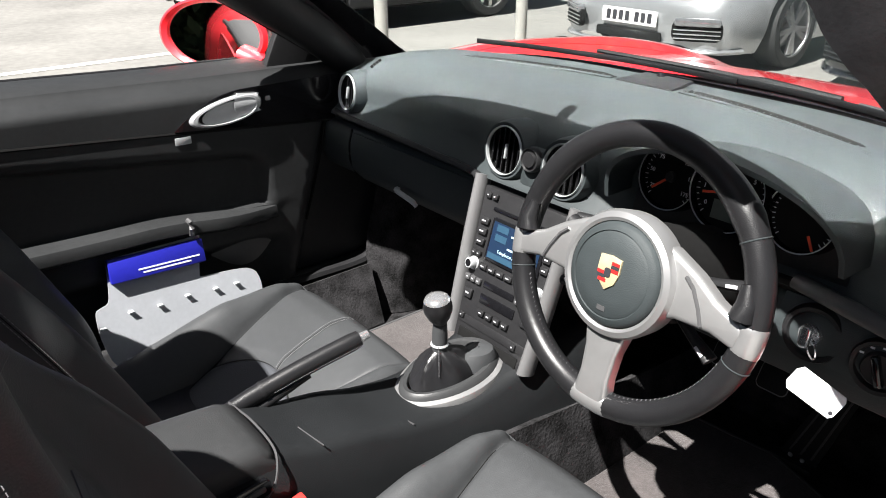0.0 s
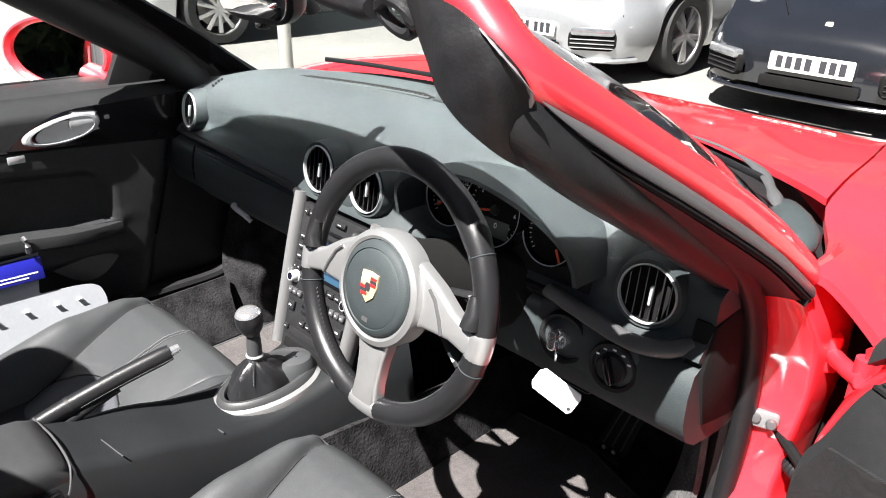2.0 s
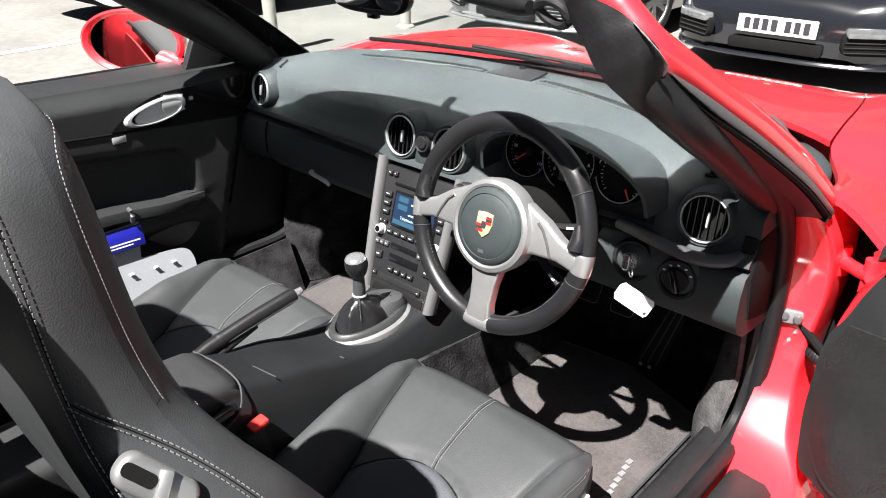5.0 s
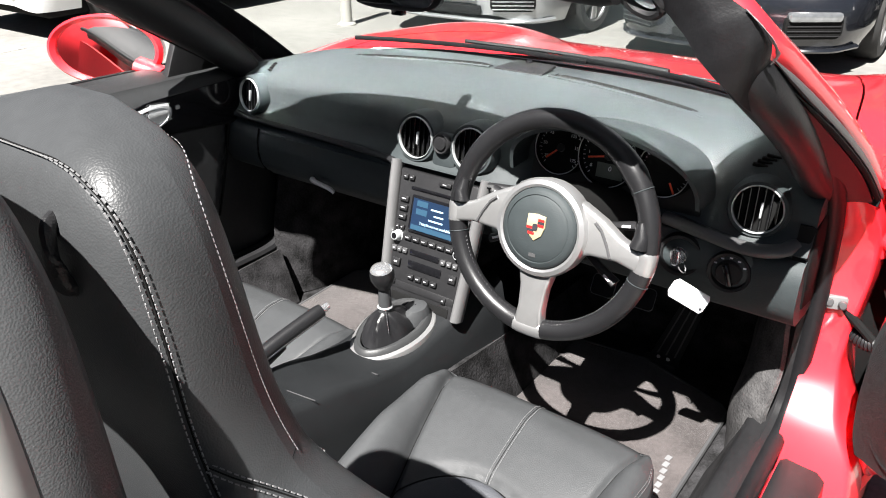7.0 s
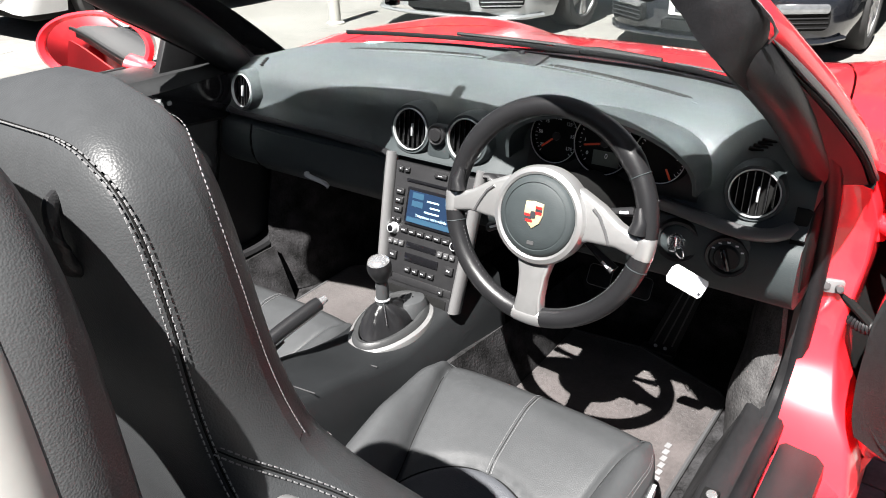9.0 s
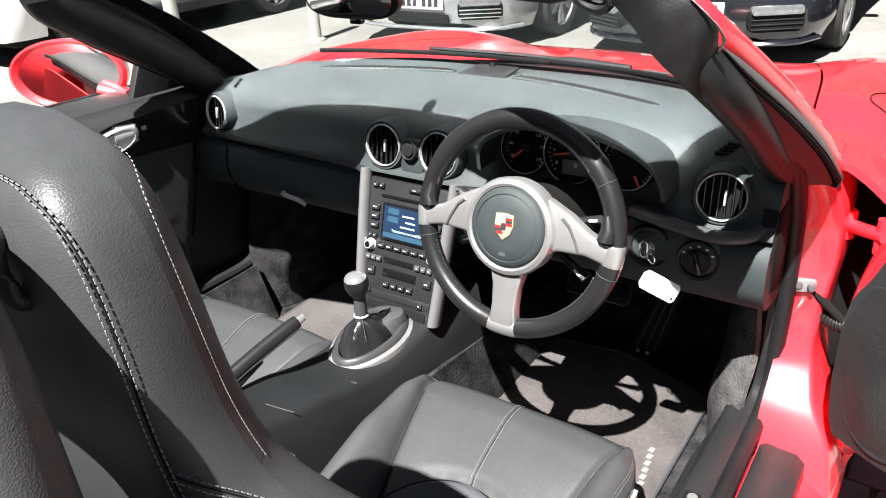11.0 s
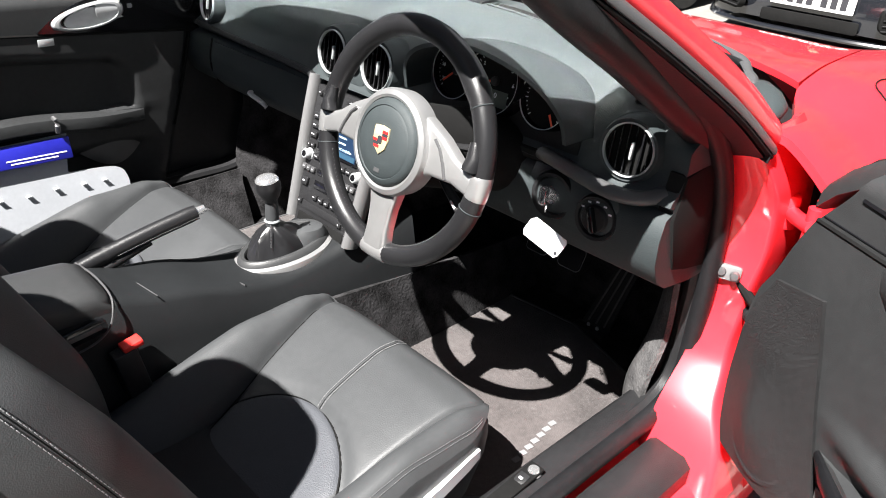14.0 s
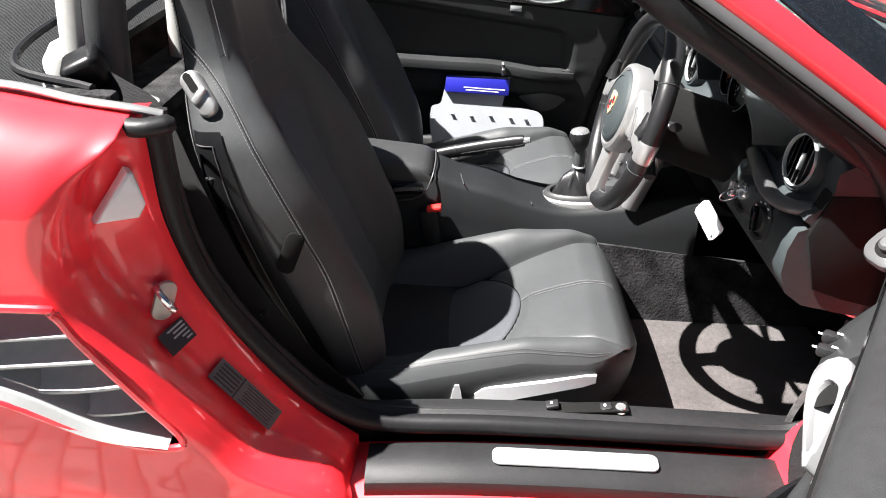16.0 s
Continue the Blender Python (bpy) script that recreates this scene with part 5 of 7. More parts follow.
    # belt buckle beside the seat
    for s, yy in ((1, -0.565), (-1, -0.60)):
        k = thing("belt_buckle", "black seat belt buckle with a red button", "belt buckle", (s * 0.103, yy, 0.42), "belt buckles")
        part("housing", box(0.030, 0.040, 0.09, 0.006, pose(s * 0.103, yy + 0.010, 0.446, 10, 0, 0)), PLASTIC, k)
        part("button", box(0.024, 0.034, 0.012, 0.003, pose(s * 0.103, yy + 0.018, 0.495, 10, 0, 0)), REDPL, k, "red release button")


build_console()

# ---- seats ----


def crease(y):
    """Half width of the flat middle of the cushion, between the two rolls."""
    return lerp_table([(-0.76, 0.100), (-0.60, 0.118), (-0.515, 0.132), (-0.43, 0.148), (-0.34, 0.165), (-0.25, 0.182), (-0.19, 0.196), (-0.13, 0.205)], y)[0]


def cushion_z(dx, y):
    """Height of the seat cushion at dx from its middle."""
    base = lerp_table([(-0.76, 0.292), (-0.62, 0.302), (-0.50, 0.338), (-0.40, 0.378), (-0.346, 0.406), (-0.26, 0.440), (-0.22, 0.450), (-0.19, 0.450), (-0.168, 0.441), (-0.148, 0.420), (-0.134, 0.398), (-0.125, 0.370)], y)[0]
    a, g = abs(dx), crease(y)
    rise = lerp_table([(-0.76, 0.070), (-0.63, 0.088), (-0.55, 0.086), (-0.45, 0.078), (-0.39, 0.068), (-0.29, 0.030), (-0.20, 0.008), (-0.13, 0.0)], y)[0]
    t = min(1.0, max(0.0, (a - g) / (0.222 - g)))
    roll = rise * math.sin(math.pi / 2 * t) ** 0.8 + 0.006 * math.sin(math.pi * t)
    edge = 0.030 * (max(0.0, a - 0.218) / 0.024) ** 2 + 0.022 * (a / 0.242) ** 4 * step(-0.26, -0.13, y)
    groove = 0.008 * math.exp(-((a - g) / 0.006) ** 2)
    horse = math.hypot(dx * 0.95, y + 0.52)
    pad = 0.007 * math.exp(-((horse - 0.170) / 0.009) ** 2) if y > -0.52 and a < g else 0.0
    puff = 0.007 * (1 - (a / g) ** 4) * step(-0.13, -0.22, y) if a < g else 0.0
    return base + roll - min(edge, 0.05) - groove - pad + puff * (1 if horse > 0.17 else 0.7)


def back_axis(z):
    """y of the seat back's front face at height z."""
    return lerp_table([(0.28, -0.625), (0.34, -0.640), (0.45, -0.672), (0.60, -0.735), (0.78, -0.805), (0.92, -0.850), (1.05, -0.868), (1.22, -0.880)], z)[0]


def back_point(cx, z, a):
    """A point of the seat back's outline at height z, a: angle in radians, 0 at one side, 90 degrees at the front."""
    hw, depth, bol = lerp_table([(0.28, 0.20, 0.10, 0.01), (0.34, 0.222, 0.11, 0.025), (0.42, 0.238, 0.12, 0.050), (0.55, 0.246, 0.125, 0.075), (0.70, 0.247, 0.12, 0.070), (0.80, 0.236, 0.11, 0.050), (0.87, 0.200, 0.10, 0.028), (0.93, 0.162, 0.094, 0.014),
                                 (1.00, 0.149, 0.092, 0.009), (1.08, 0.145, 0.092, 0.006), (1.14, 0.136, 0.088, 0.004), (1.175, 0.118, 0.078, 0.002), (1.195, 0.088, 0.058, 0.0), (1.206, 0.035, 0.03, 0.0)], z)
    y0 = back_axis(z)
    c, s = math.cos(a), math.sin(a)
    x = hw * math.copysign(abs(c) ** 0.38, c)
    if s >= 0:
        t = abs(x) / hw
        y = y0 + bol * step(0.50, 0.82, t) - (depth * 0.35) * max(0, (t - 0.80) / 0.20) ** 2.5
    else:
        y = y0 - 0.30 * depth - 0.70 * depth * abs(s) ** 0.45
    return Vector((cx + x, y, z))


def back_ring(cx, z, n=40):
    return [back_point(cx, z, 2 * math.pi * i / n) for i in range(n)]


def build_seat(cx, label, outer):
    """outer: the side (+1 or -1) that faces the door."""
    st = thing("bucket_seat", label, "car seat", (cx, -0.5, 0.25), "bucket seats")
    def cush(u, v):
        y = -0.76 + 0.635 * u
        g, f = crease(y), abs(2 * v - 1)
        dx = g * (1 - (1 - f / 0.68) ** 1.5) if f < 0.68 else g + (0.242 - g) * ((f - 0.68) / 0.32) ** 1.3
        dx = math.copysign(dx, v - 0.5)
        y -= 0.045 * (abs(dx) / 0.242) ** 3 * step(0.70, 1.0, u)
        dx *= 1 - 0.20 * (1 - math.sqrt(max(0.0, 1 - (max(0.0, u - 0.82) / 0.18) ** 2)))
        return (cx + dx, y, cushion_z(dx, y))
    bm = grid(cush, 90, 96)
    seat = part("cushion", bm, LEATHER, st, "smooth black leather cushion", angle=80)
    # side and front skirts of the cushion
    sk = bmesh.new()
    edge = [cush(0, 0)] + [cush(i / 20, 0) for i in range(1, 21)] + [cush(1, j / 12) for j in range(1, 13)] + [cush(1 - i / 20, 1) for i in range(1, 21)]
    mid = Vector((cx, -0.45, 0))
    rows = []
    for k, f in ((0.0, 1.0), (0.006, 1.006), (0.030, 1.010), (0.07, 0.998), (0.125, 0.955)):
        rows.append([Vector((mid.x + (p[0] - mid.x) * f, mid.y + (p[1] - mid.y) * f, max(p[2] - k, 0.262))) for p in edge])
    part("skirt", loft(rows, False, bm=sk), LEATHER, st, angle=70)
    def insert(u, v):
        y = -0.74 + 0.385 * math.sin(0.5 * math.pi * u) ** 0.9
        w = min(crease(y) - 0.006, 0.172 * math.sqrt(max(0.0004, 1 - (max(0.0, y + 0.52) / 0.166) ** 2)))
        dx = w * (2 * v - 1)
        return (cx + dx, y, cushion_z(dx, y) + 0.002 * (1 - (2 * v - 1) ** 8))
    part("insert", grid(insert, 40, 28), INSERT, st, "smooth dark horseshoe insert", angle=80)
    # seams: down the middle in front of the insert, round the insert, along the bolsters
    middle = [-0.352 + 0.011 * i for i in range(18)]
    b = stitches([(cx - 0.0045, y, cushion_z(-0.0045, y) + 0.0022) for y in middle], (0, 0.1, 1), (0.0040, 0.0013), 0.0056)
    stitches([(cx + 0.0045, y, cushion_z(0.0045, y) + 0.0022) for y in middle], (0, 0.1, 1), (0.0040, 0.0013), 0.0056, bm=b)
    part("seam_groove", tube([(cx, y, cushion_z(0, y) + 0.0002) for y in middle], 0.0006, 6), DULL, st)
    around = [Vector(insert(0.30 + 0.70 * i / 36, 0.0)) for i in range(37)] + [Vector(insert(1 - 0.70 * i / 36, 1.0)) for i in range(1, 37)]
    part("seam_groove", tube([p + Vector((0, 0, 0.0004)) for p in around], 0.0019, 6), DULL, st)
    for q in (-1, 1):
        part("seam_groove", tube([(cx + q * crease(y), y, cushion_z(q * crease(y), y) + 0.0002) for y in [-0.66 + 0.012 * i for i in range(38)]], 0.0013, 6), DULL, st)
    for k in (0.480, 0.486):
        stitches([Vector(cush(u, 0.5 + outer * k)) + Vector((outer * 0.0008, 0, 0.001)) for u in [0.12 + 0.80 * i / 40 for i in range(41)]], (outer * 0.7, 0, 0.7), (0.0032, 0.0007), 0.0050, bm=b)
    tagged(part("stitching", b, THREAD, st), kind="stuff")
    # base with levers
    part("seat_base", loft([[(cx + x, y, z) for x, y in ((-w, -0.74), (w, -0.74), (w, -0.20 - k), (w - 0.03, -0.165 - k), (-w + 0.03, -0.165 - k), (-w, -0.20 - k))] for w, z, k in ((0.215, 0.345, 0.01), (0.222, 0.325, 0.015), (0.216, 0.30, 0.03), (0.20, 0.255, 0.05))]), PLASTIC, st)
    for s in (-1, 1):
        part("seat_rail", box(0.03, 0.50, 0.025, 0.004, pose(cx + s * 0.17, -0.47, 0.25)), STEEL, st)
    if outer > 0:
        part("height_lever", loft([[(cx + 0.246 + 0.006 * math.sin(3 * t), -0.445 + 0.215 * t, 0.342 + 0.062 * t ** 0.8 + d) for d in (-w, w)] + [(cx + 0.234, -0.445 + 0.215 * t, 0.342 + 0.062 * t ** 0.8 + d) for d in (w, -w)] for t, w in ((0, 0.014), (0.06, 0.020), (0.15, 0.020), (0.3, 0.016), (0.6, 0.013), (0.9, 0.012), (1.0, 0.008))]), WHITE, st, "pale grey seat lever")
        part("tilt_lever", loft([[(cx + 0.246, -0.478 + d, 0.375 - 0.05 * t) for d in (-w, w)] + [(cx + 0.236, -0.478 + d, 0.375 - 0.05 * t) for d in (w, -w)] for t, w in ((0, 0.004), (0.3, 0.008), (1, 0.012))]), WHITE, st, "small pale grey lever")
    # back
    zs = [0.28 + 0.926 * i / 72 for i in range(73)]
    back = part("backrest", loft([back_ring(cx, z, 56) for z in zs]), LEATHER, st, "black leather backrest with headrest", angle=80)
    def on_back(dx, z, lift=0.002):
        ring = back_ring(cx, z, 120)
        best = min((p for p in ring[:61]), key=lambda p: abs(p.x - cx - dx))
        return best + Vector((0, lift, 0))
    part("back_insert", grid(lambda u, v: on_back((0.108 - 0.03 * u) * (2 * v - 1) * (1 - 0.75 * max(0.0, (u - 0.8) / 0.2) ** 2), 0.41 + 0.43 * u, 0.005 * (1 - (2 * v - 1) ** 6) * (1 - (2 * u - 1) ** 8) - 0.001), 30, 16), INSERT, st, "dark cloth-like insert")
    def rear_seam(s, shift):
        """The seam up the rear edge of the side panel and over the top of the headrest."""
        keys = spline([Vector((z, d, 0)) for z, d in ((0.62, -40), (0.72, -40), (0.82, -40), (0.90, -38), (0.98, -33), (1.05, -28), (1.10, -26), (1.14, -28), (1.165, -36), (1.18, -52), (1.186, -72), (1.187, -90))], 14)
        return [back_point(cx, k.x, radians(k.y + shift if s > 0 else 180 - k.y - shift)) for k in keys]
    b = bmesh.new()
    seam_lines = []
    for s in (-1, 1):
        # seams up the front and rear edges of the side panel
        keys = [(0.935 + 0.035 * k, 20) for k in range(6)] + [(1.145, 22), (1.168, 30), (1.182, 46), (1.188, 68), (1.189, 90)]
        line = [back_point(cx, k.x, radians(k.y if s > 0 else 180 - k.y)) + Vector((s * 0.0008, 0.0006, 0.0004)) for k in spline([Vector((z, d, 0)) for z, d in keys], 10)]
        stitches(line, (s * 0.8, 0.6, 0.25), (0.0030, 0.0007), 0.0044, bm=b)
        # the long seam from the rear edge down the bolster
        down = spline([(s * x + cx, y, z) for x, y, z in ((0.140, -0.935, 0.965), (0.154, -0.920, 0.948), (0.167, -0.898, 0.925), (0.195, -0.857, 0.880), (0.236, -0.818, 0.822), (0.2465, -0.775, 0.743), (0.247, -0.735, 0.66), (0.2455, -0.700, 0.581), (0.239, -0.664, 0.443), (0.226, -0.645, 0.36))], 8)
        fit_down = []
        for p in down:
            ring = back_ring(cx, p.z, 160)
            q = min((w for w in ring if (w.x - cx) * s > 0.08), key=lambda w: (w.y - p.y) ** 2 + 0.05 * (w.x - p.x) ** 2)
            fit_down.append(Vector((q.x + s * 0.0022, p.y, p.z + 0.0008)))
        seam_lines.append(fit_down)
        for off in (-0.003, 0.003):
            stitches([p + Vector((0, off, 0.4 * off)) for p in fit_down], (s * 0.9, 0.3, 0.3), (0.0042, 0.0013), 0.0060, bm=b)
        seam_lines.append([back_point(cx, z, radians(d if s > 0 else 180 - d)) + Vector((s * 0.0006, 0, 0.0004)) for z, d in ((0.937, 20), (0.935, 8), (0.932, 2), (0.928, -3))])
        for shift in (-3.3, 3.3):
            line = [p + Vector((s * 0.0020, -0.0024, 0.0010)) for p in rear_seam(s, shift)]
            cut = int(len(line) * 0.77)
            stitches(line[:cut], (s * 0.8, -0.6, 0.15), (0.0044, 0.0013), 0.0062, bm=b)
            stitches(line[cut - 1:], (0, -0.5, 0.85), (0.0042, 0.0011), 0.0060, bm=b)
    stitches([on_back(dx, 0.905, 0.001) for dx in [-0.15 + 0.0125 * i for i in range(25)]], (0, 1, 0.2), (0.0030, 0.0007), 0.0044, bm=b)
    tagged(part("back_stitching", b, THREAD, st), kind="stuff")
    for s in (-1, 1):
        part("seam_groove", tube(rear_seam(s, 0.0), 0.0010, 6), DULL, st)
    for line in seam_lines:
        part("seam_groove", tube([p - Vector((math.copysign(0.0012, p.x - cx), 0, 0)) for p in line], 0.0006, 6), DULL, st)
    # hard shell on the door side, belt guide, and loop behind
    def shell(u, v):
        z = 0.335 + 0.50 * u
        deg = -0.3 - (62 - 34 * u ** 3) * v
        p = back_point(cx, z, radians(deg if outer > 0 else 180 - deg))
        return p + Vector((outer * (0.0035 + 0.004 * math.sin(math.pi * v)), 0, 0))
    sh = part("side_shell", grid(shell, 30, 20), SHELL, st, "satin black hard side shell", angle=70)
    # a dark patch stands for the rectangular reflection on the shell
    part("shell_reflection", prism(rounded(0.030, 0.075, 0.012), 0.004, 0.0015, facing((cx + outer * 0.252, back_axis(0.64) - 0.010, 0.640), (outer, 0.1, 0.1)) @ pose(0, 0, 0, 0, 0, -outer * 22)), DULL, sh, "matt black patch for a frame-shaped reflection on the shell")
    words("airbag_lettering", "AIRBAG", 0.0065, DIMTHREAD, facing(Vector(shell(0.86, 0.45)) + Vector((outer * 0.002, 0, 0)), (outer, 0.05, 0.25)) @ pose(0, 0, 0, 0, 0, outer * 8), sh)
    part("shell_line", tube([Vector(shell(0.04 + 0.92 * i / 30, 0.13)) + Vector((outer * 0.0008, 0, 0)) for i in range(31)] + [Vector(shell(0.96, 0.13 + 0.06 * i)) + Vector((outer * 0.0008, 0, 0)) for i in range(1, 12)], 0.0011, 6), GREYTRIM, sh)
    gm = facing((cx + outer * 0.192, -0.899, 0.884), (outer, -0.12, 0.42)) @ pose(0, 0, 0, 0, 0, -52 if outer > 0 else 232)
    guide = part("belt_guide", prism(rounded(0.080, 0.034, 0.015, 7), 0.014, 0.006, gm @ pose(0, 0, -0.004), 3), SILVER, st, "satin silver belt guide")
    part("guide_slot", prism(rounded(0.034, 0.013, 0.006), 0.0012, 0, gm @ pose(-0.020, 0, 0.0095)), DULL, guide, "dark slot in the guide")
    part("guide_tab", box(0.012, 0.030, 0.008, 0.003, gm @ pose(0.004, 0.001, 0.011, 0, -12, 20)), SILVER, guide, "bright release tab")
    rear = lambda z, d: back_point(cx, z, radians(-62)).y - d
    part("coat_loop", tube(spline([(cx + 0.070, rear(1.152, 0.0), 1.152), (cx + 0.074, rear(1.148, 0.008), 1.148), (cx + 0.078, rear(1.130, 0.011), 1.130), (cx + 0.080, rear(1.112, 0.008), 1.112), (cx + 0.080, rear(1.106, 0.0), 1.106)], 6), 0.0052, 10, flat=1.3), PLASTIC, st, "black loop behind the headrest")
    return st


build_seat(0.335, "black leather driver's bucket seat with pale stitching", 1)
build_seat(-0.338, "black leather passenger bucket seat with pale stitching", -1)


# ---- floor, sills and footwell ----


def build_floor():
    t = thing("cabin_floor", "black carpeted cabin floor and footwells", "car floor", (0, 0, 0.2), kind="structure")
    part("floor_pan", box(1.36, 1.75, 0.04, 0.006, pose(0, -0.40, 0.215)), CARPET, t)
    part("bulkhead", grid(lambda u, v: (-0.69 + 1.38 * v, 0.47 + 0.06 * u - 0.05 * math.sin(3 * u), 0.225 + 0.45 * u), 12, 20, 0.02), CARPET, t, "carpeted footwell front")
    part("rear_bulkhead", grid(lambda u, v: (-0.69 + 1.38 * v, -1.02 - 0.06 * u, 0.225 + 0.55 * u), 8, 8, 0.02), CARPET, t, "carpeted wall behind the seats")
    for s in (-1, 1):
        # the driver's side takes the lightened carpet in place of sunlight
        part("kick_panel", grid(lambda u, v: (s * (0.672 - 0.075 * (1 - math.exp(-u / 0.12)) * (1 - 0.5 * v * v) - 0.04 * u + 0.004 * math.sin(11 * v + 6 * u)), lerp_table([(0, 0.070), (0.45, 0.090), (0.75, 0.110), (1, 0.125)], v)[0] + 0.34 * u + 0.006 * math.sin(9 * v + 4 * u), 0.237 + 0.37 * v), 24, 20, 0.01), KICK if s > 0 else CARPET, t, "carpeted kick panel")
        part("sill_carpet", grid(lambda u, v: (s * (0.592 + 0.055 * v), -0.95 + 1.02 * u, 0.235 + (0.135 + 0.015 * u) * v), 16, 6, 0.012), CARPET, t)
    for s, y0, y1 in ((1, -0.20, 0.285), (-1, -0.25, 0.30)):
        mt = thing("floor_mat", "grey-brown carpet floor mat with a pale edge", "floor mat", (s * 0.33, 0.04, 0.236), "floor mats")
        poly = [(0.10, y0), (0.53, y0), (0.555, y0 + 0.03), (0.56, y1 - 0.02), (0.54, y1), (0.33, y1 + 0.07), (0.13, y1 + 0.05), (0.10, y1 + 0.02)]
        poly = [(s * x, y) for x, y in poly]
        part("mat_top", prism(poly if s > 0 else poly[::-1], 0.012, 0.004, pose(0, 0, 0.2365)), MAT, mt)
        part("binding", tube([(x, y, 0.245) for x, y in poly], 0.0052, 6, closed=True), GREYTRIM, mt, "pale grey bound edge")
        if s > 0:
            for i in range(7):
                part("woven_mark", box(0.011, 0.015, 0.001, 0, pose(0.510 + 0.003 * i, 0.055 - 0.0205 * i, 0.2492, 0, 0, -8)), THREAD, mt)
    # pedals
    p = thing("accelerator_pedal", "long black floor-hinged accelerator pedal", "pedal", (0.40, 0.36, 0.24))
    def plate(t, w, d):
        q = Vector((0.366, 0.375, 0.240)).lerp(Vector((0.436, 0.40, 0.475)), t)
        return [q + Vector(v) for v in ((-w, -d, 0), (w, -d, 0), (w, 0.012, 0.004), (-w, 0.012, 0.004))]
    part("plate", loft([plate(t, 0.036 - 0.013 * t, 0.0) for t in [i / 10 for i in range(11)]]), CONSOLE_SKIN, p)
    for k in (-1, 0, 1):
        part("rib", loft([[q + Vector((k * (0.022 - 0.008 * t), 0, 0)) for q in plate(t, 0.002, 0.003)] for t in (0.1, 0.5, 0.95)]), GREYTRIM, p)
    for k in (-1, 1):
        part("rivet", lathe([(0, 0.003), (0.004, 0.002), (0.005, 0)], 10, facing((0.368 + k * 0.012, 0.372, 0.255), (0, -1, 0.2))), ALU, p)
    part("hinge_block", box(0.085, 0.03, 0.02, 0.006, pose(0.364, 0.370, 0.242)), PLASTIC, p)
    for x, z, y in ((0.315, 0.425, 0.335), (0.205, 0.410, 0.36)):
        q = thing("brake_pedal" if x > 0.3 else "clutch_pedal", "hanging pedal with a bright edged rubber pad", "pedal", (x, y, 0.4), "hanging pedals")
        part("pad", prism(rounded(0.058, 0.050, 0.010), 0.010, 0.003, facing((x, y, z), (0, -1, 0.55))), RUBBER, q)
        part("pad_rim", tube([facing((x, y, z), (0, -1, 0.55)) @ Vector((a, b, 0.006)) for a, b in rounded(0.060, 0.052, 0.011)], 0.0009, 6, closed=True), SATIN, q, "bright metal pad rim")
        part("arm", tube([(x, y + 0.012, z), (x + 0.005, y + 0.03, z + 0.10), (x + 0.01, y + 0.02, z + 0.20)], 0.008, 8), PLASTIC, q)


build_floor()


def sill_z(y):
    return lerp_table([(-0.66, 0.384), (-0.45, 0.400), (-0.28, 0.403), (0.12, 0.396)], y)[0]


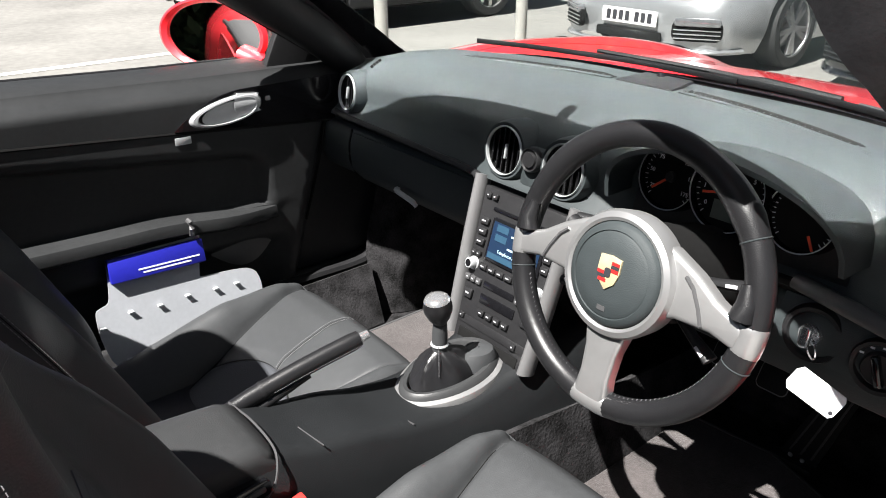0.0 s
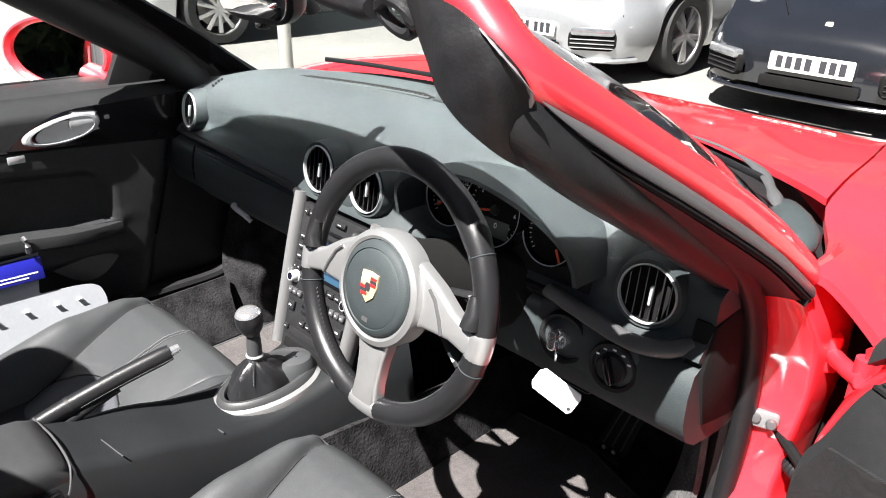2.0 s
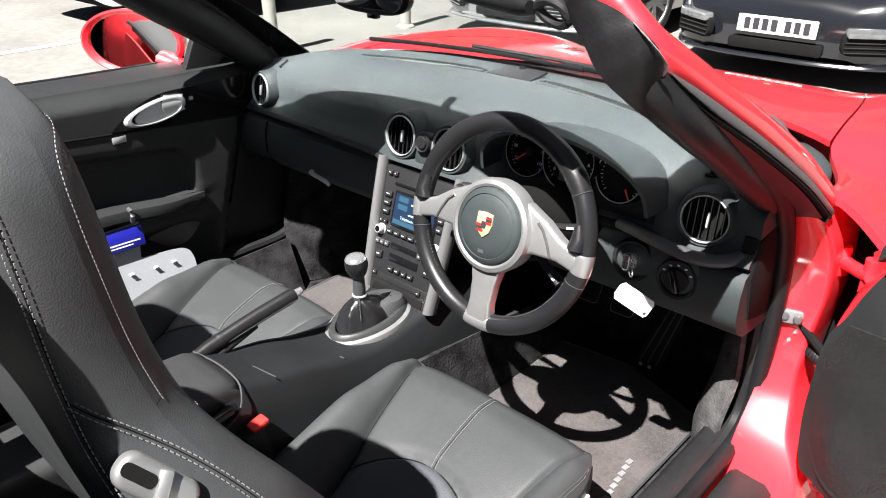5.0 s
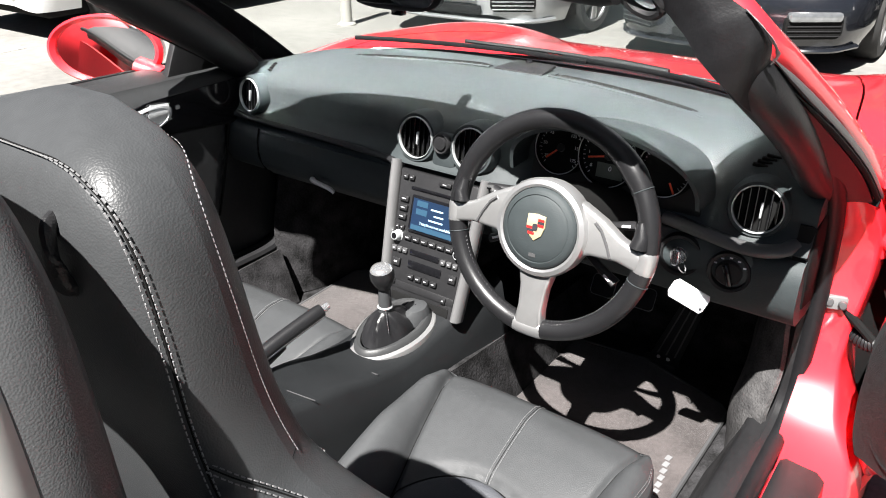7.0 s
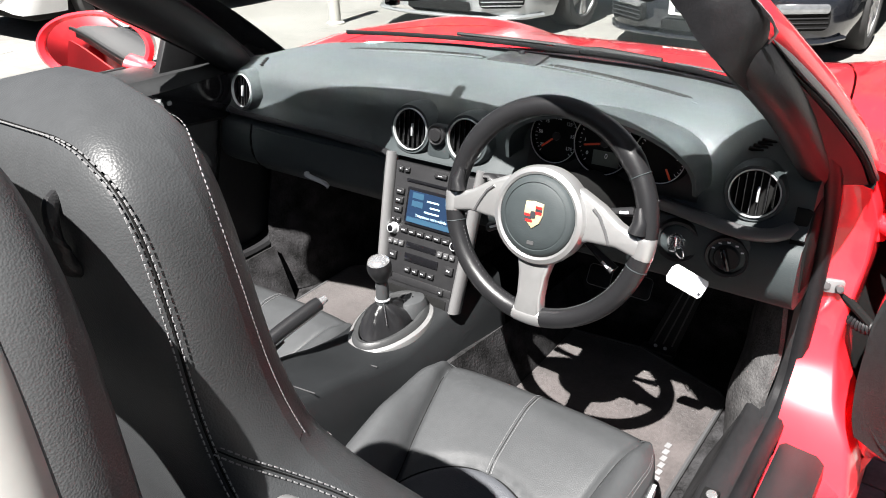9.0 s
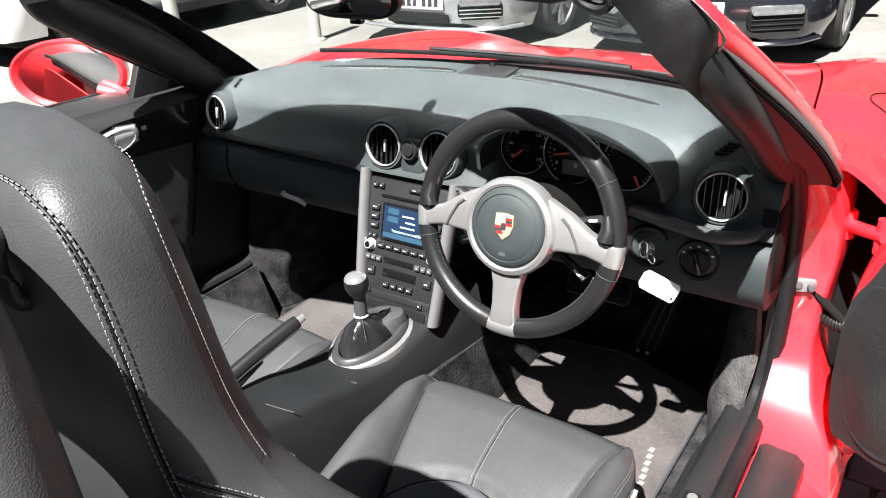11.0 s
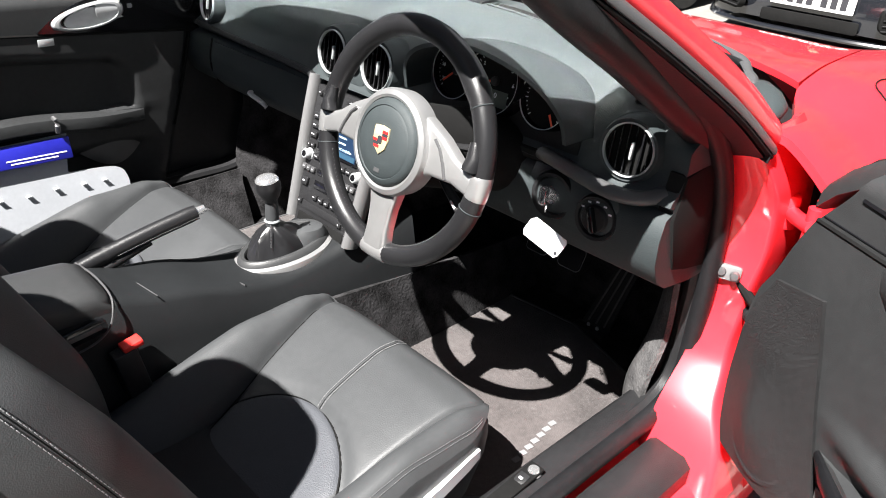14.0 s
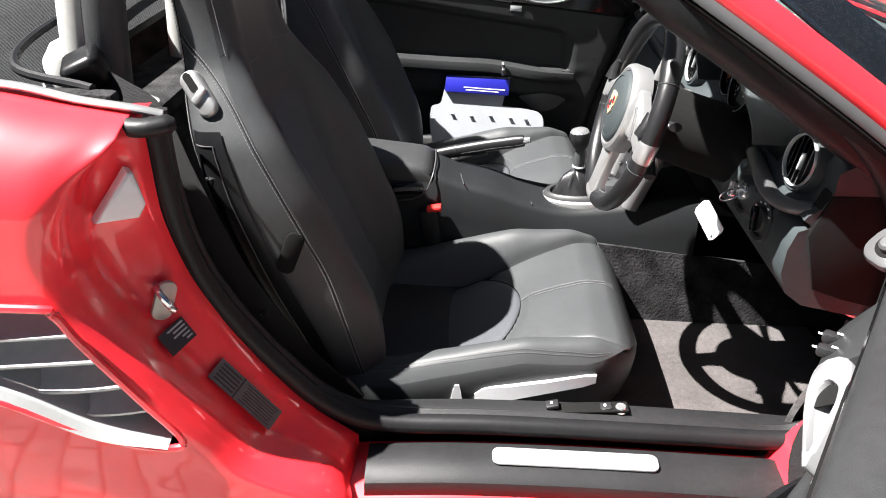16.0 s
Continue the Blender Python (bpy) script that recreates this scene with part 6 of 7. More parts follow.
def build_sills():
    for s in (-1, 1):
        def prof(y):
            z = sill_z(y)
            return [(s * x, y, z + dz) for x, dz in ((0.604, -0.13), (0.634, -0.010), (0.645, -0.001), (0.676, 0.0), (0.684, -0.006), (0.684, -0.02), (0.60, -0.14))]
        t = part("door_sill", loft([prof(-0.66 + (0.755 if s > 0 else 0.50) * i / 16) for i in range(17)]), PLASTIC, car_body, "smooth black inner sill cover")
        def prof2(y):
            z = sill_z(y) - 0.042
            return [(s * x, y, z + dz) for x, dz in ((0.708, -0.03), (0.712, 0.004), (0.722, 0.010), (0.775, 0.004), (0.790, -0.008), (0.793, -0.034), (0.785, -0.05), (0.72, -0.05))]
        part("outer_cover", loft([prof2(-0.62 + 0.675 * i / 16) for i in range(17)]), PLASTIC, t, "ribbed black outer sill cover")
        tm = Matrix.Translation((s * 0.748, -0.282, sill_z(-0.282) - 0.0335)) @ pose(0, 0, 0, 0, s * 4, 0)
        part("tread_plate", prism(rounded(0.034, 0.268, 0.012), 0.004, 0.0015, tm), ALU, t, "brushed aluminium tread plate")
        part("switch_recess", box(0.026, 0.150, 0.006, 0.003, pose(s * 0.660, -0.262, sill_z(-0.262) + 0.001, 5, 0, 0)), DULL, t)
        if s > 0:
            for y in (-0.315, -0.225):
                part("release_switch", box(0.018, 0.022, 0.008, 0.002, pose(0.660, y, sill_z(y) + 0.005, 15, 0, 0)), PLASTIC, t, "lid release switch")
                part("switch_mark", box(0.006, 0.004, 0.0006, 0, pose(0.660, y - 0.002, sill_z(y) + 0.0098, 15, 0, 0)), TEXT, t)
            part("switch_lever", lathe([(0, 0.010), (0.008, 0.009), (0.011, 0.003), (0.012, 0)], 18, pose(0.662, -0.200, sill_z(-0.2) + 0.003)), CHROME, t, "bright catch")
        # red sill below and rubber seal all round the opening
        part("sill_panel", loft([[(s * x, y, z) for x, z in ((0.69, sill_z(y) - 0.055), (0.795, sill_z(y) - 0.075), (0.835, sill_z(y) - 0.10), (0.850, sill_z(y) - 0.14), (0.845, 0.22), (0.80, 0.17), (0.69, 0.17))] for y in [-0.85 + 1.05 * i / 20 for i in range(21)]]), RED, t, "red painted sill")
        seal = spline([(s * 0.635, -0.30, 1.135), (s * 0.662, -0.19, 1.075), (s * 0.684, -0.06, 0.990), (s * 0.694, 0.04, 0.915), (s * 0.697, 0.105, 0.84), (s * 0.698, 0.145, 0.74), (s * 0.698, 0.154, 0.62), (s * 0.697, 0.152, 0.52), (s * 0.697, 0.146, 0.452), (s * 0.696, 0.126, 0.410), (s * 0.696, 0.085, 0.390), (s * 0.695, 0.03, 0.384),
                       (s * 0.695, -0.10, 0.386), (s * 0.695, -0.40, 0.388), (s * 0.694, -0.60, 0.383), (s * 0.694, -0.69, 0.415), (s * 0.693, -0.76, 0.482), (s * 0.692, -0.83, 0.575), (s * 0.690, -0.88, 0.67), (s * 0.688, -0.905, 0.78), (s * 0.686, -0.912, 0.905)], 6)
        part("door_seal", tube(seal, 0.0165, 10, up=(s, 0, 0)), RUBBER, t, "black rubber door seal")
        part("seal_lip", tube([v + Vector((-s * 0.022, 0, 0)) for v in seal[20:]], 0.014, 8, up=(s, 0, 0)), PLASTIC, t)


build_sills()


def build_jambs():
    """Red painted metal before and behind the door openings, and the rear body."""
    for s in (-1, 1):
        t = car_body
        # front hinge pillar
        def front(u, v):
            z = 0.30 + 0.585 * u
            y = lerp_table([(0.30, 0.02), (0.42, 0.075), (0.50, 0.14), (0.60, 0.165), (0.74, 0.165), (0.84, 0.13), (0.90, 0.09)], z)[0]
            w = lerp_table([(0.30, 0.140), (0.38, 0.120), (0.45, 0.078), (0.53, 0.058), (0.62, 0.064), (0.70, 0.070), (0.78, 0.068), (0.84, 0.052), (0.89, 0.036)], z)[0]
            a = min(1.0, v / 0.55)
            b = max(0.0, (v - 0.55) / 0.45)
            dent = 0.007 * math.exp(-((z - 0.70) / 0.05) ** 2) * math.sin(math.pi * a) - 0.006 * math.exp(-((z - 0.62) / 0.03) ** 2) * a
            return (s * (0.698 + w * a + 0.006 * math.sin(math.pi * b)), y + 0.012 * a * a + dent + 0.15 * b, z)
        if s > 0:
            part("hinge_pillar", grid(front, 60, 30, 0.006), RED, t, angle=70)
        # black filler box, stands for the shade between wing and door
        part("hinge_shade", box(0.10, 0.02, 0.46, 0.004, pose(s * 0.798, 0.300, 0.56)), DULL, t, "matt black box for the shade behind the door hinges")
        # door check strap, hinge
        if s > 0:
            h = part("door_check", prism(rounded(0.034, 0.024, 0.005), 0.010, 0.002, facing((0.726, 0.168, 0.640), (0.3, -1, 0.2))), RAIL, t, "bolted steel door check")
            for dx in (-0.010, 0.012):
                part("bolt", lathe([(0, 0.007), (0.006, 0.006), (0.008, 0.0)], 12, facing((0.726 + dx, 0.157, 0.642), (0.3, -1, 0.2))), GREYTRIM, h)
            part("check_arm", tube([(0.735, 0.175, 0.630), (0.775, 0.17, 0.600), (0.800, 0.16, 0.585)], 0.008, 8), DULL, h)
            part("gaiter_boot", tube(spline([(0.745, 0.20, 0.588), (0.765, 0.185, 0.575), (0.79, 0.17, 0.575), (0.815, 0.155, 0.585)], 8), [0.012 + 0.003 * (i % 2) for i in range(25)], 12), RUBBER, t, "ribbed black cable boot")
            hg = part("hinge", tube(spline([(0.762, 0.235, 0.745), (0.785, 0.203, 0.750), (0.808, 0.170, 0.760), (0.834, 0.140, 0.769)], 5), 0.012, 10), RED, t, "red painted hinge arm")
            part("hinge_pin", lathe([(0, -0.03), (0.011, -0.03), (0.011, 0.03), (0, 0.03)], 14, pose(0.828, 0.150, 0.765)), RED, hg)
            part("hinge_bracket", box(0.022, 0.030, 0.058, 0.006, pose(0.768, 0.222, 0.748, 0, 0, 35)), RED, hg)
        # rear jamb
        def rear_edge(z):
            return lerp_table([(0.36, -0.64), (0.42, -0.72), (0.50, -0.785), (0.60, -0.85), (0.70, -0.895), (0.80, -0.915), (0.92, -0.918)], z)[0]
        def outer_edge(z):
            return lerp_table([(0.30, -0.62), (0.36, -0.68), (0.43, -0.795), (0.50, -0.848), (0.56, -0.892), (0.644, -0.952), (0.70, -0.985), (0.77, -1.005), (0.86, -0.990), (0.925, -0.94)], z)[0]
        def skin_x(z):
            return 0.83 + 0.06 * math.sin(math.pi * min(1, (z - 0.15) / 0.85)) - 0.05 * step(0.80, 0.945, z) ** 2 - 0.012
        def side_line(z, inset=0.0):
            """From the seal over the jamb and its lip, and back along the flank."""
            zz = max(0.33, min(0.925, z))
            a, b, x = rear_edge(zz), outer_edge(zz), skin_x(z) - inset
            row = [(0.703, a), (0.728, a + (b - a) * 0.18), (0.752, a + (b - a) * 0.55), (0.772, a + (b - a) * 0.82), (0.78 + (x - 0.78) * 0.55, b + 0.012), (x - 0.006, b - 0.010), (x + 0.004, b - 0.06), (x + 0.022, b - 0.20), (x + 0.038, b - 0.45), (x + 0.03, b - 0.85), (x - 0.02, b - 1.2)]
            row = [(min(q, x - 0.006 * (5 - n)) if n < 6 else q, y) for n, (q, y) in enumerate(row)]
            top = lambda y: lerp_table([(0.88, 0.905), (0.93, 0.918), (1.0, 0.928), (1.08, 0.947), (1.6, 0.950)], -y)[0]
            return spline([(s * q, y, z - max(0.0, (z - 0.6) / 0.347) * (0.947 - top(y))) for q, y in row], 5)
        levels = [(0.20 + 0.70 * i / 44, 0.0) for i in range(45)] + [(0.915, 0.004), (0.928, 0.014), (0.938, 0.032), (0.944, 0.056), (0.947, 0.085)]
        bm = loft([side_line(z, k) for z, k in levels], closed=False)
        hole = [(-1.32, 0.715), (-1.02, 0.712), (-0.998, 0.697), (-0.955, 0.615), (-0.868, 0.502), (-0.868, 0.487), (-0.885, 0.482), (-0.98, 0.513), (-1.11, 0.586), (-1.32, 0.655)]
        def inside(y, z):
            c = False
            for (y0, z0), (y1, z1) in zip(hole, hole[1:] + hole[:1]):
                if (z0 > z) != (z1 > z) and y < (y1 - y0) * (z - z0) / (z1 - z0) + y0:
                    c = not c
            return c
        for (y0, z0), (y1, z1) in zip(hole, hole[1:] + hole[:1]):
            near = [f for f in bm.faces if abs(f.calc_center_median().x) > 0.80 and -1.40 < f.calc_center_median().y < -0.82 and 0.43 < f.calc_center_median().z < 0.74]
            near += list({e for f in near for e in f.edges}) + list({v for f in near for v in f.verts})
            bmesh.ops.bisect_plane(bm, geom=near, plane_co=(0, y0, z0), plane_no=(0, z1 - z0, y0 - y1))
        bmesh.ops.delete(bm, geom=[f for f in bm.faces if abs(f.calc_center_median().x) > 0.80 and inside(f.calc_center_median().y, f.calc_center_median().z)], context="FACES")
        for v in bm.verts:
            d = math.hypot(v.co.y + 1.52, v.co.z - 0.32)
            if abs(v.co.x) > 0.79 and 0.31 < d < 0.39:
                v.co.y, v.co.z = -1.52 + (v.co.y + 1.52) * 0.35 / d, 0.32 + (v.co.z - 0.32) * 0.35 / d
        bmesh.ops.delete(bm, geom=[f for f in bm.faces if abs(f.calc_center_median().x) > 0.79 and math.hypot(f.calc_center_median().y + 1.52, f.calc_center_median().z - 0.32) < 0.34], context="FACES")
        part("rear_quarter", bm, RED, t, angle=85)
        for yw, liner in ((-1.52, 0.10), (0.98, 0.12)):
            wheel_parts(t, Vector((s * 0.775, yw, 0.32)), 0.32, 0.21, 5, s)
        def jamb_at(y, z):
            """A pose on the jamb, looking outwards."""
            row = side_line(z)[:30]
            for p, q in zip(row, row[1:]):
                if q.y <= y <= p.y:
                    o = p.lerp(q, (y - p.y) / (q.y - p.y))
                    n = Vector((p.y - q.y, q.x - p.x, 0)).normalized()
                    return facing((o.x, o.y, z), n) @ pose(0, 0, 0.0065)
            return facing((0.76, y, z), (1, 0.3, 0))
        part("shoulder_trim", tube(spline([(s * 0.700, -0.890, 0.912), (s * 0.708, -0.93, 0.922), (s * 0.712, -1.0, 0.932), (s * 0.715, -1.08, 0.949), (s * 0.715, -1.2, 0.953), (s * 0.70, -1.6, 0.955)], 6), 0.009, 10, flat=0.6), SILVER, t, "silver trim line along the shoulder")
        # side air inlet with slats
        if s > 0:
            inl = part("side_inlet", prism([(-1.36, 0.74), (-1.03, 0.73), (-1.01, 0.70), (-0.95, 0.60), (-0.89, 0.51), (-0.90, 0.47), (-1.00, 0.48), (-1.36, 0.58)], 0.02, 0, Matrix(((0, 0, 1, 0.775), (1, 0, 0, 0), (0, 1, 0, 0), (0, 0, 0, 1)))), DULL, t, "deep side air inlet")
            for z, y1, y2, dz in ((0.660, -0.986, -1.36, 0.030), (0.618, -0.964, -1.36, 0.024), (0.577, -0.938, -1.062, 0.016), (0.538, -0.908, -1.006, 0.014)):
                rows = []
                for w in [i / 12 for i in range(13)]:
                    y = y1 + (y2 - y1) * w
                    x = 0.868 + 0.115 * (y1 - y)
                    zz = z - 0.004 * math.sin(math.pi * w) - dz * 0.25 * w
                    rows.append([(x, y, zz + 0.0016), (x - 0.010, y, zz + 0.0042), (x - 0.035, y, zz + 0.016), (x - 0.070, y, zz + 0.040), (x - 0.072, y, zz + 0.036), (x - 0.036, y, zz + 0.010), (x - 0.008, y, zz - 0.0025), (x, y, zz - 0.0022)])
                part("inlet_slat", loft(rows), INLETGREY, inl, "silver grey inlet blade", angle=60)
            tray = spline([(0.914, -1.34, 0.650), (0.902, -1.11, 0.580), (0.892, -0.98, 0.505), (0.880, -0.882, 0.480)], 8)
            part("inlet_tray", grid(lambda u, v: tray[int(round(u * 24))] + Vector((0.004 - 0.010 * min(1.0, 2 * v) - 0.075 * max(0.0, 2 * v - 1), 0.004 * v, 0.002 + (0.008 + 0.012 * math.sin(math.pi * u)) * min(1.0, 2 * v) + 0.02 * max(0.0, 2 * v - 1))), 24, 10, 0.003), PALETRAY, inl, "pale silver inlet floor", angle=70)
            part("inlet_rim", tube(spline([(0.914, -1.34, 0.648), (0.902, -1.11, 0.580), (0.889, -0.98, 0.507), (0.878, -0.885, 0.480), (0.871, -0.864, 0.492), (0.873, -0.912, 0.562), (0.877, -0.974, 0.656), (0.879, -1.000, 0.701), (0.887, -1.035, 0.714), (0.914, -1.34, 0.721)], 6), 0.006, 8), RED, inl, "red lipped inlet edge")
            # striker, caps, stickers
            lt = part("striker", prism(rounded(0.030, 0.062, 0.013), 0.006, 0.002, jamb_at(-0.914, 0.648) @ pose(0, 0, 0, 0, 0, -20)), STEEL, t, "steel door striker")
            part("striker_loop", tube(spline([(0.745, -0.921, 0.668), (0.777, -0.903, 0.674), (0.780, -0.886, 0.650), (0.747, -0.901, 0.636)], 5), 0.0052, 8), CHROME, lt)
            part("white_bumper", prism([(-0.036, -0.026), (0.022, -0.030), (0.034, -0.012), (0.024, 0.036), (0.016, 0.040)], 0.024, 0.007, jamb_at(-0.955, 0.812), 3), WHITE, t, "white plastic wedge")
            part("rubber_cap", tube(spline([(0.700, -0.955, 0.890), (0.722, -0.935, 0.900), (0.728, -0.905, 0.902), (0.712, -0.870, 0.905)], 5), [0.010] + [0.016] * 14 + [0.009], 12, flat=0.8), RUBBER, t, "black rubber corner cap")
            for at, u, v, w, hh, face, ink in (((0.772, -0.8945, 0.5955), (0.0045, 0.020, -0.028), (-0.0455, 0.016, 0.011), 0.036, 0.050, DARKTEXT, MARK), ((0.758, -0.808, 0.481), (-0.0015, 0.083, -0.1035), (-0.0285, 0.010, 0.0165), 0.132, 0.036, STICKER, DARKTEXT)):
                u, v = Vector(u).normalized(), Vector(v)
                v = (v - u * v.dot(u)).normalized()
                n = u.cross(v)
                base = Matrix.Translation(Vector(at) + n * 0.0075) @ Matrix((u, v, n)).transposed().to_4x4()
                st = part("sticker", box(w, hh, 0.0012, 0, base), face, t, "printed data sticker")
                if w < 0.1:
                    for k in range(5):
                        long = hh * (0.62, 0.48, 0.56, 0.30, 0.22)[k]
                        part("print_bar", box(0.0026, long, 0.0006, 0, base @ pose(w * (-0.36 + 0.17 * k), hh * 0.42 - long / 2, 0.0009)), ink, st)
                else:
                    for k in range(5):
                        part("print_bar", box(w * 0.30, hh * 0.07, 0.0006, 0, base @ pose(-w * 0.30, hh * (0.34 - 0.17 * k), 0.0009)), ink, st)
                    part("print_block", box(w * 0.02, hh, 0.0006, 0, base @ pose(-w * 0.12, 0, 0.0009)), ink, st)
                    for k in range(7):
                        part("print_bar", box(w * (0.50 - 0.03 * (k % 3)), hh * 0.035, 0.0006, 0, base @ pose(w * 0.20, hh * (0.38 - 0.125 * k), 0.0009)), ink, st)


build_jambs()


def build_doors():
    for s, label, m in ((-1, "closed passenger door with black trim and silver handle", Matrix.Identity(4)), (1, "open driver's door with black trim and silver handle", None)):
        if m is None:
            # hung on the hinge pillar and swung outwards
            m = Matrix(((0.535, -0.845, 0, 0.845), (0.845, 0.535, 0, 0.045), (0, 0, 1, 0), (0, 0, 0, 1))) @ Matrix.Translation((-0.690, -0.04, 0))
        def P(x, y, z):
            """x: inwards from the outer skin at 0; y: backwards from the hinge."""
            return m @ Vector((-(0.800 - x - 0.024 * step(0.0, 0.06, x)) if s < 0 else (0.800 - x), 0.04 - y, z))
        def first(z):
            """Front edge of the inner trim."""
            if s < 0:
                return -0.14
            return lerp_table([(0.40, -0.010), (0.43, -0.028), (0.47, -0.041), (0.56, -0.048), (0.64, -0.046), (0.69, -0.037), (0.735, -0.014), (0.79, 0.008), (0.827, 0.026), (0.85, 0.044), (0.88, 0.068), (0.93, 0.100)], z)[0]
        belt = lambda y: (0.885 + 0.012 * math.sin(2.5 * y) + 0.02 * step(0.3, 1.0, y)) if s < 0 else lerp_table([(-0.03, 0.842), (0.0, 0.876), (0.05, 0.910), (0.10, 0.932), (0.20, 0.938), (1.0, 0.945)], y)[0]
        bot = lambda y: (0.40 + 0.0 * y if s < 0 else 0.43 + 0.05 * min(y, 0.3)) + 0.20 * step(0.75, 1.0, y)
        L = 1.0
        # outer skin and painted edges
        d = part("door", grid(lambda u, v: P(-0.075 - 0.03 * math.sin(math.pi * v) + (0.105 * step(0.5, 0.0, u) if s > 0 else 0), -0.070 * (s > 0) + (L + 0.070 * (s > 0)) * u, bot(L * u) - (0.08 if s < 0 else 0.015 - 0.03 * max(0.0, 1 - u / 0.16) ** 2 * (1 - v)) + (belt(L * u) - bot(L * u) + (0.05 if s < 0 else -0.05)) * v), 40, 12, 0.006), RED, car_body, label)
        if s > 0:
            def lead(z):
                return lerp_table([(0.345, -0.030), (0.36, -0.050), (0.41, -0.066), (0.51, -0.078), (0.62, -0.086), (0.69, -0.078), (0.746, -0.064), (0.782, -0.044), (0.814, -0.022), (0.85, 0.010), (0.880, 0.035)], z)[0]
            def rim(u, v):
                z0, z1 = 0.405 + 0.447 * u, 0.345 + 0.535 * u
                a = Vector((0.100, first(z0) + 0.004, z0))
                b = Vector((0.050, lead(z1), z1))
                q = a.lerp(b, min(1.0, v / 0.7))
                q.x += 0.010 * math.sin(math.pi * min(1.0, v / 0.7))
                if v > 0.7:
                    q.x -= 0.030 * (v - 0.7) / 0.3
                return P(*q)
            part("front_edge", grid(rim, 40, 16, 0.004), RED, d, "red painted door edge", angle=70)
            part("lower_edge", grid(lambda u, v: P(0.100 - 0.05 * v - 0.10 * max(0, v - 0.5), -0.02 + (L + 0.02) * u, bot(L * u) - 0.012 - (0.004 + 0.060 * step(0.16, 0.0, u)) * v * (1 - max(0.0, v - 0.5))), 40, 8, 0.004), RED, d)
        else:
            part("lower_edge", grid(lambda u, v: P(-0.075 + 0.155 * v, L * u, bot(L * u) - 0.045 + 0.02 * v), 20, 4, 0.006), RED, d)
        # inner trim: one moulded sheet
        def trim(u, v):
            y = L * u
            zb, zt = bot(y) - 0.012, belt(y if s < 0 else 0.10 + 0.90 * u)
            z = zb + (zt - zb) * v
            y0 = first(z)
            y = y0 + (L - y0) * u
            x = 0.100 + 0.006 * math.sin(math.pi * v)
            x -= 0.045 * step(zt - 0.035, zt, z)
            arm = math.exp(-((z - 0.612) / 0.016) ** 2) * step(0.12, 0.28, y)
            x += (0.020 if s > 0 else 0.004) * arm * (1 - 0.3 * step(0.85, 1.0, y))
            if s < 0:
                a, b, c = y - 0.205, 0.714 + 0.125 * y - z, 0.055
                d = c - math.hypot(c - a, c - b) if a < c and b < c else min(a, b)
                x -= 0.034 * step(0.0, 0.030, d) * step(0.600, 0.612, z)
                x -= 0.040 * step(0.068, 0.035, y - 0.28 * (0.788 - z)) * step(0.80, 0.79, z)
            x -= 0.03 * step(0.545, 0.50, z) * step(0.16, 0.25, y)
            return P(x, y, z)
        part("trim_panel", grid(trim, 96, 90, 0.008), DOORSKIN, d, "black moulded door trim", angle=60)
        # belt capping, bright line, speaker cloth
        section = [(-0.055, -0.02), (-0.055, 0.006), (-0.03, 0.014), (0.02, 0.012), (0.058, 0.0), (0.09, -0.035), (0.108, -0.078), (0.06, -0.08)]
        if s > 0:
            section = [(0.0, -0.030), (0.0, 0.004), (0.010, 0.010), (0.016, 0.004), (0.022, 0.006), (0.030, -0.004), (0.034, -0.028), (0.020, -0.032)]
        reach = lambda y: 0.042 - 0.09 * step(0.12, 0.45, y)
        part("top_capping", loft([[P(x if s < 0 else (reach(y) + x if x < 0.012 else 0.042 + x), y, belt(y) + dz) for x, dz in section] for y in [(0.005 if s < 0 else -0.022) + (0.96 if s < 0 else 0.99) * i / 32 for i in range(33)]]), DOORSKIN, d, "padded leather door top")
        part("belt_seal", tube([P(-0.058 if s < 0 else reach(y), y, belt(y) + 0.006) for y in [(0.04 if s < 0 else -0.018) + 0.98 * i / 24 for i in range(25)]], 0.007, 8), RUBBER, d)
        head = lambda v: -0.02 if s < 0 else 0.040 + 0.05 * v
        def band(u, v):
            y = head(v) + ((0.405 if s < 0 else 0.44) - head(v)) * u
            lo = 0.773 + 0.09 * y if s < 0 else 0.838 + 0.045 * y
            hi = 0.874 if s < 0 else 0.888
            return P(0.1105 if s < 0 else 0.1105 - 0.028 * math.sin(math.pi * v), y, lo + ((hi - lo) * (1 - (max(0, u - 0.6) / 0.4) ** 2.4) + 0.002) * v)
        part("switch_band", grid(band, 20, 6, 0.004), GLOSS, d, "glossy black band round the handle")
        part("trim_line", tube([P(0.110, y, (0.769 + 0.09 * y) if s < 0 else (0.832 + 0.045 * y)) for y in [(0.0 if s < 0 else 0.03) + 0.96 * i / 16 for i in range(17)]], 0.0035, 6), DULL, d)
        if s < 0:
            part("door_backing", grid(lambda u, v: P(0.058, -0.42 + 0.57 * u, 0.25 + 0.55 * v), 4, 4, 0.006), DULL, d, "black inner door panel")
            part("door_end_seam", tube(spline([P(0.106, 0.050, 0.775), P(0.106, 0.070, 0.70), P(0.106, 0.095, 0.62), P(0.102, 0.120, 0.54)], 6), 0.003, 6), DULL, d)
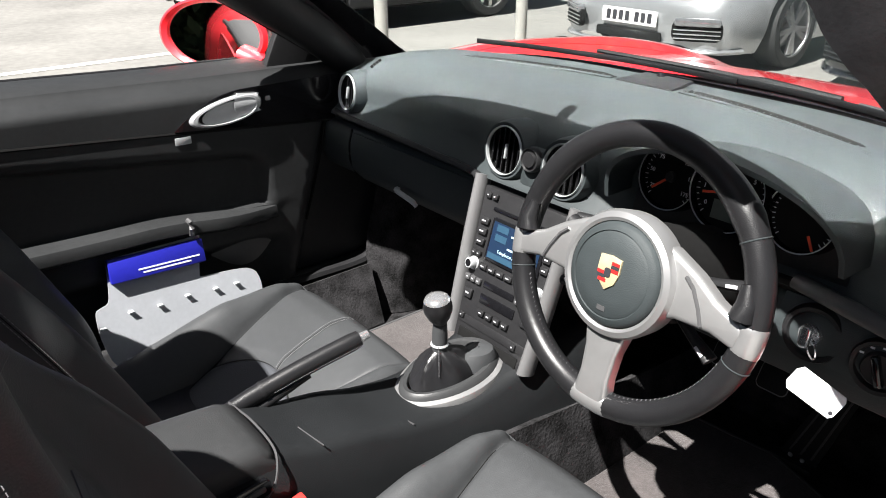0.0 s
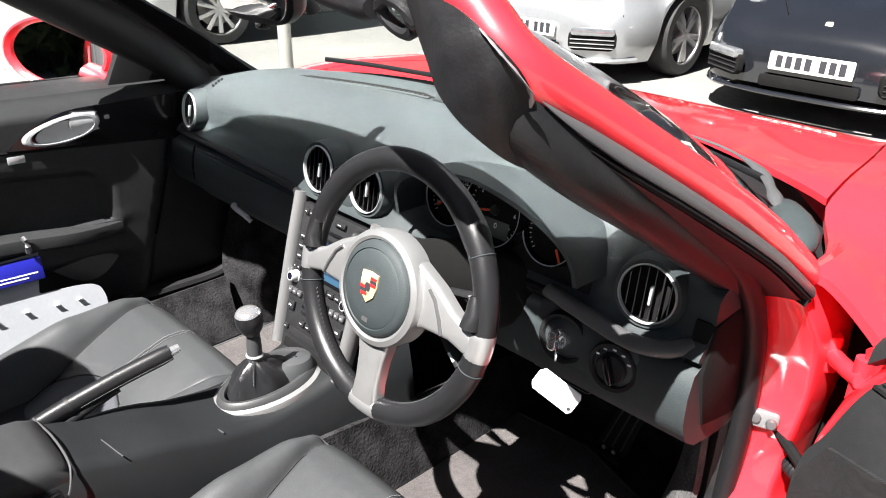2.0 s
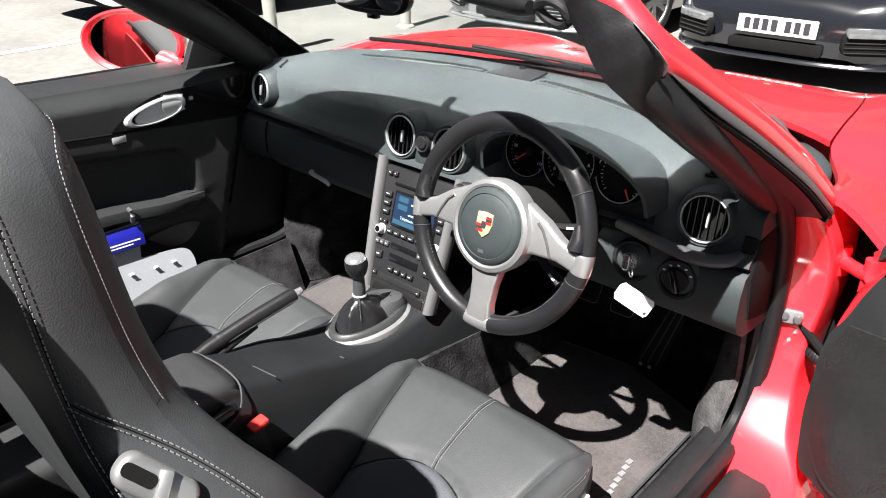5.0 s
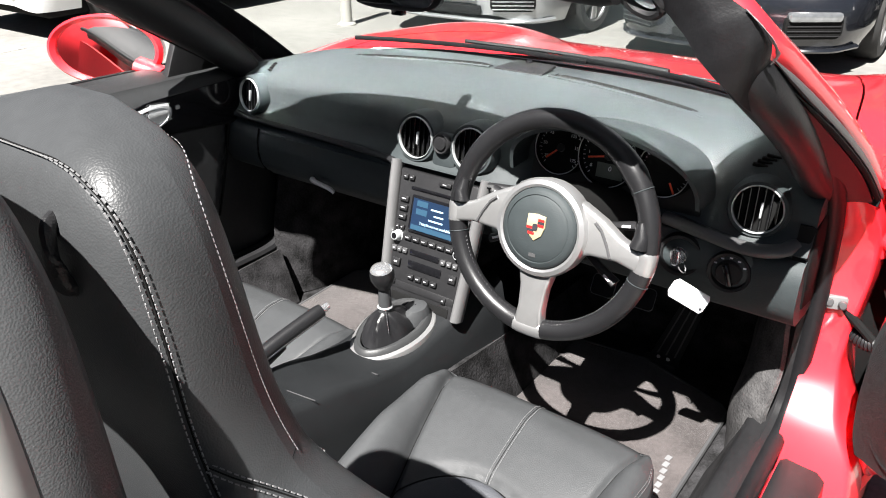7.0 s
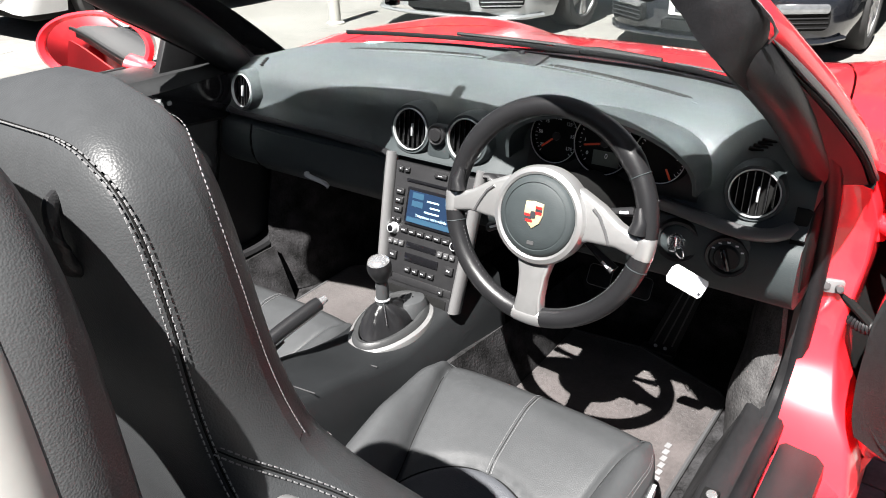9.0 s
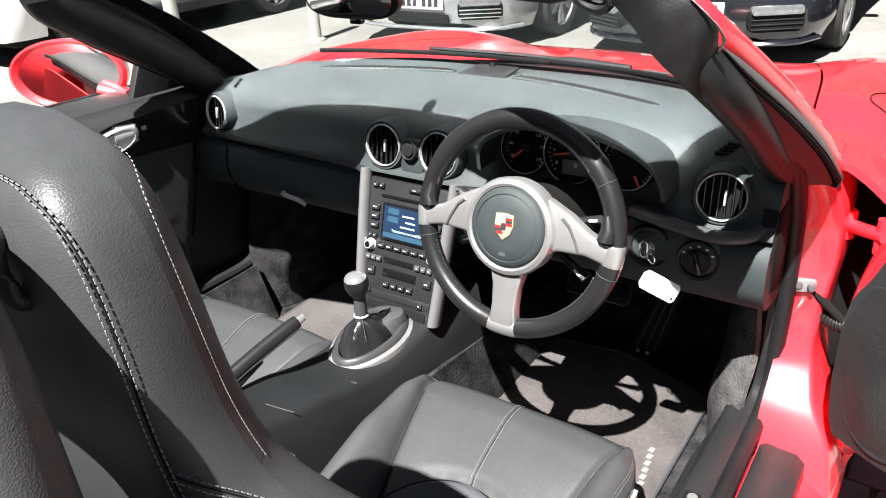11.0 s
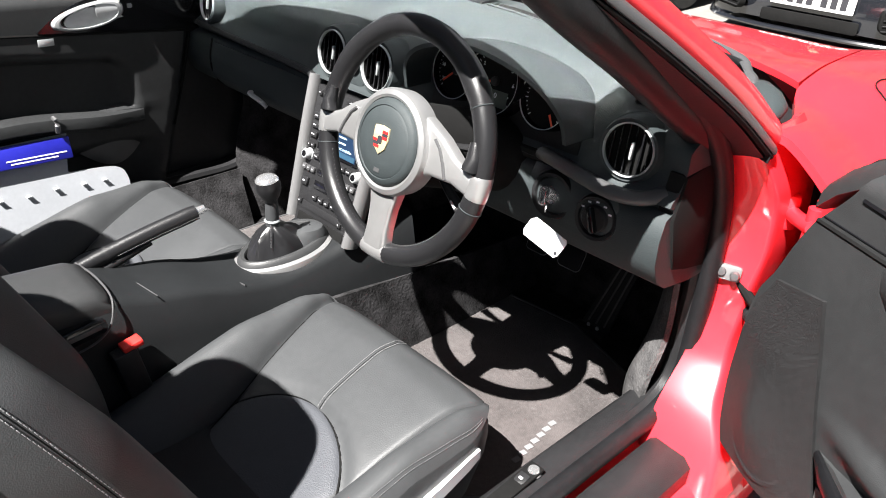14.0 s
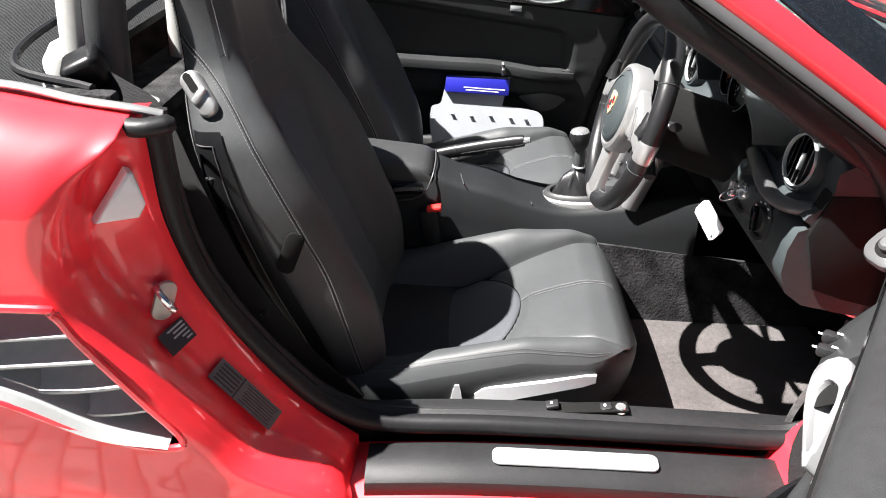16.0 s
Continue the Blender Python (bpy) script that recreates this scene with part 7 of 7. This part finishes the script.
        if s > 0:
            dome = lambda y, z: 0.028 * math.exp(-((y - 0.062) / 0.062) ** 2 - ((z - 0.545) / 0.095) ** 2)
            def cloth(u, v):
                z = lerp_table([(0, 0.428), (1, 0.752)], v)[0]
                a = first(z) + 0.006
                b = 0.195 - 0.107 * v
                k = a + (b - a) * u
                return P(0.1125 + dome(k, z) + 0.004 * math.sin(math.pi * u) * math.sin(math.pi * v), k, z - 0.022 * (1 - u) * v + 0.010 * u * (1 - v))
            part("speaker_panel", grid(cloth, 18, 24, 0.006), MESHCLOTH, d, "textured speaker panel")
            part("speaker_ring", grid(lambda u, v: P(0.1172 + dome(0.058 + 0.071 * math.cos(2 * math.pi * u), 0.532 + 0.071 * math.sin(2 * math.pi * u)) + 0.0018 * math.sin(math.pi * v), 0.058 + (0.066 + 0.010 * v) * math.cos(2 * math.pi * u), 0.522 + (0.066 + 0.010 * v) * math.sin(2 * math.pi * u)), 48, 6), MESHCLOTH, d)
            tagged(part("stitching", stitches([Vector(cloth(0.985, t)) for t in [0.03 + 0.94 * i / 20 for i in range(21)]] + [Vector(cloth(1 - t, 0.985)) for t in [0.03 + 0.94 * i / 10 for i in range(11)]], (m.to_3x3() @ Vector((-s, 0, 0))), (0.0035, 0.0007), 0.0085), DIMTHREAD, d), kind="stuff")
        # handle: a plate that tapers to the rear, with a cup in it
        up = m.to_3x3() @ Vector((-1 if s > 0 else 1, 0, 0))
        def drop(a, k, x):
            c, q = math.cos(a), math.sin(a)
            return P(x, (0.292 if s < 0 else 0.360) - (0.078 if s < 0 else 0.062) * c * k, 0.835 + (0 if s < 0 else 0.020 * c * k) + (0.026 + 0.004 * c) * math.copysign(abs(q) ** 0.85, q) * k + 0.010 * c * k)
        ang = [2 * math.pi * i / 40 for i in range(40)]
        if s < 0:
            part("door_handle", loft([[drop(a, k, x) for a in ang] for k, x in ((1.04, 0.108), (1.04, 0.118), (0.97, 0.124), (0.86, 0.1250), (0.80, 0.119))], True, False), BRIGHT, d, "satin silver inner door handle")
        if s > 0:
            # one teardrop plate that leans inwards, cut open round a cup
            o, tip = Vector((0.130, 0.306, 0.846)), Vector((0.122, 0.420, 0.808))
            e1 = (tip - o).normalized()
            e2 = Vector((-0.028, 0.010, 0.028))
            e2 = (e2 - e1 * e2.dot(e1)).normalized()
            e3 = e1.cross(e2)
            e3 = e3 if e3.x > 0 else -e3
            long = (tip - o).length
            half = lambda q: lerp_table([(0.0, 0.0060), (0.02, 0.0125), (0.05, 0.0168), (0.12, 0.0200), (0.25, 0.0212), (0.45, 0.0185), (0.70, 0.0115), (0.90, 0.0055), (1.0, 0.0020)], q)[0]
            inner = lambda q: lerp_table([(0.0, 0.002), (0.06, 0.0080), (0.16, 0.0125), (0.32, 0.0130), (0.55, 0.0100), (0.80, 0.0052), (1.0, 0.0010)], q)[0]
            H = lambda a, b, c: P(*(o + e1 * a + e2 * b + e3 * c))
            q24 = [i / 24 for i in range(25)]
            rim_line = [(q, 1) for q in q24] + [(q, -1) for q in reversed(q24)]
            edge = lambda k, c: [H(long * q, sg * half(q) * k, c) for q, sg in rim_line]
            mouth = lambda k, c: [H(long * (0.22 + 0.66 * q), sg * inner(q) * k, c) for q, sg in rim_line]
            # darker grey than the passenger's handle, because this one lies in the sun
            part("door_handle", loft([edge(1.0, -0.020), edge(1.0, -0.002), edge(0.93, 0.001), mouth(1.16, 0.0015), mouth(1.0, -0.001), mouth(0.92, -0.008)], True, False), SATIN, d, "satin silver inner door handle", angle=75)
            part("handle_cup", grid(lambda u, v: H(long * (0.22 + 0.66 * u), inner(u) * 0.95 * (2 * v - 1), -0.007 - 0.012 * math.sin(math.pi * min(1, 0.25 + 0.75 * u)) * math.sin(math.pi * v)), 24, 10, 0.002), SATIN, d, "silver handle cup")
            # black sheet over the silver cup, for the shade in its hollow
            part("handle_shade", grid(lambda u, v: H(long * (0.225 + 0.20 * u), inner(0.30 * u) * 0.93 * (2 * v - 1), -0.0045), 10, 8, 0.001), DULL, d, "matt black sheet for the shade in the handle hollow")
            part("switch_panel", loft([[P(0.098, y, 0.775), P(0.099 + k * 0.037, y, 0.806), P(0.099 + k * 0.042, y, 0.828), P(0.099 + k * 0.017, y, 0.860), P(0.092, y, 0.885)] for y, k in ((0.10, 0.0), (0.15, 0.32), (0.20, 0.75), (0.24, 1.0), (0.30, 1.0), (0.315, 0.95))]), DOORSKIN, d, "black switch panel above the armrest", angle=60)
        else:
            # plate and cup in a paler grey, for the sky that silver reflects
            part("handle_plate", grid(lambda u, v: P(0.117 + 0.004 * math.sin(math.pi * v), 0.215 + 0.073 * (s > 0) + 0.050 * u + 0.012 * math.sin(math.pi * v), 0.845 + 0.018 * (s > 0) + (0.018 + 0.006 * u) * (2 * v - 1)), 10, 10, 0.004), INLETGREY, d, "handle plate in pale grey that stands for reflected sky")
            part("handle_cup", grid(lambda u, v: P(0.1185 - (0.020 if s > 0 else 0.004) * math.sin(math.pi * u) * math.sin(math.pi * v), 0.262 + 0.078 * (s > 0) + 0.085 * u, 0.834 + (0.008 - 0.022 * u) * (s > 0) - 0.008 * u + 0.0235 * (2 * v - 1) * math.sqrt(max(0.02, 1 - (1.5 * u - 0.5) ** 2))), 16, 10, 0.003), INLETGREY, d, "silver handle cup")
        if s < 0:
            part("lock_switch", box(0.006, 0.012, 0.010, 0.003, Matrix.Translation(P(0.117, 0.195, 0.848))), SATIN, d, "small lock switch")
        part("airbag_badge", box(0.004, 0.034, 0.016, 0.0015, Matrix.Translation(P(0.112, 0.390, 0.789)) @ m.to_3x3().to_4x4()), ALU, d, "small silver badge")
        # armrest with pull
        rings = []
        for i in range(24):
            y = (0.20 if s < 0 else 0.152) + (0.76 if s < 0 else 0.80) * i / 23
            wdt = (0.032 if s < 0 else 0.062) * step(0.16, 0.36, y) + 0.006
            zc = (0.585 if s < 0 else 0.556) + (0.030 if s < 0 else 0.045) * step(0.2, 0.5, y) + 0.012 * step(0.5, 1.0, y)
            rings.append([P(0.095, y, zc - 0.025), P(0.095, y, zc + 0.018), P(0.100 + wdt * 0.8, y, zc + 0.020), P(0.108 + wdt * 0.95, y, zc + 0.016), P(0.110 + wdt, y, zc + 0.006), P(0.110 + wdt, y, zc - 0.008), P(0.100 + wdt * 0.7, y, zc - 0.022)])
        arm = part("armrest", loft(rings), DOORSKIN, d, "padded armrest")
        part("armrest_joint", tube([P(0.150, 0.420, 0.634), P(0.158, 0.418, 0.630), P(0.160, 0.417, 0.618), P(0.152, 0.416, 0.600)], 0.006, 8), GREYTRIM, d)
        part("pocket", grid(lambda u, v: P(0.085 + 0.02 * math.sin(math.pi * u), 0.19 + 0.19 * u, 0.535 - 0.06 * math.sin(math.pi * u) * v), 14, 5, 0.004), GREYTRIM, d, "grey lined door pocket")
        if s > 0:
            part("pocket_lining", grid(lambda u, v: P(0.119 + 0.004 * math.sin(math.pi * v), 0.178 + 0.03 * (1 - v) + 0.55 * u, 0.425 + 0.112 * v + 0.02 * u), 24, 8, 0.006), KICK, d, "dark carpet in the door pocket")
            part("pull_strip", tube([P(0.122, 0.160, 0.575), P(0.138, 0.20, 0.572), P(0.158, 0.26, 0.574), P(0.172, 0.36, 0.590)], [0.004, 0.008, 0.009, 0.009], 10, flat=1.6), SHELL, d, "satin black pull strip")
            tilt = m.to_3x3() @ Vector((-0.45, -0.52, 0.72))
            part("switch_pod", loft([[P(0.060 + 0.058 * k, 0.212 + 0.030 * math.cos(a) * r, 0.906 + 0.012 * k + 0.018 * math.sin(a) * r) for a in [2 * math.pi * i / 16 for i in range(16)]] for k, r in ((0.0, 1.15), (0.5, 1.1), (0.85, 0.95))]), RUBBER, d, "black pod under the mirror switch", angle=60)
            sw = part("mirror_switch", prism(rounded(0.046, 0.044, 0.017), 0.008, 0.004, facing(P(0.115, 0.212, 0.922), tilt)), GREYTRIM, d, "grey mirror switch")
            part("switch_well", lathe([(0, 0.0006), (0.0135, 0.0006), (0.0135, -0.001)], 24, facing(P(0.115, 0.212, 0.922), tilt) @ pose(0, 0, 0.008)), DULL, sw)
            part("switch_knob", lathe([(0, 0.009), (0.006, 0.0085), (0.0085, 0.006), (0.009, 0.0)], 24, facing(P(0.115, 0.212, 0.922), tilt) @ pose(0, 0, 0.008)), GREYTRIM, sw)
            for y in (0.252, 0.279):
                ws = part("window_switch", box(0.018, 0.013, 0.012, 0.004, Matrix.Translation(P(0.139, y, 0.834)) @ m.to_3x3().to_4x4()), PLASTIC, d, "black window switch")
                for a, b in ((0.006, 0.007), (-0.010, 0.001)):
                    part("switch_mark", box(0.006, 0.003, 0.0012, 0.0005, Matrix.Translation(P(0.139 - a, y, 0.834 + b)) @ m.to_3x3().to_4x4()), TEXT, ws)
    # passenger side sail panel and mirror
    t = thing("door_mirror", "red oval door mirror on the passenger door", "door mirror", (-0.95, -0.1, 0.85))
    c = Vector((-0.935, -0.140, 0.945))
    mm = facing(c, (0.695, -1, 0.05))
    part("shell", lathe([(0.0, -0.095), (0.45, -0.085), (0.80, -0.055), (0.98, -0.015), (1.0, 0.008), (0.94, 0.014), (0.86, 0.008), (0.84, -0.004)], 48, mm @ Matrix.Diagonal((0.145, 0.086, 1.1, 1))), RED, t)
    part("mirror_glass", lathe([(0, 0.0), (0.86, 0.0), (0.86, -0.006), (0, -0.006)], 48, mm @ Matrix.Diagonal((0.145, 0.086, 1, 1)) @ pose(0, 0, 0.002)), MIRROR, t, "mirror glass reflecting the car")
    part("stalk", tube(spline([(-0.870, -0.10, 0.905), (-0.83, -0.085, 0.895), (-0.79, -0.08, 0.888)], 4), [0.032, 0.030, 0.028, 0.027, 0.026, 0.025, 0.026, 0.028, 0.030], 12, flat=0.7), RED, t)
    part("sail_panel", prism([(0.0, -0.02), (0.26, 0.0), (0.11, 0.155), (0.06, 0.10)], 0.02, 0.005, Matrix(((0, 0, 1, -0.765), (1, 0, 0, -0.125), (0, 1, 0, 0.885), (0, 0, 0, 1)))), PLASTIC, t, "black triangular sail panel")


build_doors()


# ---- things above and behind ----


def build_rest():
    t = thing("interior_mirror", "black interior mirror below the header", "interior mirror", (0.05, -0.2, 1.2))
    part("housing", loft([[(0.022 + w * 0.8 * math.copysign(abs(math.cos(a)) ** 0.6, math.cos(a)), -0.165 + dy, 1.166 + h * math.copysign(abs(math.sin(a)) ** 0.7, math.sin(a))) for a in [2 * math.pi * i / 28 for i in range(28)]] for w, h, dy in ((0.06, 0.015, 0.04), (0.10, 0.030, 0.032), (0.125, 0.038, 0.01), (0.127, 0.039, -0.004), (0.118, 0.033, -0.008))]), SHELL, t)
    part("mirror_glass", prism(rounded(0.182, 0.060, 0.026), 0.003, 0.001, facing((0.022, -0.1725, 1.166), (0, -1, 0))), MIRROR, t)
    part("stem", tube([(0.022, -0.14, 1.17), (0.018, -0.10, 1.19), (0.012, -0.06, 1.135)], 0.012, 10), PLASTIC, t)
    part("tab", box(0.024, 0.014, 0.016, 0.003, pose(0.026, -0.160, 1.126)), GLOSS, t)
    v = thing("sun_visor", "black sun visor folded along the header", "sun visor", (0.3, -0.33, 1.2))
    part("pad", tube(spline([(0.12, -0.232, 1.225), (0.22, -0.246, 1.216), (0.34, -0.275, 1.204), (0.49, -0.330, 1.206)], 6), [0.016] * 18 + [0.010], 12, flat=0.8, up=(0, 0.6, 1)), RUBBER, v)
    part("pivot", tube(spline([(0.500, -0.330, 1.208), (0.515, -0.336, 1.218), (0.536, -0.336, 1.214), (0.544, -0.330, 1.198), (0.530, -0.326, 1.190), (0.510, -0.326, 1.196)], 5, True), 0.0065, 8, closed=True), PLASTIC, v, "black visor clip")
    w = thing("sun_visor", "black sun visor folded along the header", "sun visor", (-0.3, -0.33, 1.2))
    part("pad", grid(lambda u, v: (-0.10 - 0.42 * u, -0.235 - 0.055 * u ** 1.5 - 0.135 * v, 1.248 - 0.030 * u ** 2 - 0.030 * v - 0.006 * math.sin(math.pi * v)), 16, 10, 0.018), RUBBER, w)
    # roll-over hoops
    for s in (-1, 1):
        h = thing("roll_hoop", "padded roll-over hoop behind the seat", "roll hoop", (s * 0.35, -1.08, 0.6), "roll-over hoops")
        path = spline([(s * 0.05, -1.08, 0.60), (s * 0.05, -1.06, 0.95), (s * 0.08, -1.045, 1.12), (s * 0.17, -1.040, 1.195), (s * 0.39, -1.040, 1.200), (s * 0.465, -1.042, 1.150), (s * 0.498, -1.048, 1.03), (s * 0.515, -1.055, 0.85), (s * 0.52, -1.07, 0.60)], 8)
        part("padding", tube(path, 0.034, 14, flat=1.25, up=(0, 1, 0)), GREYPAD, h, "grey padded cover")
        part("pale_cover", tube([p + Vector((s * 0.006, -0.026, 0.004)) for p in path], 0.031, 12, flat=1.0, up=(0, 1, 0)), PALEPAD, h, "pale grey rear cover")
        part("base_cover", loft([[(s * 0.500 + r * 0.055 * math.cos(q), -1.115 + r * 0.040 * math.sin(q), 0.80 + h) for q in [2 * math.pi * i / 20 for i in range(20)]] for h, r in ((0.0, 1.0), (0.05, 1.0), (0.10, 0.92), (0.13, 0.75), (0.15, 0.45), (0.157, 0.1))]), PALEPAD, h, "white rounded cover at the hoop's foot", angle=80)
    dk = thing("rear_deck", "black folded soft top and rear deck cover", "rear deck", (0, -1.4, 0.8))
    part("cover", grid(lambda u, v: (-0.68 + 1.36 * v, -1.14 - 0.8 * u, 0.90 + 0.07 * math.sin(math.pi * min(1, 1.3 * u)) - 0.03 * (2 * v - 1) ** 2), 14, 24, 0.02), SOFTTOP, dk)
    for q in (-1, 1):
        part("side_lining", box(0.03, 0.95, 0.42, 0.008, pose(q * 0.668, -1.44, 0.72)), CARPET, dk, "dark carpet lining")
    part("rear_shelf", box(1.36, 0.14, 0.03, 0.008, pose(0, -1.09, 0.80)), CARPET, dk)
    part("deck_seam", tube(spline([(0.66, -1.0, 0.93), (0.60, -1.14, 0.945), (0.3, -1.19, 0.955), (-0.3, -1.19, 0.955), (-0.66, -1.0, 0.93)], 8), 0.007, 8), RUBBER, dk)
    # belts
    for s in (-1, 1):
        b = thing("seat_belt", "black seat belt webbing with its guide", "seat belt", (s * 0.63, -0.95, 0.3), "seat belts")
        strap = spline([(s * 0.60, -1.045, 0.935), (s * 0.612, -1.00, 0.918), (s * 0.632, -0.94, 0.885), (s * 0.640, -0.90, 0.78), (s * 0.636, -0.84, 0.62), (s * 0.628, -0.76, 0.48), (s * 0.618, -0.69, 0.385)], 6)
        part("webbing", loft([[p + Vector((0, -0.022, -0.012)), p + Vector((0, 0.022, 0.012)), p + Vector((-s * 0.002, 0.022, 0.012)), p + Vector((-s * 0.002, -0.022, -0.012))] for p in strap]), GREYBELT, b)
        part("anchor", box(0.012, 0.05, 0.05, 0.004, pose(s * 0.618, -0.675, 0.375, 40, 0, 0)), PLASTIC, b)
        part("stud", lathe([(0, 0.003), (0.005, 0.002), (0.006, 0)], 14, facing((s * 0.642, -0.80, 0.555), (s, 0, 0))), GLOSS, b)
        if s > 0:
            tg = facing((0.598, -0.955, 0.890), (0.45, -0.35, 0.80))
            part("tongue", tube([tg @ Vector((x, y, 0.0)) for x, y in rounded(0.040, 0.026, 0.008)], 0.0034, 8, closed=True, flat=0.6), SILVER, b, "bright steel belt tongue")
            part("tongue_cover", box(0.026, 0.030, 0.012, 0.005, tg @ pose(-0.032, -0.004, 0.0), 3), PLASTIC, b, "black tongue cover")
        part("guide", box(0.062, 0.058, 0.050, 0.012, pose(s * 0.600, -1.035, 0.938, 25, s * 10, s * 20), 3), SHELL, b, "black belt outlet block")
    # white display card with a blue header on the passenger seat
    k = thing("display_card", "white card holder with hooks and a blue header strip", "display card", (-0.58, -0.42, 0.42))
    def card(y, z, lift=0.0):
        """A point of the sheet, which leans against the door, lift in front of it."""
        return Vector((-0.630 - 0.29 * (z - 0.52) + lift, y, z))
    def sheet(u, v):
        z = 0.585 - 0.255 * u
        lo, hi = lerp_table([(-0.585, -0.550, -0.353), (-0.512, -0.562, -0.372), (-0.501, -0.568, -0.374), (-0.495, -0.590, -0.300), (-0.488, -0.594, -0.264), (-0.474, -0.596, -0.248), (-0.45, -0.597, -0.243), (-0.40, -0.590, -0.250), (-0.35, -0.566, -0.262), (-0.33, -0.556, -0.268)], -z)
        return card(lo + (hi - lo) * v, z)
    part("sheet", grid(sheet, 90, 16, 0.0025), CARD, k, "white plastic sheet")
    hm = facing(card(-0.4535, 0.561, 0.010), (1, 0, 0.29)) @ pose(0, 0, 0, 0, 0, -2)
    hd = part("header_strip", box(0.196, 0.050, 0.016, 0.002, hm), BLUE, k, "deep blue card strip with unreadable print")
    for i, w in ((0, 0.128), (1, 0.10)):
        part("print_bar", box(w, 0.0030, 0.0006, 0, hm @ pose(0.022 - 0.006 * i, -0.008 - 0.0075 * i, 0.0084)), TEXT, hd)
    for y, z in ((-0.529, 0.474), (-0.470, 0.470), (-0.410, 0.472), (-0.348, 0.468), (-0.555, 0.385), (-0.588, 0.458), (-0.300, 0.466)):
        hm = Matrix.Translation(card(y, z, 0.009)) @ pose(0, 0, 0, 0, 10, 0)
        hk = part("hook", box(0.010, 0.011, 0.002, 0.0008, hm @ pose(-0.005, 0, 0)), WHITE, k, "white clip")
        part("hook_lip", box(0.0015, 0.011, 0.0045, 0.0006, hm @ pose(0.0, 0, 0.0010)), WHITE, hk)


build_rest()


# ---- tail of the red car ----


def build_tail():
    part("boot_lid", grid(lambda u, v: ((2 * v - 1) * (0.705 - 0.03 * u), -1.90 - 0.30 * u - 0.03 * math.cos(math.pi * (v - 0.5)), 0.945 - 0.085 * u ** 1.6 - 0.035 * (2 * v - 1) ** 2), 12, 24, 0.012), RED, car_body, "red boot lid")
    part("rear_bumper", grid(lambda u, v: ((2 * v - 1) * (0.71 + 0.14 * math.sin(math.pi * min(1, u * 1.2) * 0.5)), -2.19 - 0.13 * math.sin(math.pi * u) ** 0.6 * (1 - 0.5 * (2 * v - 1) ** 4) + 0.06 * (2 * v - 1) ** 4, 0.865 - 0.62 * u), 16, 28, 0.012), RED, car_body, "red rear bumper")
    for s in (-1, 1):
        part("tail_lamp", prism(rounded(0.20, 0.13, 0.05), 0.03, 0.01, facing((s * 0.66, -2.24, 0.70), (s * 0.35, -1, 0.1))), CRESTRED, car_body, "dark red tail lamp")


build_tail()

# ---- block paving beside the car ----


def build_paving():
    bed = part("paving", box(3.7, 4.25, 0.008, 0.002, pose(2.60, -0.93, 0.002)), MOSS)
    tagged(bed, "worn grey block paving with mossy joints", "paving", kind="structure")
    rnd = random.Random(5)
    meshes = []
    for k in range(6):
        b = box(0.122 + rnd.uniform(-0.006, 0.004), 0.092 + rnd.uniform(-0.004, 0.003), 0.030, 0.006, None, 1)
        for v in b.verts:
            v.co += Vector((rnd.uniform(-1, 1), rnd.uniform(-1, 1), rnd.uniform(-1, 1))) * 0.0022
        meshes.append(finish(b, 35))
    for me in meshes:
        me.materials.append(PAVER)
    joined = bmesh.new()
    n = 0
    for j in range(42):
        for i in range(27):
            x, y = 0.84 + 0.132 * i + 0.066 * (j % 2), -3.0 + 0.1 * j
            m = pose(x, y, 0.0005 + rnd.uniform(-0.002, 0.002), rnd.uniform(-1, 1), rnd.uniform(-0.6, 0.6), rnd.uniform(-1.2, 1.2) + 180 * rnd.randint(0, 1))
            if x < 2.0 and -0.7 < y < 1.6:
                part("brick", meshes[n % 6], PAVER, bed, m=m)
                n += 1
            else:
                b = bmesh.new()
                b.from_mesh(meshes[(i * 5 + j * 3) % 6])
                place(b, m, joined)
    tagged(part("outer_bricks", joined, PAVER, bed, angle=35), kind="stuff")


build_paving()
